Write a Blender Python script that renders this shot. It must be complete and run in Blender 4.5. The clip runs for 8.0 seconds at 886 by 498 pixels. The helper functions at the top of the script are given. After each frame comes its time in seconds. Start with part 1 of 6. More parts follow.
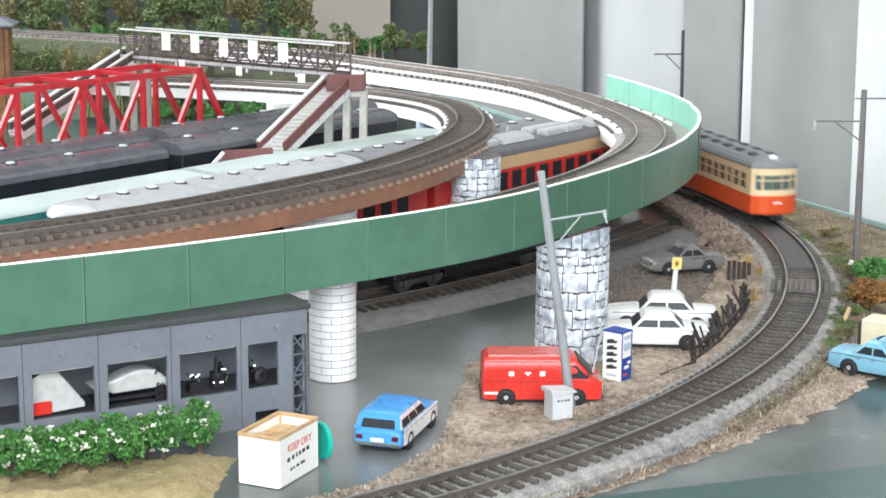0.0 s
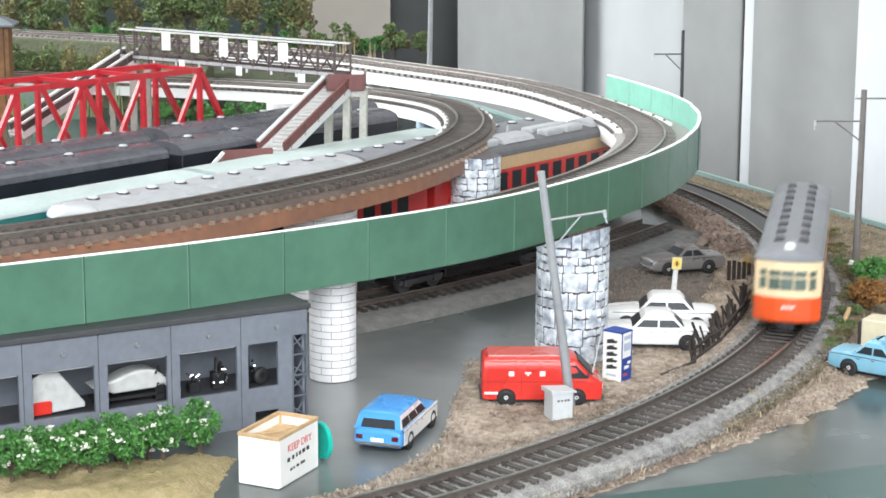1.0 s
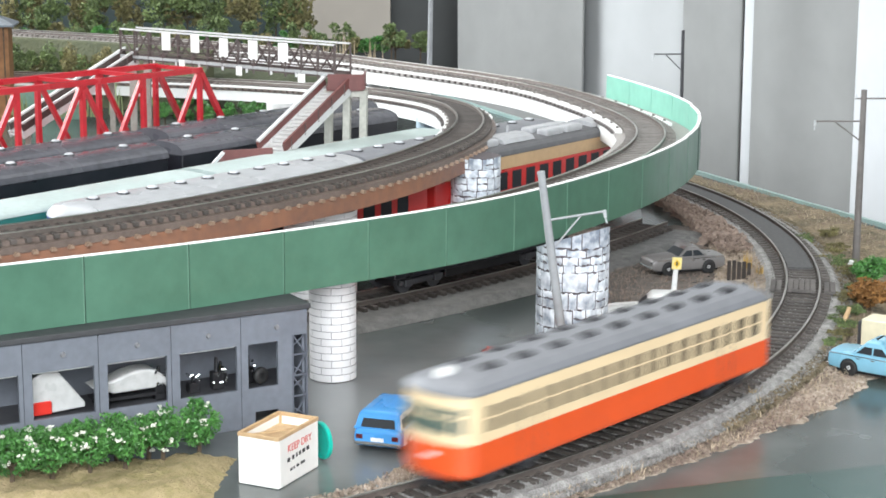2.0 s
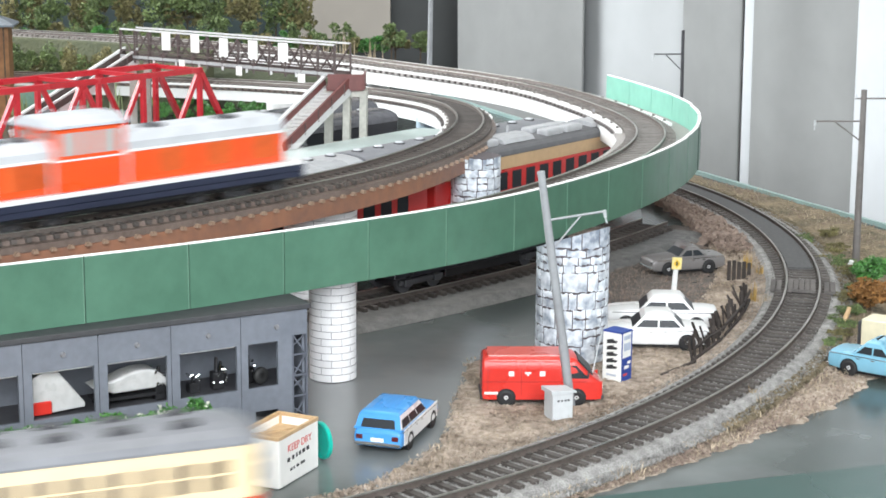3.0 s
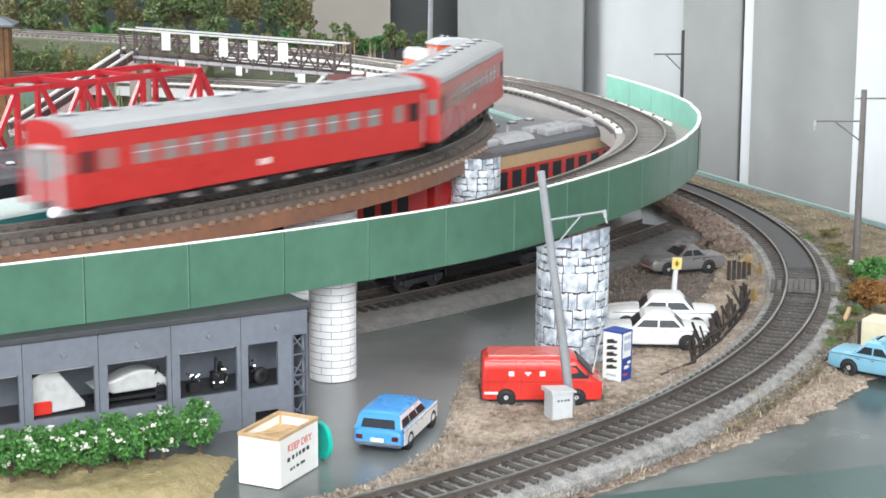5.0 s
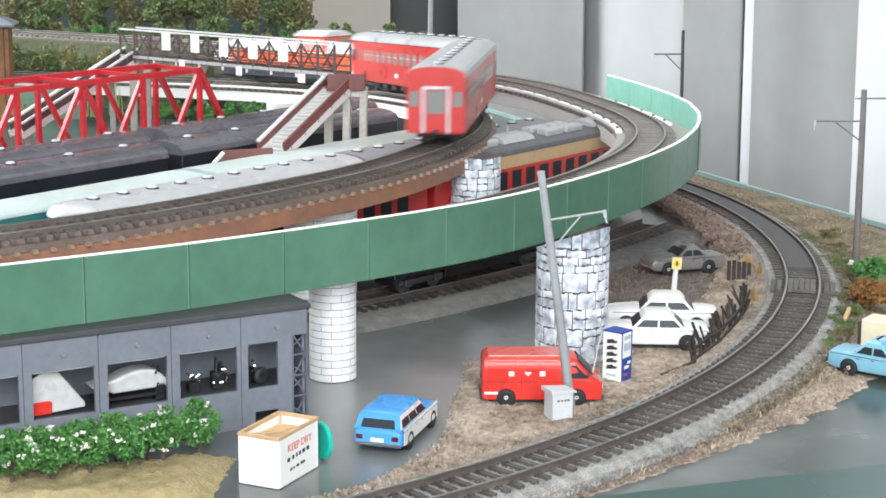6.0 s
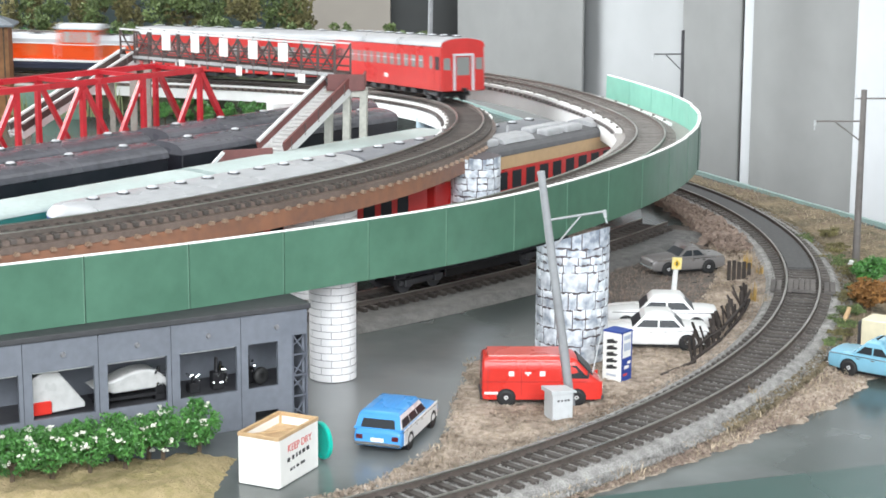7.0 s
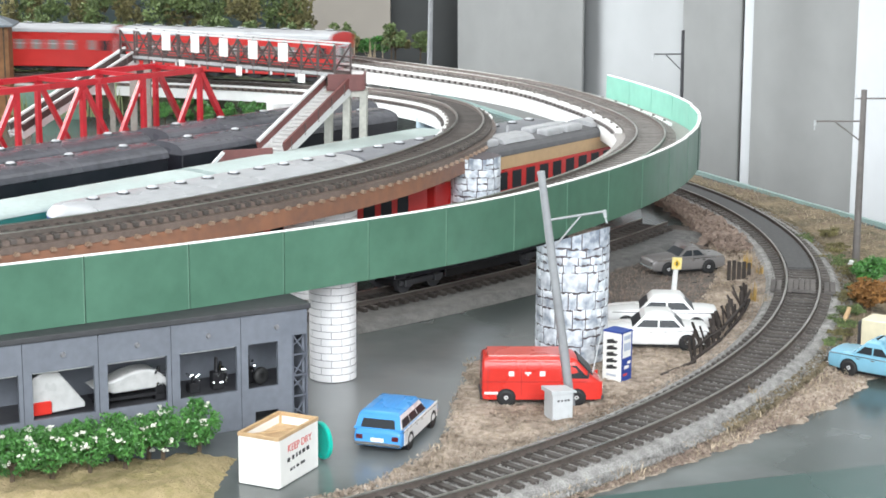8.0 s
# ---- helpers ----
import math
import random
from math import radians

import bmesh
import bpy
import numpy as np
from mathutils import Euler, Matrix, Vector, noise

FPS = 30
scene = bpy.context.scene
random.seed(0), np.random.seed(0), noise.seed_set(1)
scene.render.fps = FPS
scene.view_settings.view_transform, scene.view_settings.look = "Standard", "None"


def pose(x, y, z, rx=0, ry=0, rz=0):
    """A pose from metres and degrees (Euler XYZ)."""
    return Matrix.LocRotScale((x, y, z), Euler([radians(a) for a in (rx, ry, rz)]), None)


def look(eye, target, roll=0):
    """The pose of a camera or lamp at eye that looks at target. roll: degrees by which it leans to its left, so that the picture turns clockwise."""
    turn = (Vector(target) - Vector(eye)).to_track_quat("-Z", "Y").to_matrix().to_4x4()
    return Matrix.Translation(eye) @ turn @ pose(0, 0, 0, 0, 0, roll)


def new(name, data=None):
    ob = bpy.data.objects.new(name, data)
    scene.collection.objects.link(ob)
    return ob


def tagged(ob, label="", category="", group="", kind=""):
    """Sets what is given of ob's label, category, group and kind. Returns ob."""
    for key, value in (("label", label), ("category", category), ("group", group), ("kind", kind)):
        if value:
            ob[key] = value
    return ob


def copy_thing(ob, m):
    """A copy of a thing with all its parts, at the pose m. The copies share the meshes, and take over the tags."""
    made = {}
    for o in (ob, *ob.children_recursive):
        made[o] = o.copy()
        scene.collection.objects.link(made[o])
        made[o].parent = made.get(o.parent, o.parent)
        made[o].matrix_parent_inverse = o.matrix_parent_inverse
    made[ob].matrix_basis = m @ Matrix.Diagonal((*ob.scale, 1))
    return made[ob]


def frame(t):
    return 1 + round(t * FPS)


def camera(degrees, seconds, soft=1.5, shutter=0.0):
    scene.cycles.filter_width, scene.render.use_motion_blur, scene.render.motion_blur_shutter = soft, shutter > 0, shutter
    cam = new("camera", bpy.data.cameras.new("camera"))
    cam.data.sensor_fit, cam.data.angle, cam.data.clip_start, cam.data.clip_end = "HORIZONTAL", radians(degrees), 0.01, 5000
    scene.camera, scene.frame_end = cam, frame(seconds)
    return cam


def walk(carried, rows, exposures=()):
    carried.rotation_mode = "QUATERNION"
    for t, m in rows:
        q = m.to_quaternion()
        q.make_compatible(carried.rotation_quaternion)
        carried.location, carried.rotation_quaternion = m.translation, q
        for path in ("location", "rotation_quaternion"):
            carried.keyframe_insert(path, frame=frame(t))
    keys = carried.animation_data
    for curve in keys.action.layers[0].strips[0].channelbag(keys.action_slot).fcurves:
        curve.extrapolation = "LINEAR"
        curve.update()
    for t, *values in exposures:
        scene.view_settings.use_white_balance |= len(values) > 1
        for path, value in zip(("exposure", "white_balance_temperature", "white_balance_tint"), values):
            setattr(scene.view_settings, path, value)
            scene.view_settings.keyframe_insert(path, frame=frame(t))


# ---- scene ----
# A model railway at its own small size (track gauge 16.5 mm). Plan numbers are in millimetres.
MM = 0.001
cam = camera(28.57, 8.0, soft=1.7, shutter=1.0)
EYE = Matrix.Translation((0, 0, 0.2125)) @ Euler((radians(90 - 11.73), 0, 0)).to_matrix().to_4x4() @ Euler((0, 0, radians(0.403))).to_matrix().to_4x4()
walk(cam, [(0.0, EYE), (8.0, EYE)], exposures=[(0.0, -0.05), (8.0, -0.05)])

# ---- light: a room with a tall window on one side and one behind the viewer, dim ceiling bounce from an added fill lamp ----
world = bpy.data.worlds.new("world")
scene.world = world
world.use_nodes = True
wn, wl = world.node_tree.nodes, world.node_tree.links
sky = wn.new("ShaderNodeTexSky")
sky.sky_type, sky.sun_disc = "NISHITA", False
sky.sun_elevation, sky.sun_rotation = radians(40), radians(60)
wl.new(sky.outputs[0], wn["Background"].inputs[0])
wn["Background"].inputs[1].default_value = 0.08


def area(name, eye, target, sx, sy, power, colour=(1, 1, 1)):
    lamp = bpy.data.lights.new(name, "AREA")
    lamp.shape, lamp.size, lamp.size_y, lamp.energy, lamp.color = "RECTANGLE", sx, sy, power, colour
    ob = new(name, lamp)
    ob.matrix_basis = look(eye, target)
    return ob


area("window_light", (-1.88, 1.9, 0.95), (-0.2, 0.95, 0.0), 1.7, 1.3, 112, (0.94, 0.975, 1.0))
area("window_light_front", (0.05, -0.76, 0.74), (-0.25, 0.65, 0.03), 1.5, 1.0, 58, (0.93, 0.97, 1.0))
area("ceiling_fill", (0.0, 1.25, 1.6), (0.0, 1.25, 0.0), 1.3, 0.9, 15, (1.0, 0.99, 0.96))


# ---- materials ----
def material(name, colour, rough=0.5, metal=0.0, vary=0.12, scale=300.0, bump=0.0, bump_scale=900.0, second=None, coat=0.0, contrast=0.5, rand=0.0, island=False):
    """A procedural surface: a base colour broken up at two scales, with fine relief."""
    m = bpy.data.materials.new(name)
    m.use_nodes = True
    n, k = m.node_tree.nodes, m.node_tree.links
    b = n["Principled BSDF"]
    b.inputs["Roughness"].default_value, b.inputs["Metallic"].default_value = rough, metal
    b.inputs["Coat Weight"].default_value = coat
    b.inputs["Coat Roughness"].default_value = 0.15
    geo = n.new("ShaderNodeTexCoord")
    big, fine = n.new("ShaderNodeTexNoise"), n.new("ShaderNodeTexNoise")
    big.inputs["Scale"].default_value, big.inputs["Detail"].default_value = scale * 0.12, 4
    fine.inputs["Scale"].default_value, fine.inputs["Detail"].default_value = scale, 6
    for t in (big, fine):
        k.new(geo.outputs["Object"], t.inputs["Vector"])
    add = n.new("ShaderNodeMath")
    add.operation = "ADD"
    k.new(big.outputs[0], add.inputs[0])
    k.new(fine.outputs[0], add.inputs[1])
    half = n.new("ShaderNodeMapRange")
    half.inputs["From Min"].default_value, half.inputs["From Max"].default_value = 1 - contrast * 0.8, 1 + contrast * 0.8
    k.new(add.outputs[0], half.inputs["Value"])
    ramp = n.new("ShaderNodeMix")
    ramp.data_type = "RGBA"
    c2 = second or tuple(c * (1 - vary * 2) for c in colour)
    c1 = colour if second else tuple(min(1, c * (1 + vary)) for c in colour)
    ramp.inputs["A"].default_value, ramp.inputs["B"].default_value = (*c2, 1), (*c1, 1)
    k.new(half.outputs[0], ramp.inputs["Factor"])
    out = ramp.outputs["Result"]
    if rand:
        info = n.new("ShaderNodeNewGeometry" if island else "ShaderNodeObjectInfo")
        hsv = n.new("ShaderNodeHueSaturation")
        mr = n.new("ShaderNodeMapRange")
        mr.inputs["To Min"].default_value, mr.inputs["To Max"].default_value = 1 - rand, 1 + rand
        k.new(info.outputs["Random Per Island" if island else "Random"], mr.inputs["Value"])
        k.new(mr.outputs[0], hsv.inputs["Value"])
        k.new(out, hsv.inputs["Color"])
        out = hsv.outputs[0]
    k.new(out, b.inputs["Base Color"])
    rr = n.new("ShaderNodeMapRange")
    rr.inputs["From Min"].default_value, rr.inputs["From Max"].default_value = 0.3, 0.7
    rr.inputs["To Min"].default_value, rr.inputs["To Max"].default_value = max(0.02, rough - 0.1), min(1, rough + 0.1)
    k.new(big.outputs[0], rr.inputs["Value"])
    k.new(rr.outputs[0], b.inputs["Roughness"])
    if bump:
        bt, bn = n.new("ShaderNodeTexNoise"), n.new("ShaderNodeBump")
        bt.inputs["Scale"].default_value, bt.inputs["Detail"].default_value = bump_scale, 5
        k.new(geo.outputs["Object"], bt.inputs["Vector"])
        bn.inputs["Strength"].default_value, bn.inputs["Distance"].default_value = 1.0, bump * MM
        k.new(bt.outputs[0], bn.inputs["Height"])
        k.new(bn.outputs[0], b.inputs["Normal"])
    return m


M = {}


def mat(name, *a, **kw):
    if name not in M:
        M[name] = material(name, *a, **kw)
    return M[name]


mat("board", (0.082, 0.104, 0.097), 0.22, vary=0.25, scale=45, second=(0.03, 0.039, 0.036), bump=0.05, bump_scale=120, contrast=0.5)
# Parapet's inner face: light from the left window, painted as a paler green.
mat("lit_mint", (0.20, 0.46, 0.36), 0.5, vary=0.08, scale=120)
mat("deck_brown", (0.165, 0.125, 0.105), 0.42, vary=0.2, scale=400, bump=0.1)
mat("infill", (0.10, 0.10, 0.10), 0.75, vary=0.2, scale=500, bump=0.1)
mat("green_wall", (0.078, 0.178, 0.12), 0.38, vary=0.12, scale=120, bump=0.06, bump_scale=500)
mat("white_card", (0.80, 0.80, 0.78), 0.6, vary=0.05, scale=100)
mat("rust_brown", (0.33, 0.15, 0.085), 0.5, vary=0.2, scale=160, second=(0.17, 0.095, 0.07), bump=0.05)
mat("roadbed", (0.37, 0.345, 0.325), 0.5, scale=900, vary=0.2, bump=0.25, bump_scale=1600)
mat("ballast", (0.46, 0.45, 0.43), 0.9, scale=1500, second=(0.13, 0.125, 0.12), bump=0.8, bump_scale=1400, contrast=0.4)
mat("sleeper_grey", (0.20, 0.18, 0.165), 0.45, vary=0.2, scale=700, rand=0.2)
mat("hub_pale", (0.66, 0.66, 0.65), 0.3, vary=0.04)
mat("sleeper", (0.095, 0.082, 0.073), 0.6, vary=0.3, scale=700, rand=0.25)
mat("rail_side", (0.15, 0.125, 0.11), 0.5, metal=0.4, vary=0.2, scale=500)
mat("rail", (0.48, 0.46, 0.43), 0.36, metal=1.0, vary=0.1, scale=300)
mat("concrete", (0.50, 0.49, 0.44), 0.8, vary=0.15, scale=400, bump=0.05)
mat("grey_plastic", (0.17, 0.185, 0.215), 0.45, vary=0.1, scale=300, bump=0.02)
mat("dark_roof", (0.055, 0.056, 0.06), 0.6, vary=0.15, scale=300)
mat("black", (0.012, 0.012, 0.014), 0.5, vary=0.2, scale=300)
mat("dark_grey", (0.05, 0.05, 0.055), 0.5, vary=0.2, scale=300)
mat("mid_grey", (0.22, 0.22, 0.23), 0.5, vary=0.12, scale=300)
mat("red_paint", (0.62, 0.035, 0.025), 0.3, vary=0.08, scale=150, coat=0.3)
mat("coach_red", (0.53, 0.033, 0.03), 0.33, vary=0.08, scale=120, coat=0.2)
mat("truss_red", (0.50, 0.025, 0.035), 0.28, vary=0.1, scale=200)
mat("roof_pink", (0.66, 0.12, 0.10), 0.3, vary=0.06, scale=120, coat=0.3)
mat("orange", (0.82, 0.085, 0.012), 0.33, vary=0.06, scale=120, coat=0.2)
mat("vermilion", (0.74, 0.095, 0.02), 0.35, vary=0.06, scale=120, coat=0.2)
mat("cream", (0.82, 0.63, 0.39), 0.4, vary=0.06, scale=120, coat=0.2)
mat("coach_roof", (0.40, 0.405, 0.415), 0.35, vary=0.12, scale=200)
mat("roof_silver", (0.56, 0.575, 0.60), 0.4, vary=0.1, scale=200)
mat("roof_grey", (0.20, 0.205, 0.22), 0.45, vary=0.12, scale=200)
mat("white_paint", (0.80, 0.80, 0.79), 0.3, vary=0.03, scale=200, coat=0.3)
mat("chrome", (0.7, 0.7, 0.7), 0.15, metal=1.0, vary=0.05)
mat("rubber", (0.02, 0.02, 0.02), 0.7, vary=0.2)
mat("blue_paint", (0.075, 0.32, 0.71), 0.3, vary=0.05, scale=150, coat=0.3)
mat("sky_paint", (0.19, 0.41, 0.53), 0.3, vary=0.05, scale=150, coat=0.3)
mat("navy_paint", (0.03, 0.07, 0.30), 0.4, vary=0.08)
mat("grey_paint", (0.18, 0.17, 0.165), 0.35, vary=0.08, coat=0.2)
mat("green_paint", (0.03, 0.16, 0.14), 0.4, vary=0.1)
mat("pale_green_roof", (0.46, 0.54, 0.52), 0.4, vary=0.08)
mat("wall_paint", (0.27, 0.275, 0.28), 0.8, vary=0.05, scale=12)
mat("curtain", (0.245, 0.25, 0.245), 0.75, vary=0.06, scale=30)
# Two lighter copies of the curtain colour: daylight through the cloth, painted in.
mat("curtain_daylit_mid", (0.42, 0.435, 0.44), 0.7, vary=0.08, scale=14)
mat("curtain_daylit", (0.55, 0.57, 0.585), 0.75, vary=0.05, scale=30)
mat("room_floor", (0.20, 0.15, 0.11), 0.5, vary=0.2, scale=20)
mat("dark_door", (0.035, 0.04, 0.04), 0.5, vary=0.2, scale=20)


def glass(name, colour, rough=0.05):
    m = bpy.data.materials.new(name)
    m.use_nodes = True
    b = m.node_tree.nodes["Principled BSDF"]
    b.inputs["Base Color"].default_value = (*colour, 1)
    b.inputs["Roughness"].default_value = rough
    b.inputs["Specular IOR Level"].default_value = 0.3
    M[name] = m


glass("window_dark", (0.018, 0.022, 0.026), 0.42)
glass("window_pale", (0.42, 0.44, 0.43), 0.15)
glass("window_lit", (0.22, 0.23, 0.22), 0.15)


def painted_sheen():
    """Soft grey sheen between the pillars, painted into the board's colour: an uneven patch about 0.2 m across."""
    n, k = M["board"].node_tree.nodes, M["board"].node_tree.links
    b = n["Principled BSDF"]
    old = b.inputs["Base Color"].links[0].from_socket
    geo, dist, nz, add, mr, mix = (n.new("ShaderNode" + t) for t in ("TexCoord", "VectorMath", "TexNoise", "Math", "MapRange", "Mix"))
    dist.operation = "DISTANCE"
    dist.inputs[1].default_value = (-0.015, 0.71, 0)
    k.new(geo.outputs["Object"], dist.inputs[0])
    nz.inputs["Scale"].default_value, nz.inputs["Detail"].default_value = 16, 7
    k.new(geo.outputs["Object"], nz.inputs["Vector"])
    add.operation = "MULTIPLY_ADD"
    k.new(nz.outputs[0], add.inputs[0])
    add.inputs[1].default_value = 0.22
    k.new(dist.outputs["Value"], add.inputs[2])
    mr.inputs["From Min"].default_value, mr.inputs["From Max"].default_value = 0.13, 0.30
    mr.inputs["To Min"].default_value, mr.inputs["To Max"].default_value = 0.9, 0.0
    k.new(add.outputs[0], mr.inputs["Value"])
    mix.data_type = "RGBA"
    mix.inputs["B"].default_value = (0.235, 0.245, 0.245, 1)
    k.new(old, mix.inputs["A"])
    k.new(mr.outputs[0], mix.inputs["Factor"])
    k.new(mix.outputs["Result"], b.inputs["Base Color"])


painted_sheen()


# ---- mesh helpers, millimetres ----
def part(name, bm, m, parent=None, label="", smooth=False, at=None, kind="", soft_edge=0.0):
    """Links a bmesh as one mesh object under a thing or a part."""
    me = bpy.data.meshes.new(name)
    bmesh.ops.scale(bm, vec=(MM, MM, MM), verts=bm.verts)
    bm.normal_update()
    bm.to_mesh(me)
    bm.free()
    me.materials.append(M[m] if isinstance(m, str) else m)
    if smooth:
        for p in me.polygons:
            p.use_smooth = True
    ob = new(name, me)
    if soft_edge:
        bev = ob.modifiers.new("soft_edge", "BEVEL")
        bev.width, bev.segments, bev.limit_method, bev.angle_limit, bev.harden_normals = soft_edge * MM, 3, "ANGLE", radians(24), False
        for p in me.polygons:
            p.use_smooth = True
        me.set_sharp_from_angle(angle=radians(50))
    if parent:
        ob.parent = parent
    if at is not None:
        ob.matrix_basis = at
    return tagged(ob, label, kind=kind)


def at(x, y, z=0, rx=0, ry=0, rz=0):
    return pose(x * MM, y * MM, z * MM, rx, ry, rz)


def thing(name, label, category, m=None, group="", kind=""):
    ob = new(name)
    ob.empty_display_size = 0.01
    if m is not None:
        ob.matrix_basis = m
    return tagged(ob, label, category, group, kind)


def box(bm, x0, x1, y0, y1, z0, z1, bev=0.0, seg=1):
    r = bmesh.ops.create_cube(bm, size=1)
    vs = r["verts"]
    bmesh.ops.scale(bm, vec=(x1 - x0, y1 - y0, z1 - z0), verts=vs)
    bmesh.ops.translate(bm, vec=((x0 + x1) / 2, (y0 + y1) / 2, (z0 + z1) / 2), verts=vs)
    if bev:
        es = list({e for v in vs for e in v.link_edges})
        bmesh.ops.bevel(bm, geom=es, offset=bev, segments=seg, affect="EDGES", profile=0.5)
    return bm


def rod(bm, a, b, r, r2=None, n=8, caps=True):
    """A round bar from a to b."""
    a, b = Vector(a), Vector(b)
    d = b - a
    q = d.to_track_quat("Z", "Y").to_matrix().to_4x4()
    bmesh.ops.create_cone(bm, cap_ends=caps, segments=n, radius1=r, radius2=r if r2 is None else r2, depth=d.length,
                          matrix=Matrix.Translation((a + b) / 2) @ q)
    return bm


def bar(bm, a, b, w, h):
    """A square bar from a to b: w across, h upright."""
    a, b = Vector(a), Vector(b)
    d = b - a
    side = d.cross(Vector((0, 0, 1)))
    side = side.normalized() if side.length > 1e-4 else Vector((1, 0, 0))
    up = side.cross(d).normalized()
    vs = []
    for p in (a, b):
        for su, sv in ((-1, -1), (1, -1), (1, 1), (-1, 1)):
            vs.append(bm.verts.new(p + side * su * w / 2 + up * sv * h / 2))
    for f in ((3, 2, 1, 0), (4, 5, 6, 7), (0, 1, 5, 4), (1, 2, 6, 5), (2, 3, 7, 6), (3, 0, 4, 7)):
        bm.faces.new([vs[i] for i in f])
    return bm


def prism(bm, outline, a, b, axis="y"):
    """An outline of (u, w) drawn out along an axis from a to b. y: u is x, w is z. x: u is y, w is z. z: u is x, w is y."""
    put = {"y": lambda u, w, t: (u, t, w), "x": lambda u, w, t: (t, u, w), "z": lambda u, w, t: (u, w, t)}[axis]
    lo = [bm.verts.new(put(u, w, a)) for u, w in outline]
    hi = [bm.verts.new(put(u, w, b)) for u, w in outline]
    n = len(lo)
    for i in range(n):
        bm.faces.new((lo[i], lo[(i + 1) % n], hi[(i + 1) % n], hi[i]))
    bm.faces.new(lo)
    bm.faces.new(hi)
    bmesh.ops.recalc_face_normals(bm, faces=bm.faces)
    return bm


def lathe(bm, profile, n=32, a0=0.0, a1=360.0):
    """A profile of (r, z) turned about the z axis."""
    full = abs(a1 - a0) > 359.9
    cols = n if full else n + 1
    rings = [[bm.verts.new((r * math.cos(radians(a0 + (a1 - a0) * i / n)), r * math.sin(radians(a0 + (a1 - a0) * i / n)), z)) for r, z in profile] for i in range(cols)]
    for i in range(n):
        p, q = rings[i], rings[(i + 1) % cols]
        for j in range(len(profile) - 1):
            bm.faces.new((p[j], q[j], q[j + 1], p[j + 1]))
    return bm


class Way:
    """A smooth line in the plan, through a few points, measured along its length."""

    def __init__(self, knots, blur=22):
        heights = [(p[2] if len(p) > 2 else 0.0) for p in knots]
        k = [Vector(p[:2]) for p in knots]
        k = [2 * k[0] - k[1]] + k + [2 * k[-1] - k[-2]]
        pts = []
        for i in range(1, len(k) - 2):
            p0, p1, p2, p3 = k[i - 1:i + 3]
            steps = max(2, int((p2 - p1).length / 3))
            for j in range(steps):
                t = j / steps
                pts.append(0.5 * (2 * p1 + (p2 - p0) * t + (2 * p0 - 5 * p1 + 4 * p2 - p3) * t * t + (3 * p1 - p0 - 3 * p2 + p3) * t ** 3))
        a = np.array([(p.x, p.y) for p in pts])
        if blur:
            w = np.exp(-0.5 * (np.arange(-blur, blur + 1) / (blur / 2)) ** 2)
            w /= w.sum()
            pad = np.concatenate([np.repeat(a[:1], blur, 0) + (np.arange(-blur, 0)[:, None]) * (a[1] - a[0]), a, np.repeat(a[-1:], blur, 0) + (np.arange(1, blur + 1)[:, None]) * (a[-1] - a[-2])])
            a = np.stack([np.convolve(pad[:, i], w, "valid") for i in (0, 1)], 1)
        self.a = a
        self.s = np.concatenate([[0], np.cumsum(np.hypot(*np.diff(a, axis=0).T))])
        self.length = self.s[-1]
        self.hs, self.hz = [self.near(p[0], p[1]) for p in knots], heights

    def h(self, s):
        """Height of the line above its usual level."""
        return float(np.interp(s, self.hs, self.hz))

    def at(self, s):
        s = min(max(s, 1.0), self.length - 1.0)
        x, y = (np.interp(s, self.s, self.a[:, i]) for i in (0, 1))
        x2, y2 = (np.interp(s + 1, self.s, self.a[:, i]) for i in (0, 1))
        return Vector((x, y)), Vector((x2 - x, y2 - y)).normalized()

    def near(self, x, y):
        return float(self.s[np.argmin(np.hypot(self.a[:, 0] - x, self.a[:, 1] - y))])


def sweep(bm, way, profile, s0, s1, step=6.0, closed=True, u0=0.0):
    """A profile of (u, z), u to the right of travel, drawn along a way."""
    n = max(1, int(abs(s1 - s0) / step))
    rings = []
    for i in range(n + 1):
        p, d = way.at(s0 + (s1 - s0) * i / n)
        h = way.h(s0 + (s1 - s0) * i / n)
        r = Vector((d.y, -d.x))
        rings.append([bm.verts.new((p.x + r.x * (u + u0), p.y + r.y * (u + u0), z + h)) for u, z in profile])
    m = len(profile)
    for a, b in zip(rings[:-1], rings[1:]):
        for j in range(m if closed else m - 1):
            bm.faces.new((a[j], b[j], b[(j + 1) % m], a[(j + 1) % m]))
    if closed:
        bm.faces.new(rings[0])
        bm.faces.new(rings[-1])
    bmesh.ops.recalc_face_normals(bm, faces=bm.faces)
    return bm


# ---- the three running lines in the plan ----
OUTER = Way([(-620, 380), (-420, 495), (-300, 570), (-180, 651), (-119, 690), (-55, 741), (0, 790), (33, 835), (62, 882), (94, 944), (118, 1011), (129.5, 1070), (130.5, 1122), (119, 1190), (86, 1303), (57, 1362), (13, 1424), (-37, 1484), (-100, 1562), (-180, 1640), (-280, 1715), (-440, 1800), (-640, 1880)])
INNER = Way([(-1700, 290), (-1300, 350), (-1000, 405), (-700, 480), (-420, 590), (-300, 660), (-192, 741), (-150, 780), (-105, 831), (-55, 900), (-26, 952), (3, 1030), (14, 1074), (17.5, 1112, 0), (17, 1183, -3), (9.9, 1253, -6.3), (-2.5, 1312, -9.7), (-30, 1390, -14.6), (-65, 1462, -19.4), (-102, 1520, -23.3), (-145, 1562, -25.7), (-201, 1600, -27.6), (-257, 1625, -28.6), (-312, 1640, -28.6), (-368, 1650, -28.4), (-423, 1655, -28), (-560, 1660, -28), (-800, 1660, -28)])
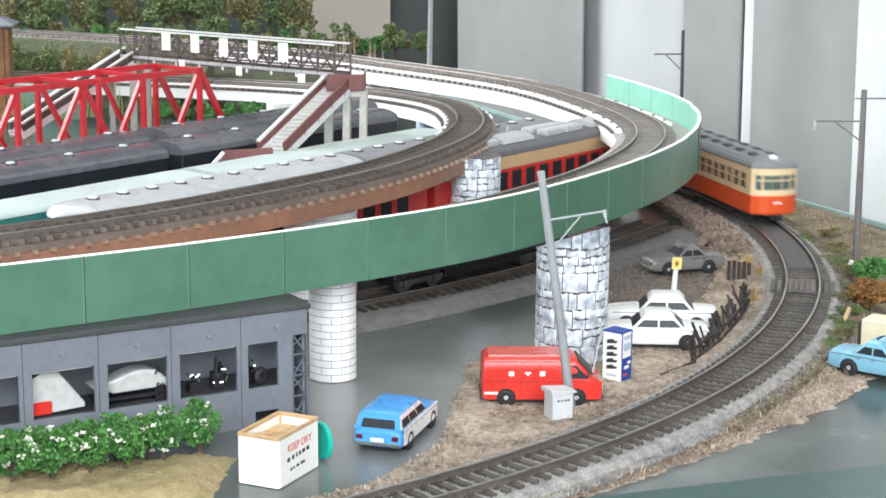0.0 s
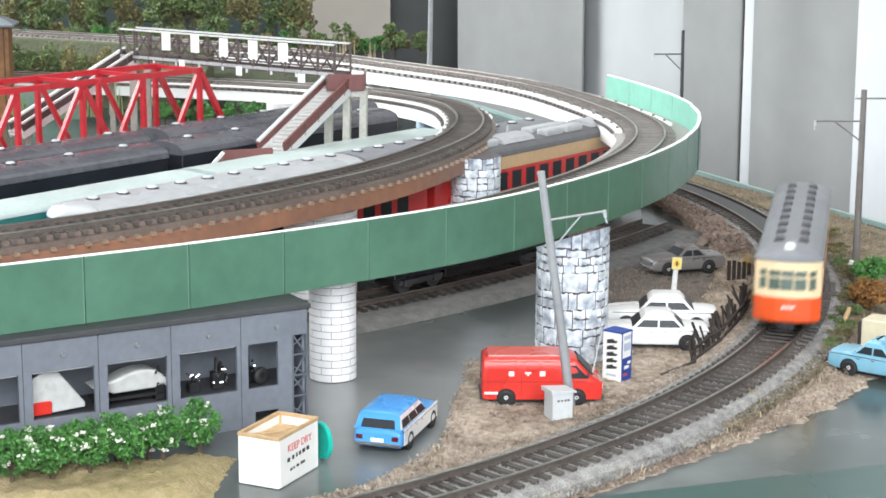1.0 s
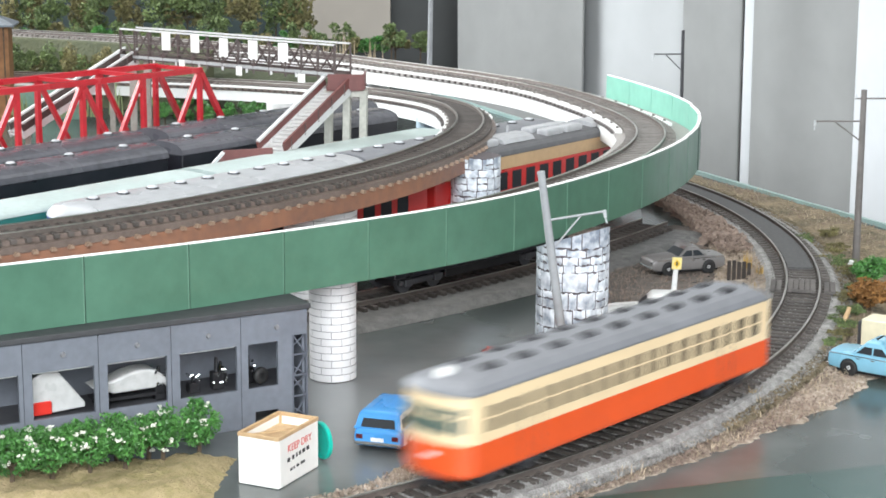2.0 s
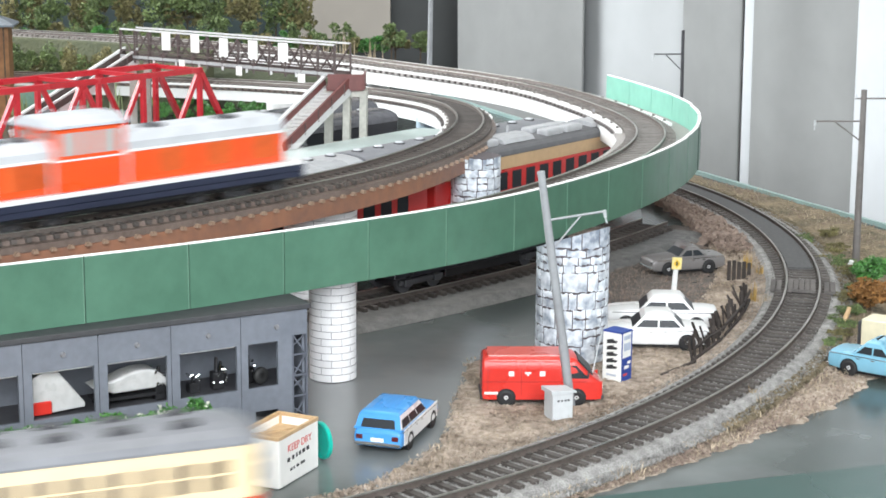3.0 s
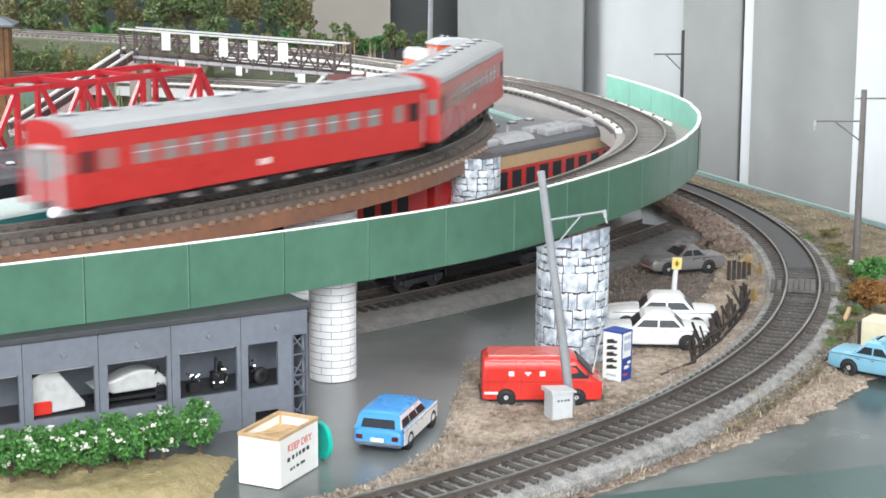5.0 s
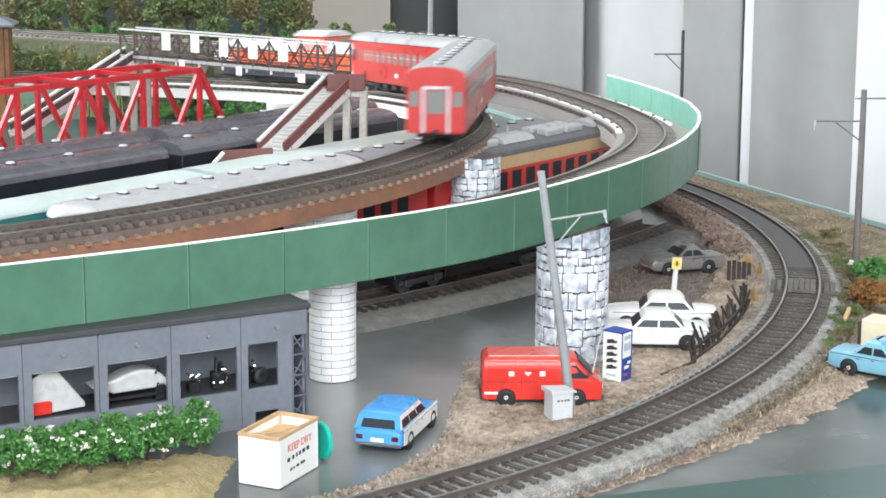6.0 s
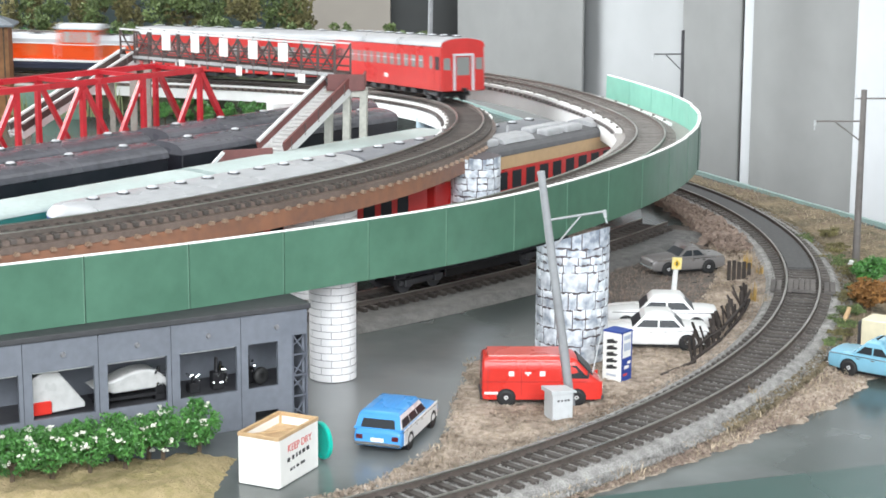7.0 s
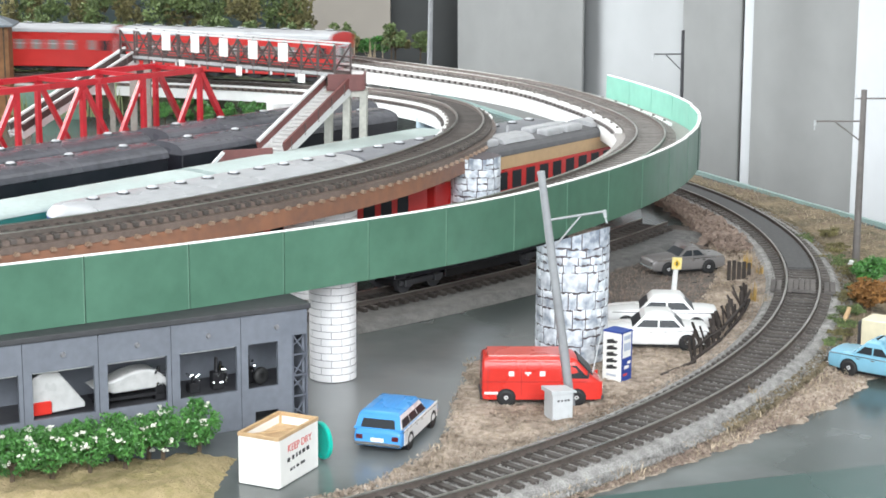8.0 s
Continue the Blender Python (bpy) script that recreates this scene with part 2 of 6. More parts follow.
LOWER = Way([(-372 + 575 * math.cos(radians(a)), 1016 + 575 * math.sin(radians(a))) for a in range(-230, 71, 5)], 0)
RAIL_HI, RAIL_LO = 66.0, 9.0


def along(way, s, L, z):
    """The pose of a vehicle whose middle is at s on a way: both its bogies stay on the rails."""
    a, _ = way.at(s - L * 0.35)
    b, _ = way.at(s + L * 0.35)
    c = (a + b) / 2
    ha, hb = way.h(s - L * 0.35), way.h(s + L * 0.35)
    return at(c.x, c.y, z + (ha + hb) / 2, 0, -math.degrees(math.atan2(hb - ha, (b - a).length)), math.degrees(math.atan2(b.y - a.y, b.x - a.x)))


# ---- setting: board, room ----
def setting():
    bm = bmesh.new()
    prism(bm, [(-1800, 200), (460, 200), (460, 760), (345, 960), (284, 1097), (242, 1190), (195, 1302), (120, 1480), (-60, 1950), (-1800, 1950)], -22, 0, "z")
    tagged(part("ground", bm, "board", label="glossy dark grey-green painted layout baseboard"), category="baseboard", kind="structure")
    edge = Way([(460, 700), (345, 960), (284, 1097), (242, 1190), (195, 1302), (120, 1480), (-60, 1950)], 6)
    bm = bmesh.new()
    sweep(bm, edge, [(0, -30), (3, -30), (3, 3), (0, 3)], 0, edge.length)
    tagged(part("trim", bm, mat("trim_green", (0.30, 0.42, 0.40), 0.4), label="pale green edge strip of the baseboard"), category="edge strip", kind="structure")
    # Room shell added out of view; its greys keep the bounce light low.
    R0, R1, F, B, Z0, Z1 = -1900, 1500, -800, 3000, -760, 1640
    bm = bmesh.new()
    box(bm, R0, R1, F, B, Z0 - 50, Z0)
    tagged(part("floor", bm, "room_floor", label="brown room floor"), category="floor", kind="structure")
    bm = bmesh.new()
    box(bm, R0, R1, F, B, Z1, Z1 + 50)
    tagged(part("ceiling", bm, mat("ceiling_paint", (0.34, 0.34, 0.34), 0.8), label="plain grey unseen room ceiling"), category="ceiling", kind="structure")
    for nm, b in (("wall_east", (R1, R1 + 60, F, B)), ("wall_north", (R0, R1, B, B + 60))):
        bm = bmesh.new()
        box(bm, *b, Z0, Z1)
        tagged(part(nm, bm, "wall_paint", label="plain grey unseen room wall"), category="wall", kind="structure")
    # walls with window openings
    for nm, horizontal, pos, lo, hi, w0, w1 in (("wall_west", False, R0 - 60, F, B, 1000, 2800), ("wall_south", True, F - 60, R0, R1, -720, 820)):
        bm = bmesh.new()
        for a, b, z0, z1 in ((lo, w0, Z0, Z1), (w1, hi, Z0, Z1), (w0, w1, Z0, 200 if nm == "wall_west" else 120), (w0, w1, 1620, Z1)):
            if horizontal:
                box(bm, a, b, pos, pos + 60, z0, z1)
            else:
                box(bm, pos, pos + 60, a, b, z0, z1)
        tagged(part(nm, bm, "wall_paint", label="grey unseen room wall with a window opening"), category="wall", kind="structure")


mat("box_rail", (0.5, 0.5, 0.5), 0.4)


def hanging(name, label, m, a, b, fold, seed, category="curtain"):
    """A tall hanging panel from a to b in the plan, with soft folds."""
    c = thing(name, label, category)
    a, b = Vector(a), Vector(b)
    d = (b - a).normalized()
    r = Vector((-d.y, d.x))
    L = (b - a).length
    bm = bmesh.new()
    n = max(8, int(L / 3))
    cols = []
    for i in range(n + 1):
        s = L * i / n
        off = fold * (math.sin(s / 46 + seed + 1.4 * math.sin(s / 110)) + 0.3 * math.sin(s / 17 + seed * 2 + math.sin(s / 51)))
        p = a + d * s + r * off
        cols.append([bm.verts.new((p.x + k * r.x, p.y + k * r.y, z)) for z, k in ((-620, 8), (0, 0), (500, -6), (1500, -10))])
    for p, q in zip(cols[:-1], cols[1:]):
        for j in range(3):
            bm.faces.new((p[j], q[j], q[j + 1], p[j + 1]))
    part("cloth", bm, m, c, smooth=True).modifiers.new("thick", "SOLIDIFY").thickness = 0.002
    bm = bmesh.new()
    bar(bm, (a.x, a.y, 1506), (b.x, b.y, 1506), 14, 12)
    part("curtain_rail", bm, "box_rail", c, "slim curtain rail")


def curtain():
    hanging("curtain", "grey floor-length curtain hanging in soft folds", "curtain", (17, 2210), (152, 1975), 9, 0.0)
    # The pale panels are painted daylight between the grey curtains.
    hanging("blind_panel", "pale grey curtain panel, daylight painted into its colour", "curtain_daylit_mid", (140, 2030), (262, 1860), 5, 1.0, "blind")
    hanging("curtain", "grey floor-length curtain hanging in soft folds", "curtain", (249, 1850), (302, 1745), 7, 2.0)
    hanging("blind_panel", "narrow pale white strip, daylight at the curtain gap painted in", "curtain_daylit", (296, 1722), (318, 1690), 2, 3.0, "blind")
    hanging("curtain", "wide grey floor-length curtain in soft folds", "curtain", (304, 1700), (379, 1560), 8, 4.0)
    hanging("blind_panel", "pale white curtain panel, daylight painted into its colour", "curtain_daylit", (374, 1565), (520, 1290), 4, 5.0, "blind")
    # front corner of the board: a dark green painted fascia strip
    bm = bmesh.new()
    prism(bm, [(-116.0, 530.0), (-86.0, 470.0), (311.0, 604.0), (281.0, 664.0)], 0.3, 1.0, "z")
    tagged(part("board_edge", bm, mat("fascia", (0.022, 0.065, 0.055), 0.3, vary=0.1, scale=40), label="dark green painted front edge of the baseboard"), category="edge strip", kind="structure")


# ---- track ----
SLEEPER_GAP = 8.4


def rails(way, s0, s1, z, parent, reach=15.5, ties="sleeper", pitch=SLEEPER_GAP, half=1.75, joined_to=0.0):
    for u in (-8.65, 8.65):
        bm = bmesh.new()
        sweep(bm, way, [(u - 0.9, z - 2.6), (u + 0.9, z - 2.6), (u + 0.45, z - 2.0), (u + 0.45, z - 0.35), (u - 0.45, z - 0.35), (u - 0.45, z - 2.0)], s0, s1)
        r = part("rail", bm, "rail_side", parent, "rusty brown rail")
        bm = bmesh.new()
        sweep(bm, way, [(u - 0.55, z - 0.4), (u + 0.55, z - 0.4), (u + 0.5, z), (u - 0.5, z)], s0, s1)
        part("railhead", bm, "rail", r, "polished rail head")
    bm = bmesh.new()
    box(bm, -reach, reach, -half, half, 0, 2.0)
    for u in (-8.65, 8.65):
        box(bm, u - 2.2, u + 2.2, -1.1, 1.1, 2.0, 2.5)
    first = part("sleeper", bm, ties, parent)
    me = first.data
    bpy.data.objects.remove(first)
    n = int((s1 - s0) / pitch)
    rng = random.Random(n)
    rest = bmesh.new()
    for i in range(n):
        p, d = way.at(s0 + (i + 0.5) * pitch)
        if s0 + (i + 0.5) * pitch < joined_to:
            r, c = Vector((d.y, -d.x, 0)) * reach, Vector((p.x, p.y, z - 3.5 + way.h(s0 + (i + 0.5) * pitch)))
            bar(rest, c - r, c + r, half * 2, 2.0)
            continue
        m = at(p.x, p.y, z - 4.5 + way.h(s0 + (i + 0.5) * pitch), 0, 0, math.degrees(math.atan2(d.y, d.x)) - 90 + rng.uniform(-1, 1))
        ob = new("sleeper", me)
        ob.parent, ob.matrix_basis = parent, m
    if joined_to > s0:
        part("far_sleepers", rest, ties, parent, kind="stuff")
    else:
        rest.free()


def lower_line():
    t = thing("railway_track", "single track with dark sleepers on grey gravel ballast", "railway track", kind="structure")
    s0, s1 = 2.0, LOWER.near(60, 1400)
    bm = bmesh.new()
    sweep(bm, LOWER, [(-23, 0.2), (23, 0.2), (18, 5.2), (-18, 5.2)], s0, s1)
    part("ballast_bed", bm, "ballast", t)
    rails(LOWER, s0, s1, RAIL_LO, t, 14.6, pitch=6.7, half=1.35, joined_to=LOWER.near(-330, 442))
    bm = bmesh.new()
    sweep(bm, LOWER, [(-6.9, 5), (6.9, 5), (6.9, 7.6), (-6.9, 7.6)], LOWER.near(195, 945), s1)
    part("infill", bm, "infill", t, "dark grey filled-in track bed")


def viaduct(way, s0, s1, name, half, depth, label, side_mat, reach=15.5, lips=(), deck="roadbed", ties="sleeper_grey", lip_end=1e9):
    t = thing(name, label, "viaduct", kind="structure")
    z = RAIL_HI - 5.0
    bm = bmesh.new()
    sweep(bm, way, [(-half, z - 3), (half, z - 3), (half, z), (-half, z)], s0, s1)
    part("deck", bm, deck, t, "grey-brown track deck")
    for sgn in (-1, 1):
        bm = bmesh.new()
        a, b = sorted((sgn * (half - 4), sgn * half))
        sweep(bm, way, [(a, z - depth), (b, z - depth), (b, z - 3.2), (a, z - 3.2)], s0, s1)
        part("girder", bm, side_mat[0 if sgn < 0 else 1], t)
    bm = bmesh.new()
    sweep(bm, way, [(-half + 4, z - depth + 5), (half - 4, z - depth + 5), (half - 4, z - depth + 7), (-half + 4, z - depth + 7)], s0, s1)
    part("soffit", bm, "white_card", t)
    for sgn, frm in lips:
        bm = bmesh.new()
        a, b = sorted((sgn * (half - 4.2), sgn * half))
        sweep(bm, way, [(a, z), (b, z), (b, z + 1.6), (a, z + 1.6)], max(s0, frm), min(s1, lip_end))
        lip = part("kerb", bm, "white_card", t, "white card kerb")
        n = int((min(s1, lip_end) - max(s0, frm)) / 25.2)
        for i in range(n):
            p, d = way.at(max(s0, frm) + (i + 0.5) * 25.2)
            r = Vector((d.y, -d.x))
            q = p + r * (a + b) / 2
            h = way.h(max(s0, frm) + (i + 0.5) * 25.2)
            bm = bmesh.new()
            box(bm, -0.9, 0.9, -0.9, 0.9, 0, 1.3)
            part("peg", bm, "sleeper_grey", lip, "small dark peg", at=at(q.x, q.y, z + 1.5 + h))
    bm = bmesh.new()
    sweep(bm, way, [(-12.8, z + 0.02), (12.8, z + 0.02), (12.2, z + 2.0), (-12.2, z + 2.0)], s0, s1)
    part("track_bed", bm, deck, t, "fine track bed between sleepers")
    rails(way, s0, s1, RAIL_HI, t, reach, ties, pitch=6.7, half=1.3, joined_to=way.near(-420, 590) if way is INNER else 0.0)
    return t


mat("embankment", (0.10, 0.105, 0.055), 0.95, second=(0.045, 0.055, 0.03), scale=170, bump=2.0, bump_scale=300)
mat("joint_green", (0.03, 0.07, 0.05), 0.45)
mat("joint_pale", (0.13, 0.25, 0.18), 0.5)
mat("bolt_brown", (0.30, 0.205, 0.145), 0.3, vary=0.2)
mat("bolt_dark", (0.09, 0.075, 0.07), 0.5, vary=0.2)


def bolts(way, parent, s0, count, u, m):
    """Bolt heads along a girder, one to each sleeper."""
    me, sgn = None, 1 if u > 0 else -1
    for i in range(count):
        p, d = way.at(s0 + i * SLEEPER_GAP)
        q = p + Vector((d.y, -d.x)) * u
        if me is None:
            bm = bmesh.new()
            prism(bm, [(-1.4, 0), (1.4, 0), (0.8, 1.7), (-0.8, 1.7)], -1.6, 1.6, "y")
            ob = part("bolt", bm, m, parent)
            me = ob.data
        else:
            ob = new("bolt", me)
            ob.parent = parent
        ob.matrix_basis = at(q.x, q.y, (RAIL_HI - 8.8 if u > 0 else RAIL_HI - 7.2) + way.h(s0 + i * SLEEPER_GAP), 0, 0, math.degrees(math.atan2(d.y, d.x)))


def outer_viaduct():
    t = viaduct(OUTER, OUTER.near(-420, 495), OUTER.near(-640, 1880), "outer_viaduct", 21, 13, "curved card viaduct with white sides carrying one track", ("white_card", "white_card"), lips=((-1, OUTER.near(131, 1095)), (1, OUTER.near(130, 1130))), lip_end=OUTER.near(-200, 1656))
    bm = bmesh.new()
    sweep(bm, OUTER, [(-52, 0.4), (-21.3, 0.4), (-21.3, 61.4), (-25, 60), (-31, 44), (-44, 20)], OUTER.near(-205, 1660), OUTER.near(-600, 1865))
    part("embankment", bm, "embankment", t, "mossy green-brown embankment")
    bolts(OUTER, t, OUTER.near(131, 1110), 82, -21.2, "bolt_dark")
    # green parapet panels on the outer side, butted end to end
    s0 = OUTER.near(-152, 668)
    gap = 42.3
    bm = bmesh.new()
    for i in range(-7, 18):
        a, b = s0 + i * gap + 0.25, s0 + (i + 1) * gap - 0.25
        if OUTER.at(b)[0].y > 1300 and OUTER.at(b)[0].x < 110:
            break
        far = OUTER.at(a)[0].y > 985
        top = 75 + 2.4 * min(1, max(0, (OUTER.at(a)[0].y - 960) / 160))
        bm = bmesh.new()
        sweep(bm, OUTER, [(28.4, 49), (30.2, 49), (30.2, top), (28.4, top)], a, b, 7)
        p = part("panel", bm, "green_wall", t, "dark green painted card panel")
        # Thin added layer whose pale colour holds the light on the inner face.
        bm = bmesh.new()
        sweep(bm, OUTER, [(27.9, 60.9), (28.38, 60.9), (28.38, top - 0.1), (27.9, top - 0.1)], a, b, 7)
        part("lining", bm, "lit_mint", p, "inner face with window light painted pale mint")
        bm = bmesh.new()
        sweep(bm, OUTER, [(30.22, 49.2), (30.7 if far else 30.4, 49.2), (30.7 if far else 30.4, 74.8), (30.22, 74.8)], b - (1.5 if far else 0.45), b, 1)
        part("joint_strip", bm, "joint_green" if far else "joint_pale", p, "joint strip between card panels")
        bm = bmesh.new()
        sweep(bm, OUTER, [(28.2, top), (30.3, top), (30.2, top + 0.5), (28.4, top + 0.5)], a, b, 7)
        part("bare_edge", bm, "white_card", p, "bare white cut edge")
    bm = bmesh.new()
    sweep(bm, OUTER, [(21, 59.5), (28.4, 59.5), (28.4, 60.8), (21, 60.8)], s0 - 7 * gap, a, 7)
    part("walkway", bm, "roadbed", t)


def inner_viaduct():
    t = viaduct(INNER, 2.0, INNER.near(-700, 1850), "inner_viaduct", 17, 12.0, "curved brown girder viaduct carrying one track", ("white_card", "rust_brown"), 14.2, ((-1, INNER.near(14, 1074)), (1, INNER.near(17, 1183))), "deck_brown", "sleeper")
    bolts(INNER, t, INNER.near(-300, 660), 62, 17.6, "bolt_brown")
    bolts(INNER, t, INNER.near(17, 1150), 88, -17.6, "bolt_dark")


# ---- trains ----
def bogie(parent, x, frame_mat="dark_grey"):
    t = part("bogie", box(bmesh.new(), x - 15, x + 15, -10, 10, 3.5, 7.5, 0.8), "black", parent)
    for dx in (-11, 11):
        for sy in (-1, 1):
            bm = bmesh.new()
            rod(bm, (x + dx, sy * 7.4, 5.6), (x + dx, sy * 10.0, 5.6), 5.4, n=16)
            part("wheel", bm, "dark_grey", t)
    for sy in (-1, 1):
        bm = bmesh.new()
        box(bm, x - 16, x + 16, sy * 11.5 - 0.9, sy * 11.5 + 0.9, 4.5, 7.5, 0.5)
        for dx in (-11, 11):
            box(bm, x + dx - 2.5, x + dx + 2.5, sy * 12 - 1.5, sy * 12 + 1.5, 3.8, 7.8, 0.5)
        part("side_frame", bm, frame_mat, t, "dark bogie side frame")
    return t


def body_outline(w, z0, z1, rise, n=7):
    """Half-round roofed cross-section of a carriage."""
    pts = [(-w, z0), (w, z0), (w, z1)]
    for i in range(1, n):
        a = math.pi * i / n
        pts.append((w * math.cos(a), z1 + rise * math.sin(a) ** 0.8))
    pts.append((-w, z1))
    return pts


def carriage(name, label, L, bands, roof, width=17.5, eave=42.5, rise=6.0, windows=(), ends=True, vents=0, vent_mat=None, group="", category="railway carriage", window_mat="window_dark", m=None):
    """bands: (z0, z1, material) of the side paint. windows: (x0, x1, z0, z1)."""
    t = thing(name, label, category, m, group)
    for z0, z1, c in bands:
        part("body_side", box(bmesh.new(), -L / 2, L / 2, -width, width, z0, z1, 0.6 if z0 == bands[0][0] else 0.0), c, t)
    bm = bmesh.new()
    w = width + 0.35
    prof = [(-w, eave), (w, eave)] + [(w * math.cos(math.pi * i / 12), eave + 0.8 + rise * math.sin(math.pi * i / 12) ** 0.75) for i in range(0, 13)]
    prism(bm, prof, -L / 2 - 0.3, L / 2 + 0.3, "x")
    rf = part("roof", bm, roof, t)
    for i in range(vents):
        x = -L / 2 + L * (i + 0.5) / vents
        bm = bmesh.new()
        rod(bm, (x, 0, eave + rise - 0.5), (x, 0, eave + rise + 1.5), 3.8, 3.4, 14)
        v = part("ventilator", bm, "dark_grey" if vent_mat else roof, rf)
        bm = bmesh.new()
        rod(bm, (x, 0, eave + rise + 1.5), (x, 0, eave + rise + 2.2), 2.7, 2.2, 14)
        part("cap", bm, vent_mat or roof, v)
    for sy in (-1, 1):
        for x0, x1, z0, z1 in windows:
            bm = bmesh.new()
            y = sy * width
            box(bm, x0, x1, min(y - sy * 0.8, y + sy * 0.15), max(y - sy * 0.8, y + sy * 0.15), z0, z1)
            part("window", bm, window_mat, t)
    bm = bmesh.new()
    box(bm, -L / 2 + 55, L / 2 - 55, -9, 9, 5.5, bands[0][0])
    for k in range(6):
        x = -L / 2 + 62 + k * (L - 130) / 5
        for sy in (-1, 1):
            box(bm, x - 6, x + 6, sy * 13 - 3, sy * 13 + 3, 4.5, bands[0][0], 0.6)
    part("underframe", bm, "black", t)
    for x in (-L / 2 + 34, L / 2 - 34):
        bogie(t, x)
    for sx in (-1, 1):
        bm = bmesh.new()
        box(bm, min(sx * L / 2, sx * (L / 2 + 5)), max(sx * L / 2, sx * (L / 2 + 5)), -1.5, 1.5, 8, 11, 0.4)
        part("coupler", bm, "black", t)
    return t


def even(n, x0, x1, w, z0, z1):
    return [(x0 + (x1 - x0) * (i + 0.5) / n - w / 2, x0 + (x1 - x0) * (i + 0.5) / n + w / 2, z0, z1) for i in range(n)]


# ---- ground cover ----
mat("sand", (0.60, 0.50, 0.41), 0.95, second=(0.19, 0.145, 0.105), scale=300, bump=1.6, bump_scale=900, contrast=0.32)
mat("scrub", (0.33, 0.26, 0.17), 0.95, second=(0.085, 0.075, 0.045), scale=330, bump=1.4, bump_scale=800, contrast=0.38)
mat("earth", (0.20, 0.17, 0.145), 0.85, second=(0.065, 0.055, 0.047), scale=160, bump=1.0, bump_scale=600, contrast=0.5)
mat("rubble", (0.40, 0.31, 0.25), 0.95, second=(0.15, 0.105, 0.085), scale=380, bump=1.5, bump_scale=700, contrast=0.5)
mat("straw", (0.58, 0.49, 0.37), 0.9, second=(0.24, 0.18, 0.11), scale=500, rand=0.4, island=True)
mat("dry_tuft", (0.50, 0.33, 0.10), 0.9, second=(0.30, 0.19, 0.06), scale=500, rand=0.35, island=True)
mat("leaf", (0.12, 0.32, 0.07), 0.5, second=(0.02, 0.09, 0.02), scale=500, rand=0.45, island=True)
mat("leaf_dull", (0.21, 0.28, 0.10), 0.7, second=(0.04, 0.065, 0.025), scale=400, rand=0.45, island=True)
mat("leaf_brown", (0.29, 0.26, 0.11), 0.8, second=(0.08, 0.075, 0.035), scale=400, rand=0.4, island=True)
mat("leaf_rust", (0.30, 0.15, 0.045), 0.8, second=(0.18, 0.08, 0.02), scale=400, rand=0.4, island=True)
mat("blossom", (0.78, 0.78, 0.68), 0.7, rand=0.15, island=True)
mat("bark", (0.10, 0.07, 0.045), 0.9, vary=0.3, bump=0.2)
mat("foam", (0.47, 0.36, 0.21), 0.95, second=(0.19, 0.17, 0.06), scale=190, bump=1.4, bump_scale=700, contrast=0.5)

CX, CY, RT = -372, 1016, 575


def ring_point(a, r):
    return CX + r * math.cos(radians(a)), CY + r * math.sin(radians(a))


def bank(name, label, m, a0, a1, inner, outer, height, seed, step=0.22):
    """A strip of ground cover that follows the lower track; inner and outer: knots of (angle, radius)."""
    bm = bmesh.new()
    ia, ir = zip(*inner)
    oa, orr = zip(*outer)
    n = int((a1 - a0) / step)
    rows = []
    k = 26
    for i in range(n + 1):
        a = a0 + (a1 - a0) * i / n
        r0, r1 = np.interp(a, ia, ir), np.interp(a, oa, orr)
        wob = noise.noise(Vector((a * 0.9, seed, 0))) * 5 + noise.noise(Vector((a * 3.1, seed, 5))) * 3
        if abs(r0 - RT) > 26:
            r0 += wob
        if abs(r1 - RT) > 26:
            r1 += wob
        row = []
        for j in range(k + 1):
            t = j / k
            r = r0 + (r1 - r0) * t
            x, y = ring_point(a, r)
            e = min(1, min(abs(r - r0) if abs(r0 - RT) > 26 else 99, abs(r1 - r) if abs(r1 - RT) > 26 else 99) / 9)
            p = Vector((x, y, seed * 10.0))
            z = e * (height * (0.55 + 0.6 * noise.noise(p * 0.03)) + 0.8 * noise.noise(p * 0.16) + 0.9 * noise.noise(p * 0.5)) + (0.35 if e > 0.05 else -0.6)
            row.append(bm.verts.new((x, y, max(z, -0.6))))
        rows.append(row)
    for p, q in zip(rows[:-1], rows[1:]):
        for j in range(k):
            bm.faces.new((p[j], p[j + 1], q[j + 1], q[j]))
    bmesh.ops.recalc_face_normals(bm, faces=bm.faces)
    return tagged(part(name, bm, m, smooth=True, label=label), category="ground cover", kind="stuff")


def blade(bm, p, h, w, lean, a):
    d = Vector((math.cos(a), math.sin(a), 0))
    s = Vector((-d.y, d.x, 0)) * w / 2
    p = Vector(p)
    v = [bm.verts.new(p - s), bm.verts.new(p + s), bm.verts.new(p + d * lean * 0.4 + s * 0.7 + Vector((0, 0, h * 0.6))), bm.verts.new(p + d * lean * 0.4 - s * 0.7 + Vector((0, 0, h * 0.6))), bm.verts.new(p + d * lean + Vector((0, 0, h)))]
    bm.faces.new(v[:4])
    bm.faces.new((v[3], v[2], v[4]))


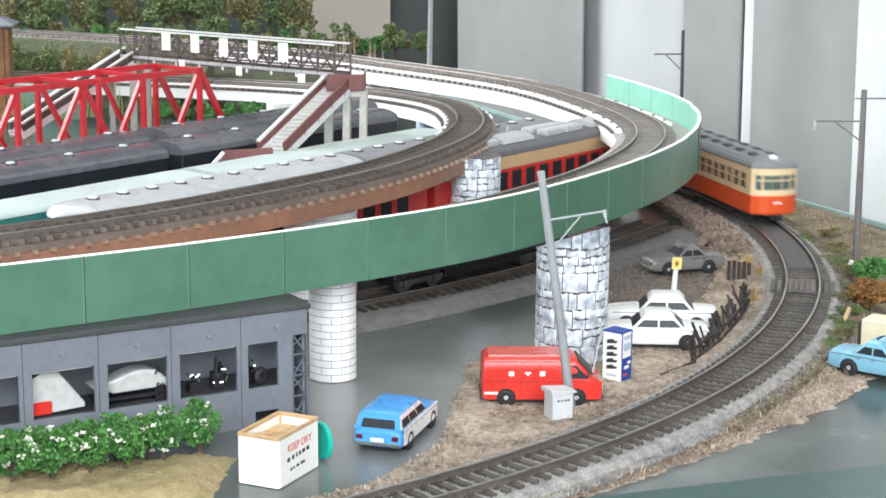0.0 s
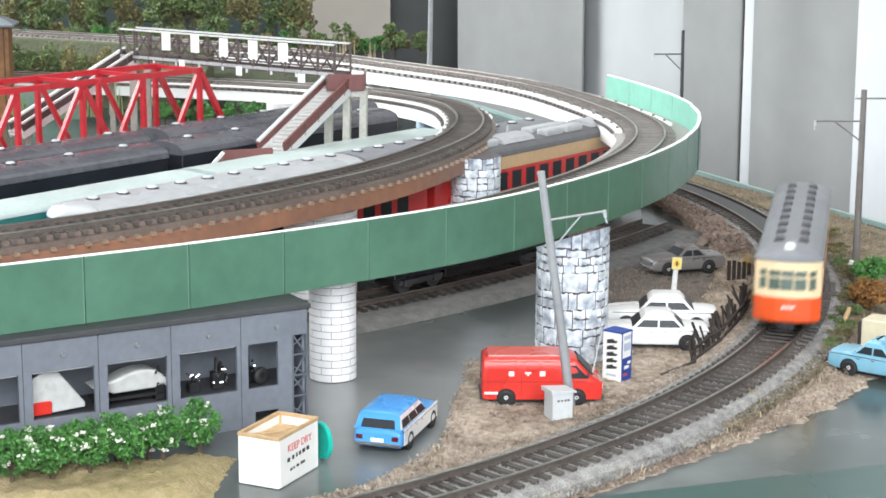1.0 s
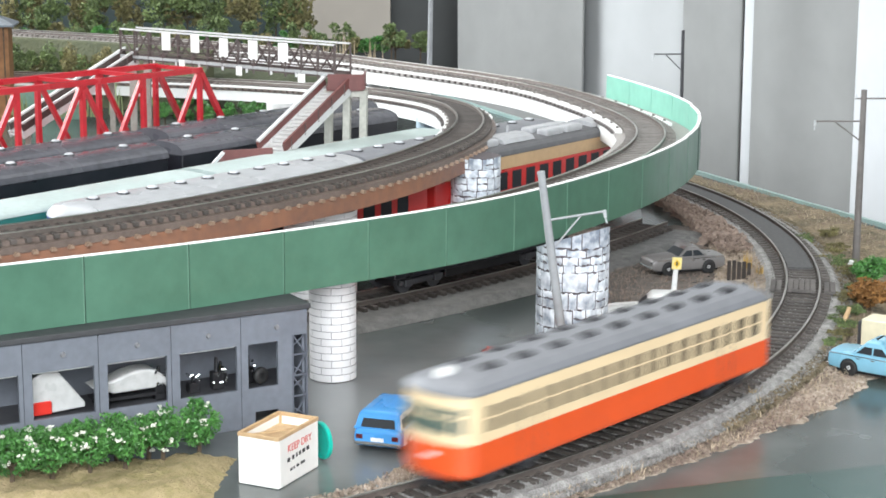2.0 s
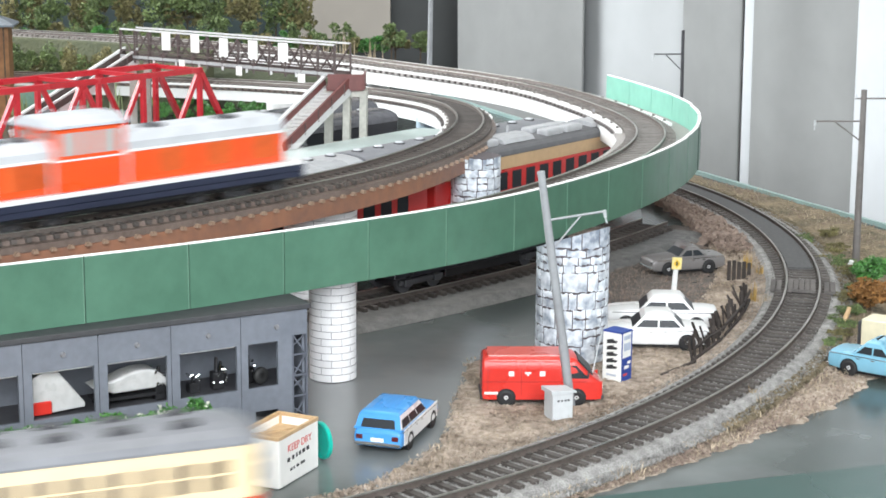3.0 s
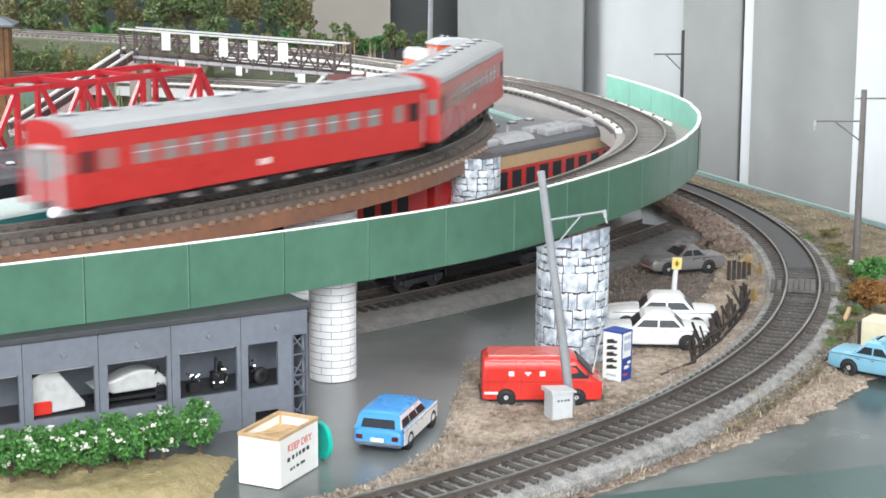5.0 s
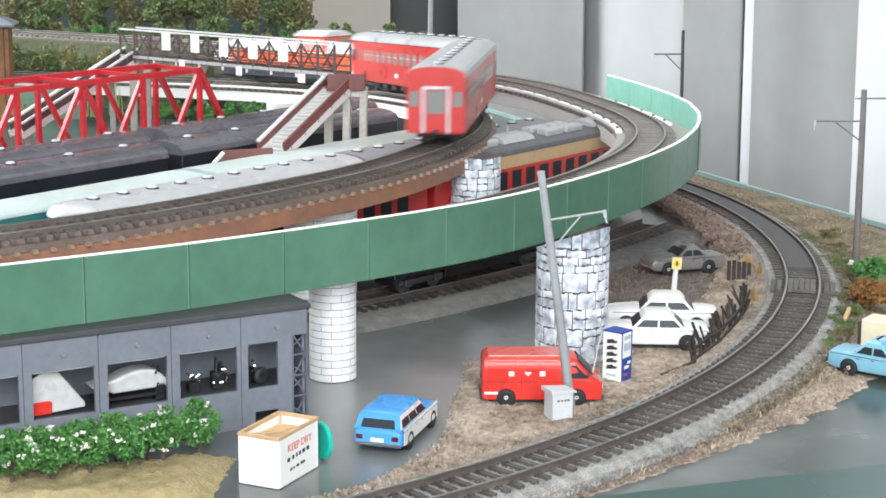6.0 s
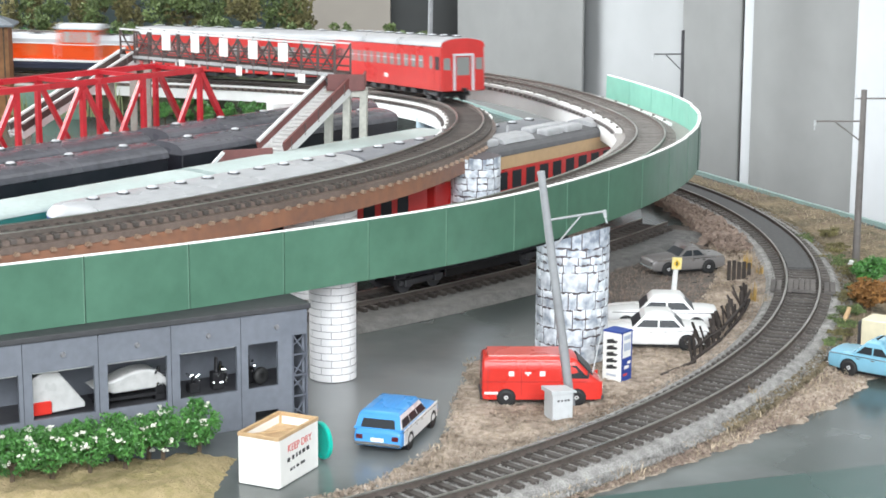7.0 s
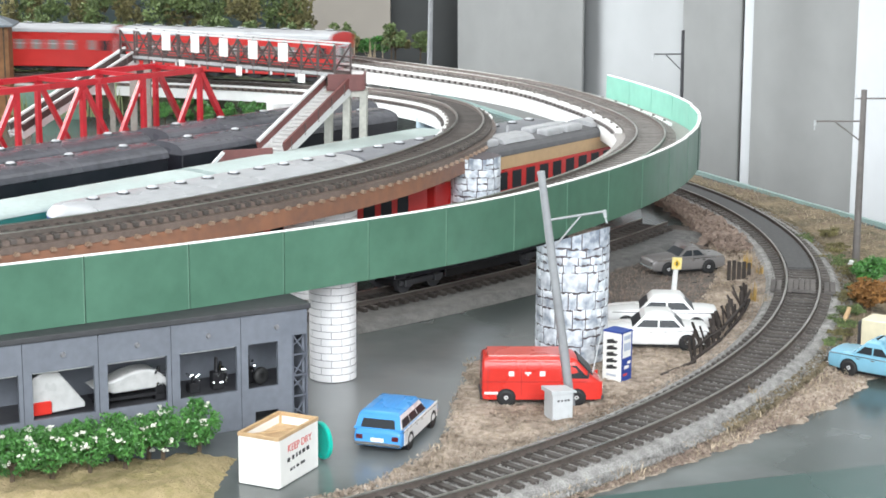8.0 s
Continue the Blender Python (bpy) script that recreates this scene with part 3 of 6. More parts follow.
def straw(name, label, m, n, a0, a1, inner, outer, seed, h=(0.4, 2.4), z0=0.8, flat=True):
    rng = random.Random(seed)
    ia, ir = zip(*inner)
    oa, orr = zip(*outer)
    bm = bmesh.new()
    for _ in range(n):
        a = rng.uniform(a0, a1)
        r = rng.uniform(np.interp(a, ia, ir), np.interp(a, oa, orr))
        x, y = ring_point(a, r)
        if noise.noise(Vector((x * 0.05, y * 0.05, seed))) < rng.uniform(-0.5, 0.3):
            continue
        hh = rng.uniform(*h)
        blade(bm, (x, y, z0 + rng.uniform(-1, 1.5)), hh, rng.uniform(0.2, 0.5), rng.uniform(0.5, 4.0) if flat else rng.uniform(0, 1.5), rng.uniform(0, 6.28))
    tagged(part(name, bm, m, label=label), category="dry grass", kind="stuff")


def crumbs(name, label, m, n, a0, a1, inner, outer, seed, size=(0.3, 0.9), z0=1.0):
    """Loose grit: small tetrahedra."""
    rng = random.Random(seed)
    ia, ir = zip(*inner)
    oa, orr = zip(*outer)
    vs, fs = [], []
    for _ in range(n):
        a = rng.uniform(a0, a1)
        x, y = ring_point(a, rng.uniform(np.interp(a, ia, ir), np.interp(a, oa, orr)))
        s = rng.uniform(*size)
        b = len(vs)
        for _k in range(4):
            vs.append(((x + rng.uniform(-s, s)) * MM, (y + rng.uniform(-s, s)) * MM, (z0 + rng.uniform(-s, s * 1.4)) * MM))
        fs += [(b, b + 1, b + 2), (b, b + 2, b + 3), (b, b + 3, b + 1), (b + 1, b + 3, b + 2)]
    me = bpy.data.meshes.new(name)
    me.from_pydata(vs, [], fs)
    me.materials.append(M[m])
    tagged(new(name, me), label, "gravel", kind="stuff")


IN_IN = [(-58, 552), (-51, 543), (-45, 524), (-40, 490), (-33, 455), (-30, 462), (-26, 498), (-20, 505), (-14, 522), (-8, 528), (-2, 530), (5, 536), (14, 538), (22, 548), (32, 545)]
IN_OUT = [(-60, 555), (32, 555)]
OUT_IN = [(-60, 595), (60, 595)]
OUT_OUT = [(-58, 597), (-50, 597), (-44, 602), (-36, 611), (-30, 622), (-26, 626), (-22, 633), (-19, 660), (-14, 668), (-4, 664), (5, 658), (10, 652), (16, 640), (22, 630), (30, 630)]


def ground_cover():
    bank("sand_bank", "pale sandy ground cover beside the track", "sand", -58, 10, IN_IN, IN_OUT, 1.3, 1)
    bank("earth_patch", "dark brown gritty earth under the parked cars", "earth", -20, 9, [(-20, 478), (-14, 452), (-6, 438), (2, 432), (9, 446)], [(-20, 512), (-14, 528), (0, 536), (9, 540)], 0.35, 4)
    crumbs("earth_grit", "loose brown grit on the earth", "rubble", 5000, -19, 8, [(-19, 470), (-8, 450), (8, 455)], [(-19, 520), (8, 540)], 22, (0.25, 0.8), 0.8)
    bank("rubble_bank", "brown rubble heaped beside the track", "rubble", 2, 32, [(2, 528), (6, 532), (10, 536), (20, 545), (32, 545)], IN_OUT, 9, 2)
    bank("sand_verge", "pale sandy verge outside the track curve", "sand", -58, -18, OUT_IN, OUT_OUT, 0.9, 3)
    # Brown scrub, its colour darkened for the shade of the bushes here.
    bank("scrub_verge", "scrubby verge outside the track curve, darkened for bush shade", "scrub", -19, 30, OUT_IN, OUT_OUT, 2.2, 6)
    straw("dry_grass", "short straw-coloured dry grass on sand", "straw", 4600, -54, 8, IN_IN, IN_OUT, 11)
    straw("verge_grass", "straw-coloured dry grass on the verge", "straw", 6500, -50, 28, OUT_IN, OUT_OUT, 12, (0.4, 3.0))
    crumbs("grit", "fine loose sand grains", "sand", 16000, -55, 6, IN_IN, IN_OUT, 13)
    crumbs("verge_grit", "loose brown grit on the verge", "rubble", 14000, -52, 28, OUT_IN, OUT_OUT, 14)
    crumbs("rubble_stones", "loose brown rubble stones", "rubble", 4200, -2, 30, [(-2, 536), (2, 530), (32, 546)], IN_OUT, 15, (0.4, 1.9), 6)
    crumbs("trackside_dirt", "brown dirt spilled over the ballast edge", "scrub", 15000, -36, 28, [(-36, 597), (-28, 592), (28, 591)], [(-36, 603), (28, 604)], 19, (0.4, 1.1), 2.6)
    crumbs("trackside_sand", "pale sand spilled over the ballast edge", "sand", 15000, -56, 4, [(-56, 546), (4, 546)], [(-56, 559), (4, 556)], 20, (0.4, 1.0), 3.0)
    crumbs("ballast_stones", "loose grey ballast stones", "ballast", 26000, -62, 30, [(-75, 592), (40, 592)], [(-75, 600.5), (40, 600.5)], 16, (0.35, 0.9), 2.6)
    crumbs("ballast_stones_inner", "loose grey ballast stones", "ballast", 16000, -62, 30, [(-75, 550.5), (40, 550.5)], [(-75, 558), (40, 558)], 17, (0.35, 0.9), 2.6)
    crumbs("ballast_between", "loose grey ballast stones between sleepers", "ballast", 22000, -62, 30, [(-75, 559), (40, 559)], [(-75, 591), (40, 591)], 18, (0.3, 0.7), 5.4)


def leaves(bm, centre, radii, n, size, rng, gap=0.35):
    """A crown of many small folded leaves in uneven clumps."""
    clumps = []
    for _ in range(max(5, n // 55)):
        while True:
            v = Vector((rng.uniform(-1, 1), rng.uniform(-1, 1), rng.uniform(-1, 1)))
            if 0.25 < v.length < 1:
                break
        clumps.append((v, rng.uniform(0.25, 0.42)))
    for _ in range(n):
        c, r = rng.choice(clumps)
        d = Vector((rng.gauss(0, 1), rng.gauss(0, 1), rng.gauss(0, 1))).normalized() * r * rng.uniform(0.55, 1.05)
        q = c + d
        p = Vector(centre) + Vector((q.x * radii[0], q.y * radii[1], q.z * radii[2]))
        s = size * rng.uniform(0.6, 1.3)
        u = Vector((rng.gauss(0, 1), rng.gauss(0, 1), rng.gauss(0, 1))).normalized()
        w = u.orthogonal().normalized()
        w = Matrix.Rotation(rng.uniform(0, 6.28), 3, u) @ w
        k = u.cross(w)
        a, b, e, f = p - w * s, p + k * s * 0.55, p + w * s, p - k * s * 0.55
        up = u * s * 0.3
        v = [bm.verts.new(x) for x in (a, b + up, e, f + up)]
        bm.faces.new((v[0], v[1], v[2]))
        bm.faces.new((v[0], v[2], v[3]))
    return bm


def bush(x, y, z, r, h, rng, label, leaf="leaf", n=1100, size=1.0, name="bush", blossoms=0, trunk=True, group=""):
    t = thing(name, label, "bush", at(x, y, z), group)
    if trunk:
        bm = bmesh.new()
        rod(bm, (0, 0, -1), (0.3, 0, h * 0.45), 1.0, 0.6, 7)
        for k in range(5):
            a = k * 1.3 + rng.random()
            rod(bm, (0.3, 0, h * 0.3), (math.cos(a) * r * 0.55, math.sin(a) * r * 0.55, h * 0.65), 0.5, 0.25, 5)
        part("trunk", bm, "bark", t, "thin brown stem")
    bm = bmesh.new()
    leaves(bm, (0, 0, h * 0.64), (r, r, h * 0.38), n, size, rng)
    part("crown", bm, leaf, t)
    if blossoms:
        bm = bmesh.new()
        for _ in range(blossoms):
            d = Vector((rng.gauss(0, 1), rng.gauss(0, 1) - 0.6, rng.gauss(0, 1) + 0.5)).normalized()
            leaves(bm, (d.x * r * 0.95, d.y * r * 0.95, h * 0.6 + d.z * h * 0.42), (1.5, 1.5, 1.1), 12, 0.75, rng)
        part("blossom", bm, "blossom", t, "small white blossoms")
    return t


def hedge():
    rng = random.Random(7)
    bm = bmesh.new()
    rows = []
    for i in range(61):
        t = i / 60
        row = []
        for j in range(19):
            v = j / 18
            x, y = -178 + t * 98 + v * 3, 566 + t * 14 + v * (44 + 8 * t)
            p = Vector((x * 0.06, y * 0.06, 3))
            e = min(1, min(v, 1 - v) * 6, (1 - t) * 7)
            z = e * (4.2 + 2.2 * noise.noise(p) + 1.2 * noise.noise(p * 4) + 0.6 * noise.noise(p * 11)) - 0.4 * (1 - e)
            row.append(bm.verts.new((x + 2.5 * noise.noise(p * 5) * (1 - e), y + 3 * noise.noise(p * 4 + Vector((7, 0, 0))), z)))
        rows.append(row)
    for p, q in zip(rows[:-1], rows[1:]):
        for j in range(18):
            bm.faces.new((p[j], q[j], q[j + 1], p[j + 1]))
    tagged(part("sand_mound", bm, "foam", smooth=True, label="low mound of pale sandy foam with moss"), category="ground cover", kind="stuff")
    spots = [(-91, 624, 6.5, 21.5), (-103.5, 617, 7, 21), (-115.5, 606, 6.8, 19), (-127.5, 601, 7.4, 20), (-140, 596, 9, 19), (-153, 590, 9, 19), (-166, 586, 9, 18), (-121, 618, 7, 17), (-135, 611, 8, 17), (-110, 624, 6.5, 16), (-149, 605, 8, 16)]
    for x, y, r, h in spots:
        bush(x, y, 2.5, r, h, rng, "small green leafy bush with white blossoms on sandy mound", n=2300, size=0.8, blossoms=9, group="flowering hedge")


# ---- foreground things ----
mat("wood_pale", (0.60, 0.42, 0.24), 0.7, second=(0.40, 0.26, 0.13), scale=300, bump=0.05)
mat("dull_metal", (0.58, 0.58, 0.57), 0.3, second=(0.36, 0.36, 0.35), scale=260, contrast=0.6, bump=0.1)
mat("paper_white", (0.82, 0.81, 0.77), 0.75, vary=0.04, scale=150)
mat("print_red", (0.62, 0.06, 0.05), 0.7)
mat("print_black", (0.03, 0.03, 0.03), 0.7)
mat("print_blue", (0.02, 0.06, 0.30), 0.5)
mat("teal", (0.0, 0.42, 0.33), 0.3, vary=0.05, coat=0.4)
mat("pole_grey", (0.30, 0.31, 0.32), 0.5, vary=0.12, scale=300)
mat("box_grey", (0.55, 0.57, 0.58), 0.5, vary=0.06)
mat("yellow", (0.75, 0.48, 0.03), 0.5, vary=0.1)
mat("crossing_grey", (0.13, 0.118, 0.11), 0.75, vary=0.25, scale=600, rand=0.2)
mat("stake_dark", (0.045, 0.035, 0.03), 0.85, vary=0.3, rand=0.3)


def workshop():
    b = thing("workshop_building", "grey open-fronted workshop building with flat roof under the viaduct", "building", at(-54.5, 680, 0, 0, 0, 30.2))
    H, D = 46.7, 44
    seams = [0, -29.2, -58.4, -87.6, -116.8, -146, -175.2]
    for i in range(6):
        x1, x0 = seams[i], seams[i + 1]
        o0, o1 = (x0 + 3.6, x1 - 1.6) if i else (x0 + 3.2, -13.0)
        xe = x1 - (0 if i else 6.9)
        p = part("wall_panel", box(bmesh.new(), x0 + 0.25, xe, 0, 1.6, 34.6, H), "grey_plastic", b)
        part("sill_panel", box(bmesh.new(), x0 + 0.25, xe, 0, 1.6, 6.5, 16.4), "grey_plastic", b)
        for a, c in ((x0 + 0.25, o0), (o1, xe)):
            part("pier", box(bmesh.new(), a, c, 0, 1.6, 16.4, 34.6), "grey_plastic", b)
        for a, c in ((x0 + 0.25, x0 + 6), (x1 - 13, xe)):
            part("plinth", box(bmesh.new(), a, c, 0, 1.6, 0.2, 6.5), "grey_plastic", b)
        bm = bmesh.new()
        rod(bm, ((x0 + x1) / 2 + 1, 0.2, 40.5), ((x0 + x1) / 2 + 1, -1.0, 40.5), 1.2, 0.8, 12)
        part("lamp", bm, "mid_grey", p)
        if i:
            bm = bmesh.new()
            box(bm, o0 + 1, o1, 2.4, 3.0, 33.6, 34.3)
            part("light_tube", bm, "white_paint", p, "thin white strip at the lintel")
            bm = bmesh.new()
            x = o0 + (o1 - o0) * 0.14
            box(bm, x - 0.7, x + 0.7, 15, 16, 15.8, 34.6)
            part("mullion", bm, "grey_plastic", p)
    part("wall_panel", box(bmesh.new(), -6.9, 0, 0, 1.6, 36.2, H), "grey_plastic", b)
    part("plinth", box(bmesh.new(), -6.9, 0, 0, 1.6, 0.2, 1.6), "grey_plastic", b)
    bm = bmesh.new()
    box(bm, -6.9, -6.1, 0, 1.4, 1.6, 36.2)
    box(bm, -0.7, 0, 0, 1.4, 1.6, 36.2)
    for k in range(4):
        z = 1.6 + k * 8.65
        box(bm, -6.1, -0.7, 0.2, 1.0, z, z + 0.7)
        bar(bm, (-6.1, 0.6, z + (8.4 if k % 2 else 0.4)), (-0.7, 0.6, z + (0.4 if k % 2 else 8.4)), 0.6, 0.6)
        bar(bm, (-6.1, 0.7, z + 4.3), (-0.7, 0.7, z + (8.4 if k % 2 else 0.4)), 0.5, 0.5)
    part("lattice_column", bm, mat("lattice_grey", (0.11, 0.12, 0.145), 0.5), b, "grey steel lattice column")
    bm = bmesh.new()
    box(bm, -177, 1.2, -1.2, D, H, H + 2.2, 0.3)
    part("roof", bm, "dark_roof", b, "dark grey flat roof")
    bm = bmesh.new()
    box(bm, -175, 0, 26, 27.4, 0.2, H)
    part("back_wall", bm, "grey_plastic", b)
    bm = bmesh.new()
    box(bm, -1.6, 0, 1.6, 26, 0.2, H)
    part("end_wall", bm, "grey_plastic", b)
    bm = bmesh.new()
    box(bm, -175, -1.6, 1.6, 26, 14.5, 15.8)
    part("inner_floor", bm, "dark_grey", b)
    # goods stored inside
    m = b.matrix_basis
    t = thing("tipper_body", "dull silver tilted tipper body with red lower corner", "machine part", m @ at(-104, 9, 16.2, 0, 0, 0))
    bm = bmesh.new()
    prism(bm, [(-8, 0.3), (-8, 14.5), (-3, 17.2), (1, 17.4), (2.4, 16.4), (12.5, 3.2), (12.5, 1.2)], -4, 4, "y")
    part("body", bm, "dull_metal", t, soft_edge=0.6)
    bm = bmesh.new()
    box(bm, -8.4, -0.6, -4.8, 4.2, 0.4, 5.6, 0.5)
    part("bumper", bm, "red_paint", t, "red lower block")
    t = thing("workpiece", "dull silver rounded vehicle shell on a dark bench", "machine part", m @ at(-72, 10, 15.9))
    bm = bmesh.new()
    prism(bm, [(-17, 8.4), (-12, 9.6), (-6, 10.8), (-2, 12.2), (2, 13.0), (6, 13.0), (9, 12.2), (12, 10), (14.5, 7.6), (15.5, 6), (14, 5), (-8, 4.8)], -5, 5, "y")
    part("shell", bm, "dull_metal", t, soft_edge=1.6)
    bm = bmesh.new()
    box(bm, -15, 15, -5, 5, 2.2, 3.4)
    for x in (-13, 13):
        for y in (-4, 4):
            box(bm, x - 0.7, x + 0.7, y - 0.7, y + 0.7, 0, 2.2)
    part("bench", bm, "black", t, "black bench")
    rng = random.Random(3)
    for x, y, h in ((-61, 7, 13), (-46, 9, 7), (-36, 9, 13), (-33, 12, 10), (-21, 12, 11)):
        t = thing("machine", "small dark workshop machine with bright metal fittings", "machine", m @ at(x, y, 15.9), "workshop machines")
        bm = bmesh.new()
        box(bm, -2.2, 2.2, -2, 2, 0, h * 0.55, 0.3)
        rod(bm, (0, 0, h * 0.55), (0, 0, h), 0.9, 0.6, 10)
        part("column", bm, "black", t)
        bm = bmesh.new()
        for k in range(7):
            p = Vector((rng.uniform(-2.4, 2.4), rng.uniform(-2.6, -1), rng.uniform(h * 0.2, h)))
            rod(bm, p, p + Vector((rng.uniform(-1.5, 1.5), -0.5, rng.uniform(-1, 2))), 0.5, 0.4, 8)
        part("fitting", bm, "chrome", t, "bright metal fittings")
    t = thing("spare_wheel", "dark wheel leaning inside the workshop", "wheel", m @ at(-18, 6, 19.5, 90, 0, 20))
    bm = bmesh.new()
    lathe(bm, [(1.2, -1), (3.2, -1.2), (3.6, 0), (3.2, 1.2), (1.2, 1)], 24)
    part("tyre", bm, "rubber", t, smooth=True)


def writing(body, size, m, parent, where, name="lettering", label="", thick=0.05):
    cu = bpy.data.curves.new(name, "FONT")
    cu.body, cu.size, cu.extrude, cu.align_x, cu.align_y = body, size * MM, thick * MM, "CENTER", "CENTER"
    tmp = bpy.data.objects.new("tmp", cu)
    scene.collection.objects.link(tmp)
    me = bpy.data.meshes.new_from_object(tmp.evaluated_get(bpy.context.evaluated_depsgraph_get()))
    bpy.data.objects.remove(tmp)
    me.materials.clear()
    me.materials.append(M[m])
    ob = new(name, me)
    ob.parent, ob.matrix_basis = parent, where
    return tagged(ob, label)


def crate():
    c = thing("crate", "open white card crate with bare wood rim and red stencil", "crate", at(-58.3, 594.6, 0, 0, 0, -25))
    # local: x to the right of the near corner is the printed long side turned by 90 degrees
    W, D, H = 17.0, 29.0, 19.6
    for nm, b in (("front_panel", (-W, 0, 0, 0.9)), ("back_panel", (-W, 0, D - 0.9, D)), ("side_panel", (-0.9, 0, 0.9, D - 0.9)), ("side_panel", (-W, -W + 0.9, 0.9, D - 0.9))):
        bm = bmesh.new()
        box(bm, *b, 0.2, H - 1.4, 0.25)
        part(nm, bm, "paper_white", c)
    for b in ((-W - 0.15, 0.15, -0.15, 1.0), (-W - 0.15, 0.15, D - 1.0, D + 0.15), (-1.0, 0.15, 1.0, D - 1.0), (-W - 0.15, -W + 1.0, 1.0, D - 1.0)):
        bm = bmesh.new()
        box(bm, *b, H - 1.4, H, 0.12)
        part("rim", bm, "wood_pale", c, "bare pale wood rim")
    bm = bmesh.new()
    box(bm, -W + 0.9, -0.9, 0.9, D - 0.9, 14.6, 15.2)
    part("inner_bottom", bm, "wood_pale", c, "pale wood inside")
    bm = bmesh.new()
    for a in ((-W + 1, 1, 1.6), (-1.2, 1, 1.6), (-W + 1, D - 1.2, 1.6)):
        box(bm, a[0] - 0.1, a[0] + 1.0, a[1], a[1] + 1.0, 15.2, H - 1.5)
    bar(bm, (-W + 1, 2, H - 2), (-1.2, D - 2, H - 3), 0.7, 0.7)
    part("brace", bm, "wood_pale", c)
    rot = (90, 0, 90)
    writing("KEEP DRY", 4.0, "print_red", c, at(0.08, D * 0.52, 13.4, *rot), label="red stencilled words")
    bm = bmesh.new()
    for k, (y0, y1, z) in enumerate(((6, 8, 8.6), (9.5, 11, 8.8), (12.3, 13.5, 8.9), (14.5, 16, 9.0), (17, 19, 9.1), (20, 22, 9.2), (8, 9.6, 4.8), (10.4, 11.4, 4.9), (12.6, 14.5, 5.0), (15.6, 18.8, 5.1))):
        box(bm, 0.03, 0.1, y0, y1, z, z + (1.5 if k < 6 else 1.0))
    part("small_print", bm, "print_black", c, "unreadable black print bars")
    # a teal disc standing behind the crate
    t = thing("plastic_disc", "bright teal plastic disc standing on edge", "disc", at(-45.5, 630, 7.4, 0, 90, 35))
    bm = bmesh.new()
    lathe(bm, [(0, -0.5), (5.4, -0.5), (6.6, -0.9), (7.2, -0.5), (7.2, 0.7), (6.6, 0.9), (5.4, 0.3), (0, 0.3)], 40)
    part("disc", bm, "teal", t, smooth=False)


def wheel(parent, x, y, r=3.7, w=2.2, sgn=1, hub="hub_pale", z=None):
    bm = bmesh.new()
    z = r if z is None else z
    bmm = lathe(bmesh.new(), [(r * 0.62, -w / 2), (r * 0.95, -w / 2), (r, -w / 4), (r, w / 4), (r * 0.95, w / 2), (r * 0.62, w / 2)], 24)
    t = part("wheel", bmm, "rubber", parent, smooth=True, at=at(x, y, z, 90, 0, 0))
    part("rim", lathe(bmesh.new(), [(0, -w * 0.36), (r * 0.2, -w * 0.5), (r * 0.35, -w * 0.3), (r * 0.62, -w * 0.42), (r * 0.62, w * 0.42), (r * 0.35, w * 0.3), (r * 0.2, w * 0.5), (0, w * 0.36)], 20), hub, t, "bright wheel disc", smooth=True)
    bm.free()


def loft(bm, stations):
    """Closed rings (lists of points), joined in order and capped."""
    rings = [[bm.verts.new(p) for p in s] for s in stations]
    n = len(rings[0])
    for a, b in zip(rings[:-1], rings[1:]):
        for j in range(n):
            bm.faces.new((a[j], a[(j + 1) % n], b[(j + 1) % n], b[j]))
    bm.faces.new(rings[0])
    bm.faces.new(rings[-1])
    bmesh.ops.recalc_face_normals(bm, faces=bm.faces)
    return bm


def body_ring(x, w, z0, z1, crown=0.5):
    return [(x, -w * 0.93, z0), (x, w * 0.93, z0), (x, w, z0 + (z1 - z0) * 0.35), (x, w, z0 + (z1 - z0) * 0.72), (x, w * 0.93, z1 - 0.25), (x, w * 0.6, z1 + crown * 0.6), (x, 0, z1 + crown), (x, -w * 0.6, z1 + crown * 0.6), (x, -w * 0.93, z1 - 0.25), (x, -w, z0 + (z1 - z0) * 0.72), (x, -w, z0 + (z1 - z0) * 0.35)]


def glazing(parent, side_panes, slopes, roof_w, belt_w, zb, zr, rear=0.86):
    """Dark panes set 0.1 mm proud of the cabin. side_panes: (xa0, xa1, xb0, xb1): lower and upper ends along x."""
    for s in (-1, 1):
        for x0, x1, u0, u1 in side_panes:
            bm = bmesh.new()
            out = [(x0, s * (belt_w + 0.08), zb), (x1, s * (belt_w + 0.08), zb), (u1, s * (roof_w + 0.08), zr), (u0, s * (roof_w + 0.08), zr)]
            inn = [(x, y - s * 0.5, z) for x, y, z in out]
            loft(bm, [out, inn])
            part("side_window", bm, "window_dark", parent)
    for x0, x1 in slopes:
        d = 0.12 if x0 > x1 else -0.12
        k = 0.86 if x0 > x1 else rear
        bm = bmesh.new()
        out = [(x0 + d, -belt_w * k, zb), (x0 + d, belt_w * k, zb), (x1 + d, roof_w * k, zr), (x1 + d, -roof_w * k, zr)]
        loft(bm, [out, [(x - d * 4, y, z) for x, y, z in out]])
        part("windscreen" if x0 > x1 else "rear_window", bm, "window_dark", parent)


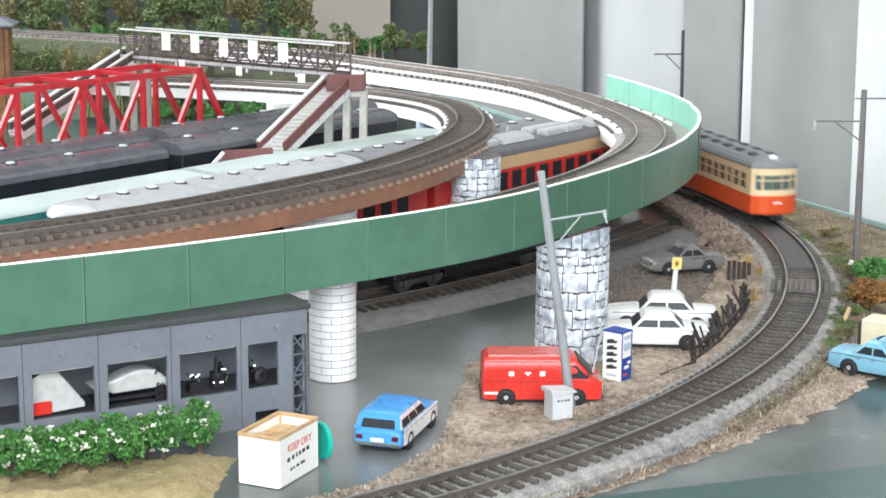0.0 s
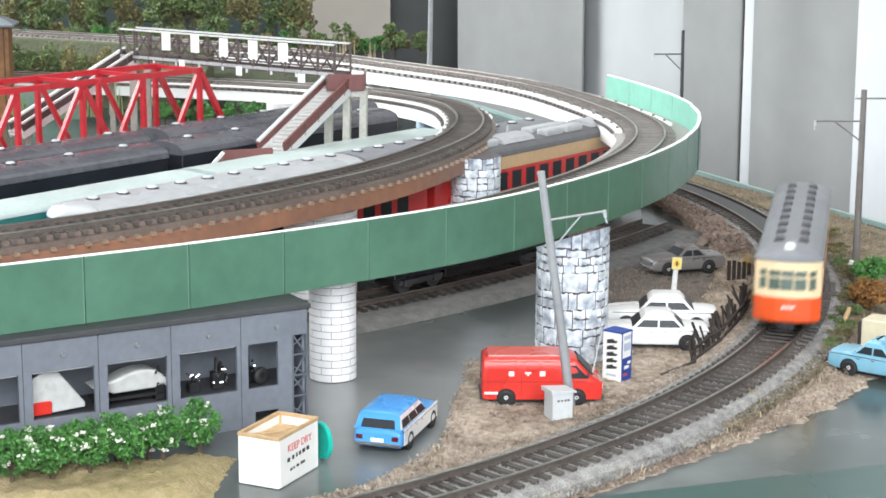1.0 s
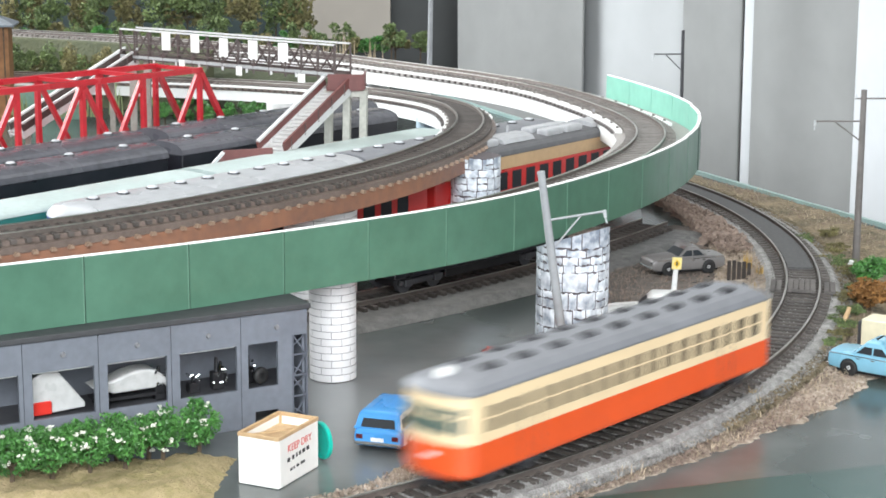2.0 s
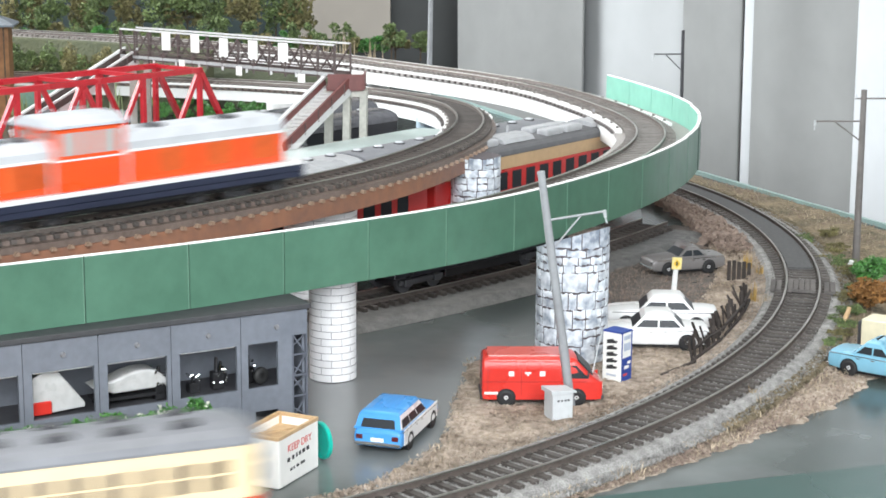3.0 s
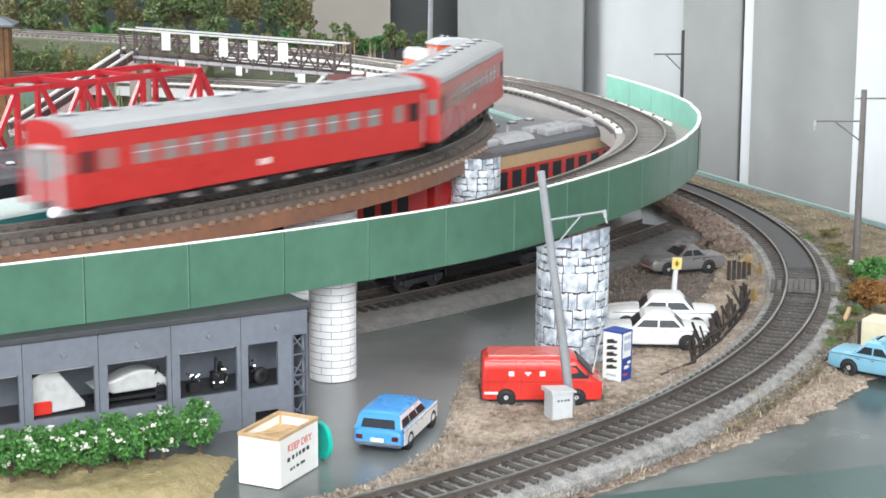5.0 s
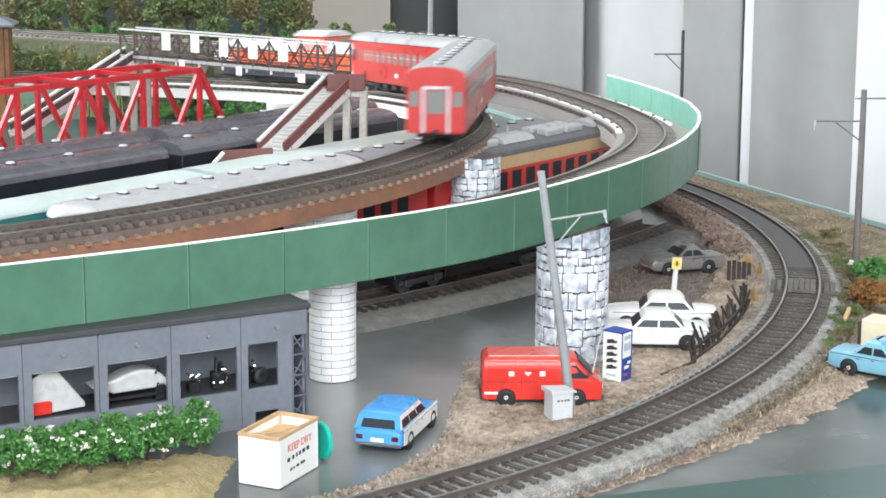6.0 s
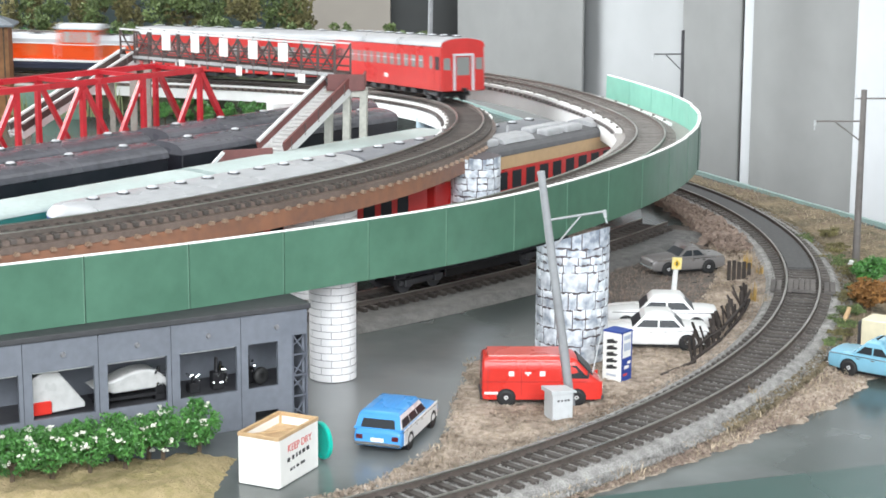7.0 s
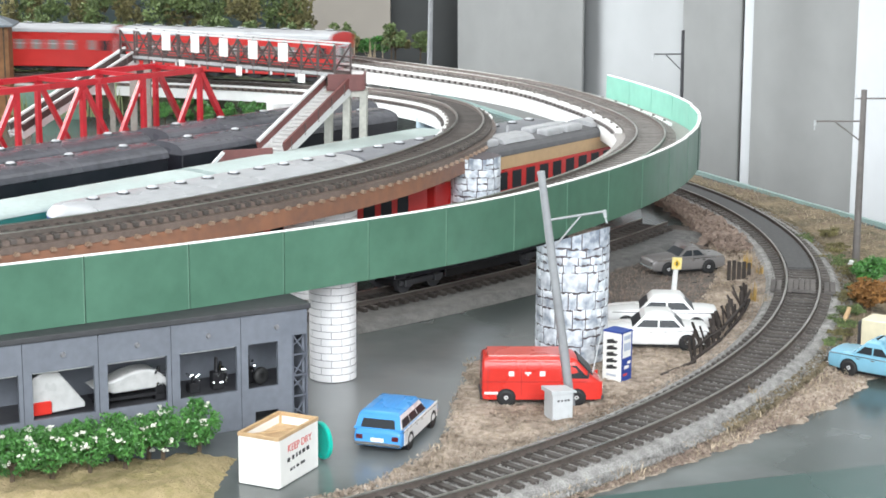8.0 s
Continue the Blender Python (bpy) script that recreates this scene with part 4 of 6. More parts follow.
def car(name, label, m, paint, L=52, W=20, wagon=False, roof_paint=None, side_paint=None, H=17, group="", trim="chrome"):
    """A small saloon or estate, front towards +x."""
    t = thing(name, label, "car", m, group)
    h, w = L / 2, W / 2
    z0, zb = 2.6, H * 0.62
    bm = bmesh.new()
    st = [body_ring(-h, w * 0.90, z0 + 1.2, zb - 1.6, 0.2), body_ring(-h + 0.8, w * 0.96, z0 + 0.3, zb - 0.5), body_ring(-h + 6, w, z0, zb), body_ring(0, w, z0, zb + 0.1), body_ring(h - 14, w, z0, zb), body_ring(h - 5, w * 0.98, z0, zb - 0.7), body_ring(h - 0.8, w * 0.94, z0 + 0.4, zb - 1.4), body_ring(h, w * 0.88, z0 + 1.3, zb - 2.4, 0.2)]
    loft(bm, st)
    part("body", bm, paint, t, soft_edge=0.7)
    fr, rr = h - 15.5, (-h + 1.0 if wagon else -h + 11.5)
    fu, ru = fr - 6.0, (rr + 2.2 if wagon else rr + 6.0)
    rw = w * 0.80
    bm = bmesh.new()

    def ring(x0, x1, wd, z):
        return [(x0, -wd, z), (x0 + 0.9, -wd - 0.0, z), (x1 - 0.9, -wd, z), (x1, -wd + 0.6, z), (x1, wd - 0.6, z), (x1 - 0.9, wd, z), (x0 + 0.9, wd, z), (x0, wd - 0.4, z)]
    loft(bm, [ring(rr, fr, w * 0.95, zb - 0.4), ring(ru - 0.3, fu + 0.3, rw + 0.15, H - 1.1), ring(ru + 0.3, fu - 0.4, rw - 0.55, H - 0.45), ring(ru + 1.2, fu - 1.4, rw - 1.5, H + 0.05), ring(ru + 3.2, fu - 3.2, rw - 3.6, H + 0.4)])
    part("cabin", bm, roof_paint or paint, t, soft_edge=0.8)
    if roof_paint:
        bm = bmesh.new()
        loft(bm, [ring(ru - 0.5, fu + 0.5, rw + 0.3, H - 1.0), ring(ru + 0.3, fu - 0.3, rw - 0.7, H + 0.05), ring(ru + 3, fu - 3, rw - 3.5, H + 0.45)])
        rp = part("roof_panel", bm, paint, t, "blue roof panel", soft_edge=0.3)
        for k in range(5):
            bm = bmesh.new()
            y = -4 + k * 2
            bar(bm, (ru + 4, y, H + 0.45), (fu - 4, y, H + 0.45), 0.35, 0.35)
            part("roof_rib", bm, paint, rp)
        bm = bmesh.new()
        loft(bm, [[(rr - 0.25, -w * 0.96, zb - 0.6), (rr - 0.25, w * 0.96, zb - 0.6), (rr - 0.25, w * 0.96, zb + 0.3), (rr - 0.25, -w * 0.96, zb + 0.3)], [(rr + 0.6, -w * 0.96, zb - 0.6), (rr + 0.6, w * 0.96, zb - 0.6), (rr + 0.6, w * 0.96, zb + 0.3), (rr + 0.6, -w * 0.96, zb + 0.3)]])
        part("tailgate_sill", bm, paint, t)
        bm = bmesh.new()
        gate = [(rr - 0.12, -w * 0.93, zb - 0.3), (rr - 0.12, w * 0.93, zb - 0.3), (ru - 0.42, rw + 0.1, H - 1.0), (ru - 0.42, -rw - 0.1, H - 1.0)]
        loft(bm, [gate, [(x + 0.5, y, z) for x, y, z in gate]])
        part("tailgate", bm, paint, t, "blue tailgate frame")
    zl, zu = zb + 0.35, H - 1.5

    def lerp(x0, x1, z):
        return x0 + (x1 - x0) * (z - zb) / (H - 1.1 - zb)
    fl, fh, rl, rh = lerp(fr, fu, zl) - 1.3, lerp(fr, fu, zu) - 1.0, lerp(rr, ru, zl) + 1.3, lerp(rr, ru, zu) + 1.0
    n = 3 if wagon else 2
    panes = []
    for i in range(n):
        a, b = i / n, (i + 1) / n
        panes.append((rl + (fl - rl) * a + 0.35, rl + (fl - rl) * b - 0.35, rh + (fh - rh) * a + 0.35, rh + (fh - rh) * b - 0.35))
    bw = w * 0.95 + (rw - w * 0.95) * 0.08
    tw = w * 0.95 + (rw - w * 0.95) * 0.93
    glazing(t, panes, [(lerp(fr, fu, zl), lerp(fr, fu, zu)), (lerp(rr, ru, zl) - (0.2 if roof_paint else 0), lerp(rr, ru, zu) - (0.2 if roof_paint else 0))], tw, bw, zl, zu, 0.74 if wagon else 0.86)
    for s in (-1, 1):
        bm = bmesh.new()
        bar(bm, (-h + 1.5, s * (w + 0.05), zb - 0.9), (h - 2.5, s * (w + 0.05), zb - 1.4), 0.22, 0.3)
        part("waist_trim", bm, trim, t, "thin waist trim")
        for x in (fl - 7.2, fl - 14.0):
            bm = bmesh.new()
            box(bm, x - 0.9, x + 0.9, min(s * w, s * (w + 0.3)), max(s * w, s * (w + 0.3)), zb - 2.2, zb - 1.8)
            part("door_handle", bm, "chrome", t)
    if side_paint:
        for s in (-1, 1):
            bm = bmesh.new()
            y0, y1 = sorted((s * w * 0.985, s * (w + 0.12)))
            box(bm, -h + 3, h - 4, y0, y1, z0 + 0.8, zb - 0.1, 0.1)
            part("door_panel", bm, side_paint, t, "white painted door panels")
    for s, x in ((-1, -h), (1, h)):
        bm = bmesh.new()
        box(bm, x - 0.7, x + 0.7, -w * 0.93, w * 0.93, z0 + 1.0, z0 + 2.3, 0.4)
        part("bumper", bm, "chrome", t, "bright bumper")
        for y in (-w * 0.72, w * 0.72):
            bm = bmesh.new()
            if s > 0:
                rod(bm, (x - 0.3, y, zb - 3.3), (x + 0.25, y, zb - 3.3), 1.2, n=14)
            else:
                box(bm, x - 0.3, x + 0.3, y - 1.3, y + 1.3, zb - 4.2, zb - 2.4, 0.15)
            part("headlight" if s > 0 else "tail_light", bm, "chrome" if s > 0 else mat("lamp_red", (0.10, 0.012, 0.015), 0.25), t)
    bm = bmesh.new()
    box(bm, -h - 0.15, -h + 0.3, -2.6, 2.6, z0 + 2.5, z0 + 4.0)
    part("number_plate", bm, "white_paint", t, "blank white plate")
    bm = bmesh.new()
    box(bm, -h + 4, h - 4, -w * 0.8, w * 0.8, 1.4, z0 + 0.2)
    part("underside", bm, "black", t)
    for x in (-h + 10.5, h - 9.5):
        for s in (-1, 1):
            wheel(t, x, s * (w - 1.0), 3.7, 2.3)
            bm = bmesh.new()
            rod(bm, (x, s * (w - 1.5), 3.85), (x, s * (w + 0.04), 3.85), 4.1, n=24)
            part("wheel_arch", bm, "black", t)
    return t


def van():
    """Red delivery van, front towards +x."""
    t = thing("delivery_van", "red delivery van with dark windows parked on sand", "van", at(41.6, 708.5, 0.8, 0, 0, 1.5) @ Matrix.Diagonal((0.93, 0.92, 0.875, 1)))
    h, w, H = 27, 10.4, 23.5

    def ring(x, wd, z0, zt, zr):
        return [(x, -wd, z0), (x, wd, z0), (x, wd, z0 + 8.5), (x, wd * 0.985, zt - 5), (x, wd * 0.90, zt - 1.2), (x, wd * 0.78, zt - 0.2), (x, 0, zt + zr), (x, -wd * 0.78, zt - 0.2), (x, -wd * 0.90, zt - 1.2), (x, -wd * 0.985, zt - 5), (x, -wd, z0 + 8.5)]
    bm = bmesh.new()
    loft(bm, [ring(-h, w * 0.95, 4.0, H - 2.6, 0.2), ring(-h + 0.7, w * 0.99, 3.2, H - 0.9, 0.4), ring(-h + 3, w, 3.0, H, 0.6), ring(12, w, 3.0, H, 0.6), ring(15, w, 3.0, H - 0.9, 0.5), ring(22.6, w, 3.0, 14.2, 0.3), ring(h - 1.2, w * 0.97, 3.0, 11.8, 0.3), ring(h, w * 0.92, 3.6, 10.2, 0.1)])
    part("body", bm, "red_paint", t, soft_edge=1.1)
    bm = bmesh.new()
    out = [(22.6, -w * 0.84, 14.6), (22.6, w * 0.84, 14.6), (16.0, w * 0.76, 21.8), (16.0, -w * 0.76, 21.8)]
    loft(bm, [out, [(x - 0.6, y, z - 0.5) for x, y, z in out]])
    bmesh.ops.translate(bm, vec=(0.35, 0, 0.35), verts=bm.verts)
    part("windscreen", bm, "window_dark", t)
    for s in (-1, 1):
        bm = bmesh.new()
        out = [(12.0, s * (w + 0.1), 13.4), (20.8, s * (w + 0.1), 13.4), (15.2, s * (w * 0.95 + 0.1), 19.6), (12.0, s * (w * 0.95 + 0.1), 19.6)]
        loft(bm, [out, [(x, y - s * 0.5, z) for x, y, z in out]])
        part("door_window", bm, "window_dark", t)
        for x in (-24.5, -9.5, 8.6, 10.6):
            bm = bmesh.new()
            box(bm, x - 0.1, x + 0.1, min(s * w, s * (w + 0.05)), max(s * w, s * (w + 0.05)), 5, 18)
            part("door_seam", bm, mat("seam_red", (0.28, 0.01, 0.01), 0.5), t)
        bm = bmesh.new()
        box(bm, -26, 20, min(s * w, s * (w + 0.12)), max(s * w, s * (w + 0.12)), 11.6, 11.9)
        part("trim_strip", bm, "seam_red", t)
        for x, k in ((-14, 0), (-6.5, 1), (0, 0)):
            bm = bmesh.new()
            if k == 0:
                box(bm, x - 1.2, x + 1.2, min(s * w * 0.99, s * (w + 0.24)), max(s * w * 0.99, s * (w + 0.24)), 14.6, 17.0)
            else:
                box(bm, x - 1.4, x + 1.4, min(s * w * 0.99, s * (w + 0.24)), max(s * w * 0.99, s * (w + 0.24)), 15.7, 16.6)
                box(bm, x - 0.4, x + 0.4, min(s * w * 0.99, s * (w + 0.24)), max(s * w * 0.99, s * (w + 0.24)), 14.7, 15.7)
            part("marking", bm, "white_paint", t, "small white marking")
    bm = bmesh.new()
    box(bm, -26, -20, -w - 0.08, -w + 0.2, 5.6, 6.8)
    part("marking", bm, "white_paint", t, "small white marking")
    # pressed side panels, rain gutter and roof lid
    for s in (-1, 1):
        y0, y1 = sorted((s * (w - 0.3), s * (w + 0.14)))
        for x0, x1 in ((-23.5, -10.5), (-8.6, 7.6)):
            part("side_pressing", box(bmesh.new(), x0, x1, y0, y1, 12.6, 18.2, 0.12), "red_paint", t)
        part("lower_pressing", box(bmesh.new(), -9.0, 8.0, y0, y1, 5.4, 11.0, 0.12), "red_paint", t)
        bm = bmesh.new()
        bar(bm, (-25, s * w * 0.93, H - 2.0), (14, s * w * 0.93, H - 2.0), 0.5, 0.5)
        part("rain_gutter", bm, "red_paint", t)
    part("roof_lid", box(bmesh.new(), -24.5, 12.5, -w * 0.78, w * 0.78, H - 0.4, H + 0.75, 0.5, 2), "roof_pink", t, "lighter pinkish red roof")
    bm = bmesh.new()
    rod(bm, (18.0, -w - 0.2, 14.6), (20.4, -w - 1.8, 15.4), 0.25, n=6)
    box(bm, 20.0, 20.7, -w - 2.6, -w - 1.2, 14.6, 17.2, 0.2)
    part("door_mirror", bm, "dark_grey", t)
    for s, x in ((-1, -h), (1, h)):
        bm = bmesh.new()
        box(bm, x - 0.8, x + 0.8, -w * 0.97, w * 0.97, 2.8, 5.0, 0.5)
        part("bumper", bm, "dark_grey", t, "dark grey bumper")
    for y in (-7.5, 7.5):
        bm = bmesh.new()
        rod(bm, (h - 0.6, y, 8.2), (h + 0.3, y, 8.2), 1.5, n=16)
        part("headlight", bm, "chrome", t)
        bm = bmesh.new()
        box(bm, -h - 0.2, -h + 0.4, y - 1.0, y + 1.0, 7, 12, 0.2)
        part("tail_light", bm, "lamp_red", t)
    bm = bmesh.new()
    box(bm, -h + 3, h - 3, -w * 0.85, w * 0.85, 1.8, 3.2)
    part("underside", bm, "black", t)
    for x in (-16.2, 15.5):
        for s in (-1, 1):
            wheel(t, x, s * (w - 1.1), 3.9, 2.6)
            bm = bmesh.new()
            rod(bm, (x, s * (w - 1.5), 4.1), (x, s * (w + 0.04), 4.1), 4.35, n=24)
            part("wheel_arch", bm, "black", t)


def catenary_mast(m, label, H=98, arm_z=78, arm=26, r0=1.9, group="catenary masts", paint="pole_grey", brace=12, tops=False):
    t = thing("catenary_mast", label, "mast", m, group)
    bm = bmesh.new()
    rod(bm, (0, 0, 0), (0, 0, H), r0, r0 * 0.75, 14)
    part("pole", bm, paint, t, smooth=False)
    bm = bmesh.new()
    rod(bm, (0, 0, arm_z), (arm, 0, arm_z), 0.5, n=8)
    a = part("arm", bm, paint, t, "thin bracket arm")
    bm = bmesh.new()
    rod(bm, (0, 0, arm_z - brace), (arm * 0.6, 0, arm_z), 0.38, n=6)
    part("brace", bm, paint, a)
    bm = bmesh.new()
    for k in range(3):
        rod(bm, (arm, 0, arm_z + 0.4 - k * 1.1), (arm, 0, arm_z - 0.5 - k * 1.1), 0.9, 0.6, 10)
    rod(bm, (arm, 0, arm_z - 3), (arm + 0.4, 0, arm_z - 5), 0.35, n=6)
    part("insulator", bm, "box_grey", a, "pale insulator")
    if tops:
        bm = bmesh.new()
        rod(bm, (-30, 0, H - 5), (5, 0, H - 5), 0.5, n=8)
        ca = part("cross_arm", bm, paint, t)
        for x in (-16, 4.5):
            bm = bmesh.new()
            rod(bm, (x, 0, H - 5), (x, 0, H - 2), 0.7, 0.5, 8)
            part("insulator", bm, "box_grey", ca, "pale insulator")
    return t


def front_things():
    crate()
    car("estate_car", "blue and white toy estate car on the glossy baseboard", at(-17.5, 659, 0, 0, 0, 73), "blue_paint", 49, 20, wagon=True, side_paint="white_paint", roof_paint="white_paint", H=16.2)
    van()
    car("saloon_car", "white saloon car parked on sand behind the fence", at(99.5, 799, 0.8, 0, 0, 178), "white_paint", 52, 20, H=17.2, group="white saloons")
    car("saloon_car", "white saloon car with dark waist stripe on sand", at(108, 834, 0.8, 0, 0, 176), "white_paint", 54, 20, H=17.4, group="white saloons", trim="dark_grey")
    car("saloon_car", "dusty grey saloon car by the rubble", at(135.5, 962, 0.9, 0, 0, 199), "grey_paint", 45, 18, H=16.4)
    car("saloon_car", "light blue saloon car at the board edge", at(196.5, 748, 0.8, 0, 0, -37), "sky_paint", 46, 18.5, H=17)
    # leaning mast, relay box
    catenary_mast(at(54, 700, 0.5, 0, -8.3, 6), "grey leaning catenary mast with bracket arm", 100.5, 80, 24, 2.1, brace=13)
    b = thing("relay_cabinet", "light grey relay cabinet with overhanging lid on sand", "cabinet", at(47.6, 682.5, 0.8, 0, 0, 24))
    part("body", box(bmesh.new(), -4.6, 4.6, -4.0, 4.0, 0, 11.2, 0.3), "box_grey", b)
    bm = bmesh.new()
    prism(bm, [(-5.6, 11.2), (5.6, 11.2), (5.6, 11.9), (-5.6, 12.9)], -4.8, 4.8, "y")
    part("lid", bm, "box_grey", b)
    bm = bmesh.new()
    for x in (-2.6, -1.0, 0.6, 2.0):
        box(bm, x, x + 0.9, -4.06, -3.9, 7.8, 8.6)
    part("label_print", bm, "dark_grey", b, "unreadable dark print bars")
    bm = bmesh.new()
    for z in (3.5, 8):
        box(bm, 4.5, 4.9, -2.5, -1.8, z, z + 0.9)
    box(bm, 4.5, 4.75, 1.0, 1.4, 5, 7)
    part("hinge", bm, "dark_grey", b)
    # drinks carton
    c = thing("drink_carton", "tall white and blue printed drink carton", "carton", at(78.2, 734.6, 0.8, 0, 0, -38))
    part("body", box(bmesh.new(), -9.6, 0, 0, 8.6, 0, 22, 0.15), "paper_white", c)
    part("top", box(bmesh.new(), -9.7, 0.1, -0.1, 8.7, 21.7, 22.4, 0.1), "print_blue", c, "dark blue top")
    part("blue_band", box(bmesh.new(), 0, 0.12, 0.2, 8.4, 0.1, 10.5), "print_blue", c, "blue printed band")
    part("blue_edge", box(bmesh.new(), 0, 0.12, 0.0, 0.8, 10.5, 21.7), "print_blue", c, "blue printed edge")
    part("blue_edge", box(bmesh.new(), 0, 0.12, 7.8, 8.6, 10.5, 21.7), "print_blue", c, "blue printed edge")
    for y0, y1, z0, z1, mm in ((2, 7, 18.6, 20.4, "print_pale"), (2, 7, 13.6, 17.0, "print_pale"), (2.4, 6, 5.4, 6.8, "paper_white"), (1.6, 4.6, 2.4, 3.4, "print_red"), (4.8, 7.4, 7.4, 8.6, "paper_white")):
        part("print_block", box(bmesh.new(), 0, 0.2, y0, y1, z0, z1), mat("print_pale", (0.45, 0.5, 0.6), 0.6) if mm == "print_pale" else mm, c, "small printed block")
    for k in range(5):
        z = 5.4 + k * 2.9
        bm = bmesh.new()
        prism(bm, [(-7.6, z - 0.4), (-2.6, z + 0.3), (-1.8, z + 1.3), (-4.2, z + 1.4), (-4.0, z + 2.1), (-7.4, z + 1.3)], -0.14, 0.0, "y")
        part("brand_shape", bm, "print_black", c, "dark slanted brand mark as plain shape")
    part("small_print", box(bmesh.new(), -7.5, -2.5, -0.12, 0.0, 2.2, 3.0), "print_pale", c)
    # thin wire stay beside the van
    s = thing("wire_stay", "thin pale bent wire stay", "wire", at(66, 706, 0.5))
    bm = bmesh.new()
    for a, b in (((-7, -3, 0), (-2.5, 0, 14)), ((-2.5, 0, 14), (0, 2, 26)), ((0, 2, 26), (1, 2.5, 30)), ((-6, -1, 9), (-8, 0, 16)), ((-8, 0, 16), (-13, 2, 20))):
        rod(bm, a, b, 0.25, n=6)
    part("wire", bm, "box_grey", s)
    # yellow warning sign on a post
    s = thing("warning_sign", "yellow diamond sign on a thick white post", "sign", at(122.5, 900, 0.3, 0, 3, 4))
    bm = bmesh.new()
    rod(bm, (0, 0, 0), (0, 0, 17), 1.5, 1.35, 12)
    part("post", bm, "white_paint", s)
    bm = bmesh.new()
    box(bm, -2.6, 2.6, -1.9, -1.2, 15.5, 22.0, 0.2)
    pl = part("plate", bm, mat("pale_yellow", (0.75, 0.62, 0.25), 0.5), s)
    bm = bmesh.new()
    prism(bm, [(0, 16.4), (1.9, 18.7), (0, 21.0), (-1.9, 18.7)], -2.0, -1.9, "y")
    part("diamond", bm, "yellow", pl, "yellow diamond")
    bm = bmesh.new()
    box(bm, -0.5, 0.5, -2.1, -2.0, 17.6, 19.9)
    part("mark", bm, "print_black", pl)
    # stake fences
    rng = random.Random(21)
    f = thing("stake_fence", "leaning dark wooden stake fence beside the track", "fence")
    for i in range(40):
        t = i / 39
        a = -27.8 + t * 13.0
        x, y = ring_point(a, 550 - 3 * math.sin(t * 3) + rng.uniform(-1.5, 1.5))
        bm = bmesh.new()
        hh = rng.uniform(10, 16)
        lean = Vector((rng.uniform(-7, 0), rng.uniform(-3, 6), hh))
        bar(bm, (x, y, 0.5), (x + lean.x, y + lean.y, 0.5 + lean.z), 1.1, 0.8)
        part("stake", bm, "stake_dark", f)
    for z in (4.5, 9.5):
        for i in range(5):
            p, q = ring_point(-27.8 + i * 2.6, 549.0), ring_point(-27.8 + (i + 1) * 2.6, 549.0)
            bm = bmesh.new()
            bar(bm, (p[0], p[1], z), (q[0], q[1], z + rng.uniform(-1, 1)), 1.0, 1.2)
            part("rail", bm, "stake_dark", f)
    bm = bmesh.new()
    bar(bm, (97, 744, 1.5), (114, 757, 4.5), 1.1, 1.1)
    part("loose_rail", bm, "stake_dark", f)
    f = thing("sleeper_fence", "short row of upright dark sleepers", "fence")
    for i in range(5):
        x, y = 158 + i * 2.9, 938.5 + i * 0.8
        bm = bmesh.new()
        box(bm, x - 1.0, x + 1.0, y - 0.8, y + 0.8, 0.2, 12.5 - i * 0.5 + rng.uniform(-0.5, 0.5), 0.15)
        part("upright_sleeper", bm, "stake_dark", f)
    # dry tufts near the track
    for x, y, h, n, m in ((172, 960, 13, 30, "dry_tuft"), (176, 945, 10, 24, "dry_tuft"), (162, 880, 13, 34, "dry_tuft"), (166, 872, 10, 26, "straw"), (131, 706, 8, 26, "dry_tuft"), (133, 700, 6, 20, "straw")):
        bm = bmesh.new()
        for _ in range(n):
            blade(bm, (x + rng.gauss(0, 1.4), y + rng.gauss(0, 1.4), 0.3), h * rng.uniform(0.5, 1.1), 0.5, rng.uniform(0, 3.5), rng.uniform(0, 6.28))
        tagged(part("grass_tuft", bm, m, label="tuft of tall ochre dry grass"), category="grass tuft", group="grass tufts")
    # right-hand edge: mast, bushes, cream container
    catenary_mast(at(239, 985, 0, 0, 0.4, 180), "grey upright catenary mast at the board edge", 102, 84, 27, 2.2, paint=mat("mast_brown", (0.17, 0.155, 0.145), 0.5, vary=0.15), tops=True)
    bush(233, 921, 1, 10.5, 17, rng, "dark green bush at the board edge", n=1900, size=1.1)
    bush(219, 868, 1, 11, 16, rng, "rust-brown autumn bush at the board edge", leaf="leaf_rust", n=2200, size=1.0)
    for x, y, r, h, lf in ((196, 832, 8, 6, "leaf_dull"), (190, 812, 7, 5, "leaf_brown"), (184, 797, 6, 4, "leaf_dull"), (206, 850, 8, 8, "leaf_dull"), (212, 880, 8, 9, "leaf_brown"), (222, 905, 8, 9, "leaf_dull"), (226, 945, 8, 8, "leaf_brown"), (228, 972, 8, 8, "leaf_dull"), (232, 1010, 8, 7, "leaf_brown"), (222, 1040, 7, 6, "leaf_dull"), (240, 1060, 8, 6, "leaf_brown"), (216, 985, 6, 5, "leaf_brown")):
        bush(x, y, 1, r, h, rng, "low scrubby ground plant by the track", leaf=lf, n=800, size=0.6, trunk=False, group="ground plants")
    k = thing("cream_box", "cream plastic box behind the blue car", "box", at(209, 790, 1.0, 0, 0, -35))
    part("body", box(bmesh.new(), -11, 18, -7, 7, 0, 15.5, 0.6), mat("cream_plastic", (0.70, 0.64, 0.46), 0.5, vary=0.05), k)
    bm = bmesh.new()
    box(bm, -13, -11.2, -6, 6, 0, 14, 0.4)
    part("end_board", bm, "dark_grey", k, "dark end board")
    lg = thing("log", "pale weathered log lying by the track", "log", at(199, 838, 2.5, 0, 55, 60))
    bm = bmesh.new()
